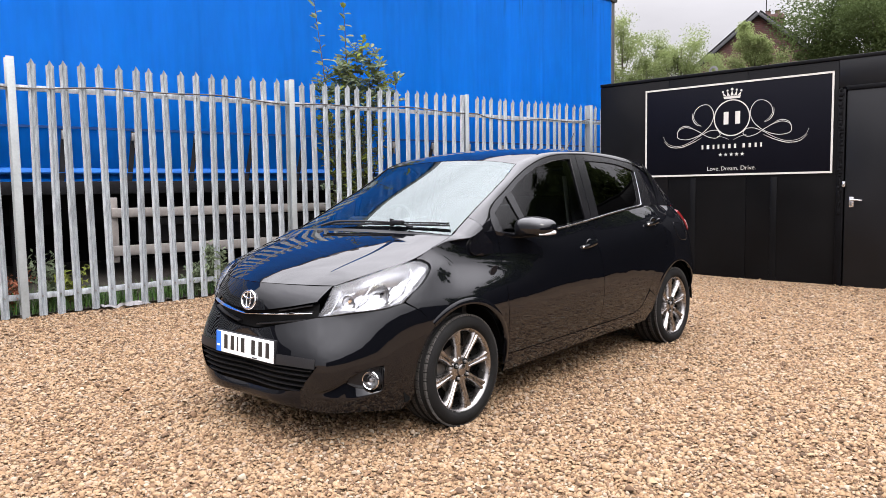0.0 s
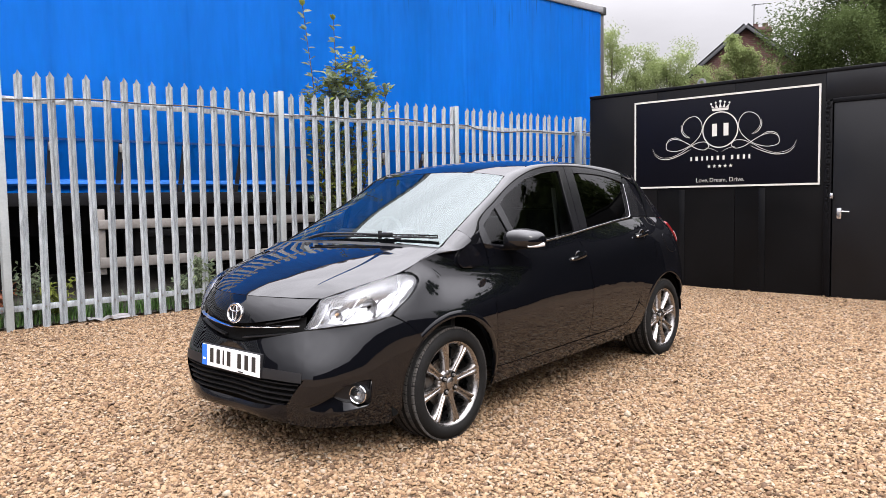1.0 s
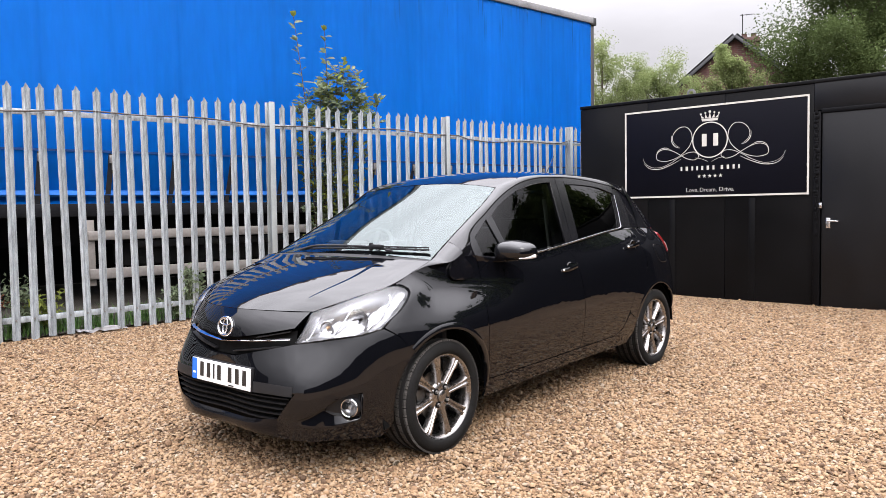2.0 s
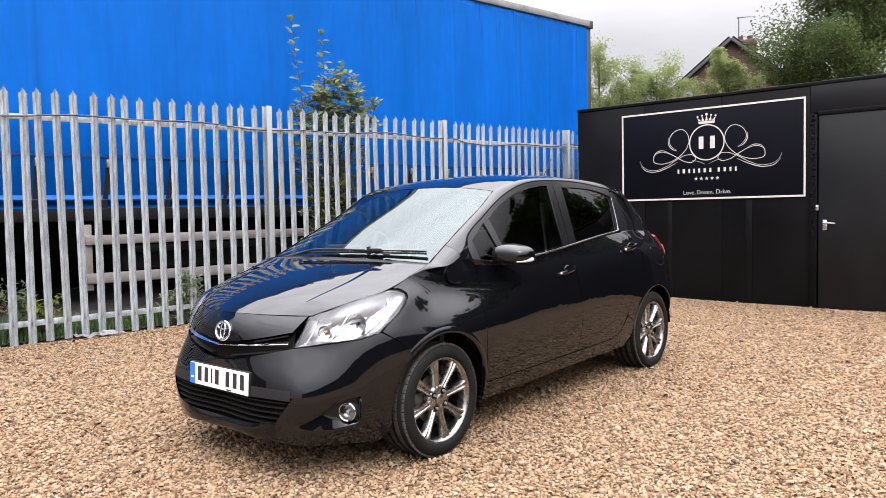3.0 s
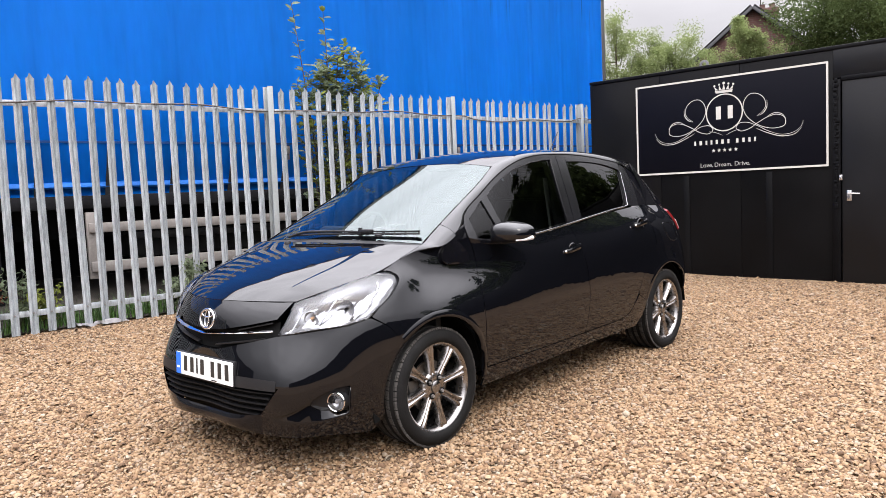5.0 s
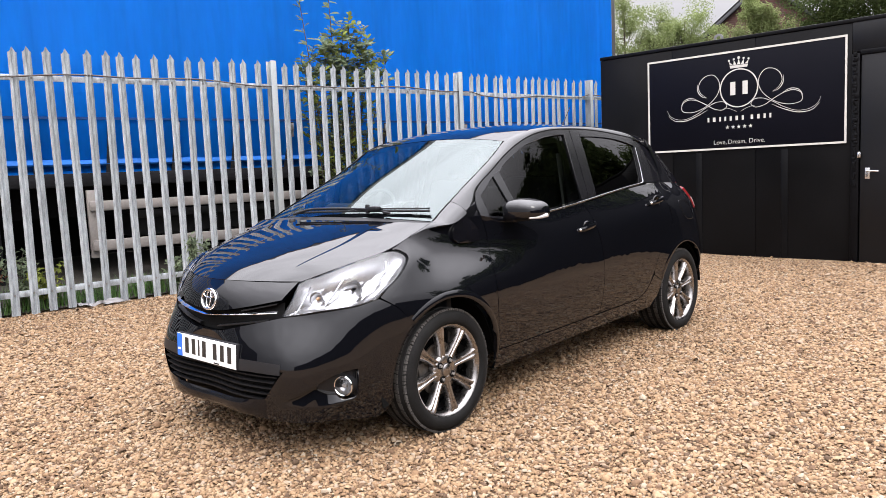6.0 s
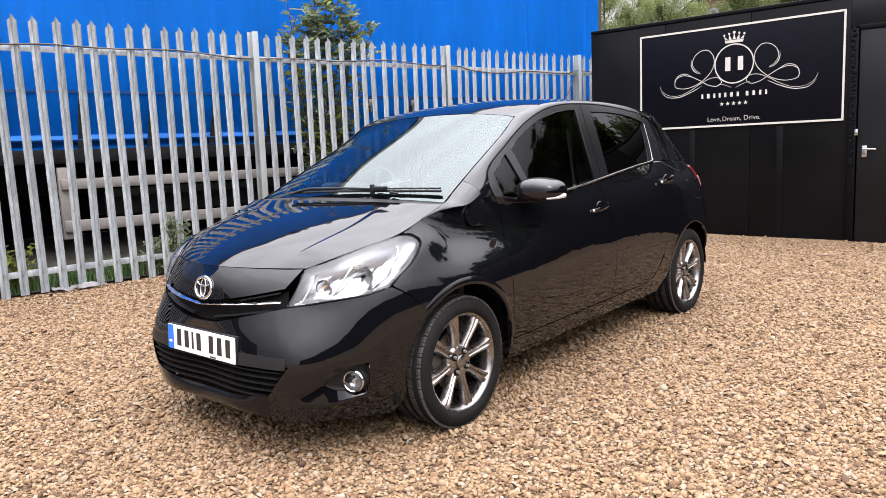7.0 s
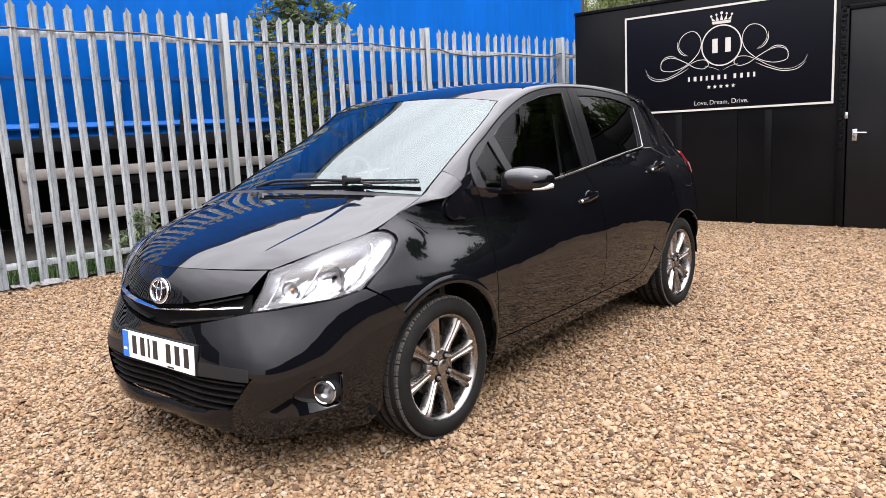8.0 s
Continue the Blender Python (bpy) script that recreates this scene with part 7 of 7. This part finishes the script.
# ---- ground, soil strip and grass behind the fence ----


def sheet(name, xs_, ys_, lift, material, label, category):
    bm = bmesh.new()
    vs = [[bm.verts.new((x, y(x) if callable(y) else y, ground_z(x, y(x) if callable(y) else y) + lift)) for y in ys_] for x in xs_]
    for a, b in zip(vs, vs[1:]):
        for j in range(len(ys_) - 1):
            bm.faces.new((a[j], b[j], b[j + 1], a[j + 1]))
    return thing(name, bm, material, label, category, kind="structure")


def gravel_material(name):
    m = bpy.data.materials.new(name)
    m.use_nodes = True
    n, l = m.node_tree.nodes, m.node_tree.links
    p = n["Principled BSDF"]
    p.inputs["Roughness"].default_value = 0.9
    p.inputs["Specular IOR Level"].default_value = 0.12
    co = n.new("ShaderNodeTexCoord")
    v = n.new("ShaderNodeTexVoronoi")
    v.inputs["Scale"].default_value = 54
    ramp = n.new("ShaderNodeValToRGB")
    stone_ramp(ramp)
    sep = n.new("ShaderNodeSeparateColor")
    l.new(co.outputs["Object"], v.inputs["Vector"])
    l.new(v.outputs["Color"], sep.inputs["Color"])
    l.new(sep.outputs["Red"], ramp.inputs["Fac"])
    # shade in the gaps between stones, painted dark along the cell edges
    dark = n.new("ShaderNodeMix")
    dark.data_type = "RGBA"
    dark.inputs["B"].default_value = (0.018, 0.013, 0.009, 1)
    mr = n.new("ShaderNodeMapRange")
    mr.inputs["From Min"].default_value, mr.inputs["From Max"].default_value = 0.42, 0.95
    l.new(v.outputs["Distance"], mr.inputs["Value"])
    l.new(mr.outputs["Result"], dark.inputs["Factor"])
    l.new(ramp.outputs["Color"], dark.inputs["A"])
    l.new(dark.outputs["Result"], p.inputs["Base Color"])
    b = n.new("ShaderNodeBump")
    b.invert = True
    b.inputs["Strength"].default_value, b.inputs["Distance"].default_value = 1.0, 0.012
    l.new(v.outputs["Distance"], b.inputs["Height"])
    l.new(b.outputs["Normal"], p.inputs["Normal"])
    return m


def stone_ramp(ramp):
    """Sandy flint: mostly straw and buff, some brown, grey and white stones."""
    e = ramp.color_ramp
    e.interpolation = "LINEAR"
    stops = ((0.00, (0.066, 0.041, 0.026)), (0.12, (0.116, 0.070, 0.043)), (0.28, (0.171, 0.104, 0.061)), (0.45, (0.212, 0.135, 0.078)), (0.65, (0.246, 0.164, 0.101)), (0.82, (0.265, 0.187, 0.121)), (0.93, (0.220, 0.161, 0.121)), (1.00, (0.288, 0.242, 0.187)))
    e.elements[0].position, e.elements[0].color = stops[0][0], (*stops[0][1], 1)
    e.elements[1].position, e.elements[1].color = stops[-1][0], (*stops[-1][1], 1)
    for pos, c in stops[1:-1]:
        el = e.elements.new(pos)
        el.color = (*c, 1)
    for el in e.elements:
        el.color = (el.color[0] * 0.95, el.color[1] * 0.95, el.color[2] * 0.90, 1)


def stone_material():
    m = bpy.data.materials.new("gravel_stone")
    m.use_nodes = True
    n, l = m.node_tree.nodes, m.node_tree.links
    p = n["Principled BSDF"]
    p.inputs["Roughness"].default_value = 0.8
    p.inputs["Specular IOR Level"].default_value = 0.2
    g = n.new("ShaderNodeNewGeometry")
    ramp = n.new("ShaderNodeValToRGB")
    stone_ramp(ramp)
    l.new(g.outputs["Random Per Island"], ramp.inputs["Fac"])
    co = n.new("ShaderNodeTexCoord")
    t = n.new("ShaderNodeTexNoise")
    t.inputs["Scale"].default_value, t.inputs["Detail"].default_value = 120, 4
    l.new(co.outputs["Object"], t.inputs["Vector"])
    hs = n.new("ShaderNodeHueSaturation")
    mr = n.new("ShaderNodeMapRange")
    mr.inputs["To Min"].default_value, mr.inputs["To Max"].default_value = 0.62, 1.34
    l.new(t.outputs["Fac"], mr.inputs["Value"])
    l.new(mr.outputs["Result"], hs.inputs["Value"])
    l.new(ramp.outputs["Color"], hs.inputs["Color"])
    l.new(hs.outputs["Color"], p.inputs["Base Color"])
    return m


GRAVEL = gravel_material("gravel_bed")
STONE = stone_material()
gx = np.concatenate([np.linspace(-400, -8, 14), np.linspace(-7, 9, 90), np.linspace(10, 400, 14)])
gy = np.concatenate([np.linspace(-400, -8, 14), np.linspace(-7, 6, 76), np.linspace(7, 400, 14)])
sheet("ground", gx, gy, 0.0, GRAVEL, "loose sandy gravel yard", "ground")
fy = [lambda x, k=k: fence_y(x) + 0.02 + k for k in (0, 0.3, 0.8, 1.6, 3, 5, 9, 20)]
sheet("soil", np.linspace(-30, 30, 70), fy, 0.02, EARTH, "bare soil behind the fence, darkened to stand for shade", "soil")

rng = random.Random(41)
bm = bmesh.new()
for _ in range(5200):
    x = rng.uniform(-2.5, 5.5)
    off = abs(rng.gauss(0, 0.22)) + 0.03
    y = fence_y(x) + off
    z = ground_z(x, y) + 0.015
    h = rng.uniform(0.05, 0.20) * (1.15 if -1.0 < x < 1.6 else 0.8)
    a = rng.uniform(0, 6.28)
    lean = Vector((math.cos(a), math.sin(a), 0)) * h * rng.uniform(0.1, 0.6)
    sd = Vector((-math.sin(a), math.cos(a), 0)) * 0.004
    b = Vector((x, y, z))
    q = [bm.verts.new(b - sd), bm.verts.new(b + sd), bm.verts.new(b + lean * 0.4 + Vector((0, 0, h * 0.6)) + sd * 0.7), bm.verts.new(b + lean * 0.4 + Vector((0, 0, h * 0.6)) - sd * 0.7), bm.verts.new(b + lean + Vector((0, 0, h)))]
    bm.faces.new((q[0], q[1], q[2], q[3]))
    bm.faces.new((q[3], q[2], q[4]))
thing("grass", bm, GRASS, "rough green grass behind the fence", "grass", kind="stuff", smooth=False, fix=False)

# ---- added out of view for the car to reflect: board fence and trees ----
bm = bmesh.new()
for k in range(60):
    box(bm, (0.49, 0.03, 2.3), (-15 + 0.5 * k, -9.5 + 0.01 * (k % 2), 1.15))
thing("reflected_fence", bm, STEEL_DARK, "unseen dark panel fence added for the car to reflect", "fence", kind="structure")
# trees inferred from the window reflections; spots and heights tuned to darken these
for k, (x, y, h) in enumerate(((19, -8, 9.5), (25, -7, 9.0), (22, -12, 15), (16.5, -12.5, 11.5), (12.5, -14.5, 7.5))):
    tree("tall_tree", "unseen tall dark green tree placed for the car to reflect", (x, y, 0), h, 3.4, 0.25, 18000, 0.34, TREE_LEAF, 50 + k, 0.08)
# added dark wall that keeps light from behind and beneath the trailer
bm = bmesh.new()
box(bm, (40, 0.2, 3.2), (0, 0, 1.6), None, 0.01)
thing("light_block_wall", bm, STEEL_DARK, "added dark wall that blocks light behind the trailer", "wall", kind="structure", at=pose(2, 7.45, 0, 0, 0, -8.8))

# ---- gravel stones ----


def stones(n_try, keep, size, seed):
    r = np.random.RandomState(seed)
    x, y = r.uniform(-4.5, 6.2, n_try), r.uniform(-3.2, 4.4, n_try)
    d = np.hypot(x + 2.7, y + 3.1)
    near = np.clip((9.5 - d) / 6.0, 0.12, 1.0)
    along = (x + 2.7) * 0.735 + (y + 3.1) * 0.678
    ok = (r.rand(n_try) < near * keep) & (y < FENCE_A + FENCE_B * x - 0.03) & (x < 6.1) & (along > 1.4) & (np.abs((x + 2.7) * 0.678 - (y + 3.1) * 0.735) < along * 0.72 + 0.6)
    x, y = x[ok], y[ok]
    n = len(x)
    z = np.array([ground_z(a, b) for a, b in zip(x, y)])
    t = (1 + 5**0.5) / 2
    ico = np.array([(-1, t, 0), (1, t, 0), (-1, -t, 0), (1, -t, 0), (0, -1, t), (0, 1, t), (0, -1, -t), (0, 1, -t), (t, 0, -1), (t, 0, 1), (-t, 0, -1), (-t, 0, 1)]) / math.hypot(1, t)
    tri = np.array([(0, 11, 5), (0, 5, 1), (0, 1, 7), (0, 7, 10), (0, 10, 11), (1, 5, 9), (5, 11, 4), (11, 10, 2), (10, 7, 6), (7, 1, 8), (3, 9, 4), (3, 4, 2), (3, 2, 6), (3, 6, 8), (3, 8, 9), (4, 9, 5), (2, 4, 11), (6, 2, 10), (8, 6, 7), (9, 8, 1)])
    tri = tri[~np.isin(tri, (6, 7)).any(1)]  # the undersides lie in the bed
    s = size * r.lognormal(0, 0.28, n)
    sc = np.stack([s * r.uniform(0.8, 1.25, n), s * r.uniform(0.6, 1.0, n), s * r.uniform(0.5, 0.8, n)], 1) * 0.5
    p = ico[None] * (1 + 0.22 * r.randn(n, 12, 1).clip(-1.5, 1.5)) * sc[:, None]
    ax, az = r.randn(n) * 0.42, r.uniform(0, 2 * math.pi, n)
    c, sn = np.cos(ax)[:, None], np.sin(ax)[:, None]
    p = np.stack([p[..., 0], p[..., 1] * c - p[..., 2] * sn, p[..., 1] * sn + p[..., 2] * c], 2)
    c, sn = np.cos(az)[:, None], np.sin(az)[:, None]
    p = np.stack([p[..., 0] * c - p[..., 1] * sn, p[..., 0] * sn + p[..., 1] * c, p[..., 2]], 2)
    p += np.stack([x, y, z + sc[:, 2] * r.uniform(-0.2, 1.25, n)], 1)[:, None]
    f = (tri[None] + 12 * np.arange(n)[:, None, None]).reshape(-1, 3)
    me = bpy.data.meshes.new("gravel")
    me.vertices.add(12 * n)
    me.vertices.foreach_set("co", p.ravel())
    me.loops.add(f.size)
    me.loops.foreach_set("vertex_index", f.ravel())
    me.polygons.add(len(f))
    me.polygons.foreach_set("loop_start", np.arange(0, f.size, 3))
    me.polygons.foreach_set("use_smooth", np.ones(len(f), bool))
    me.update(calc_edges=True)
    me.materials.append(STONE)
    return me


gravel_me = stones(420000, 1.0, 0.0184, 5)
tagged(new("gravel", gravel_me), "sandy buff pea gravel with brown and grey stones", "gravel", kind="stuff")
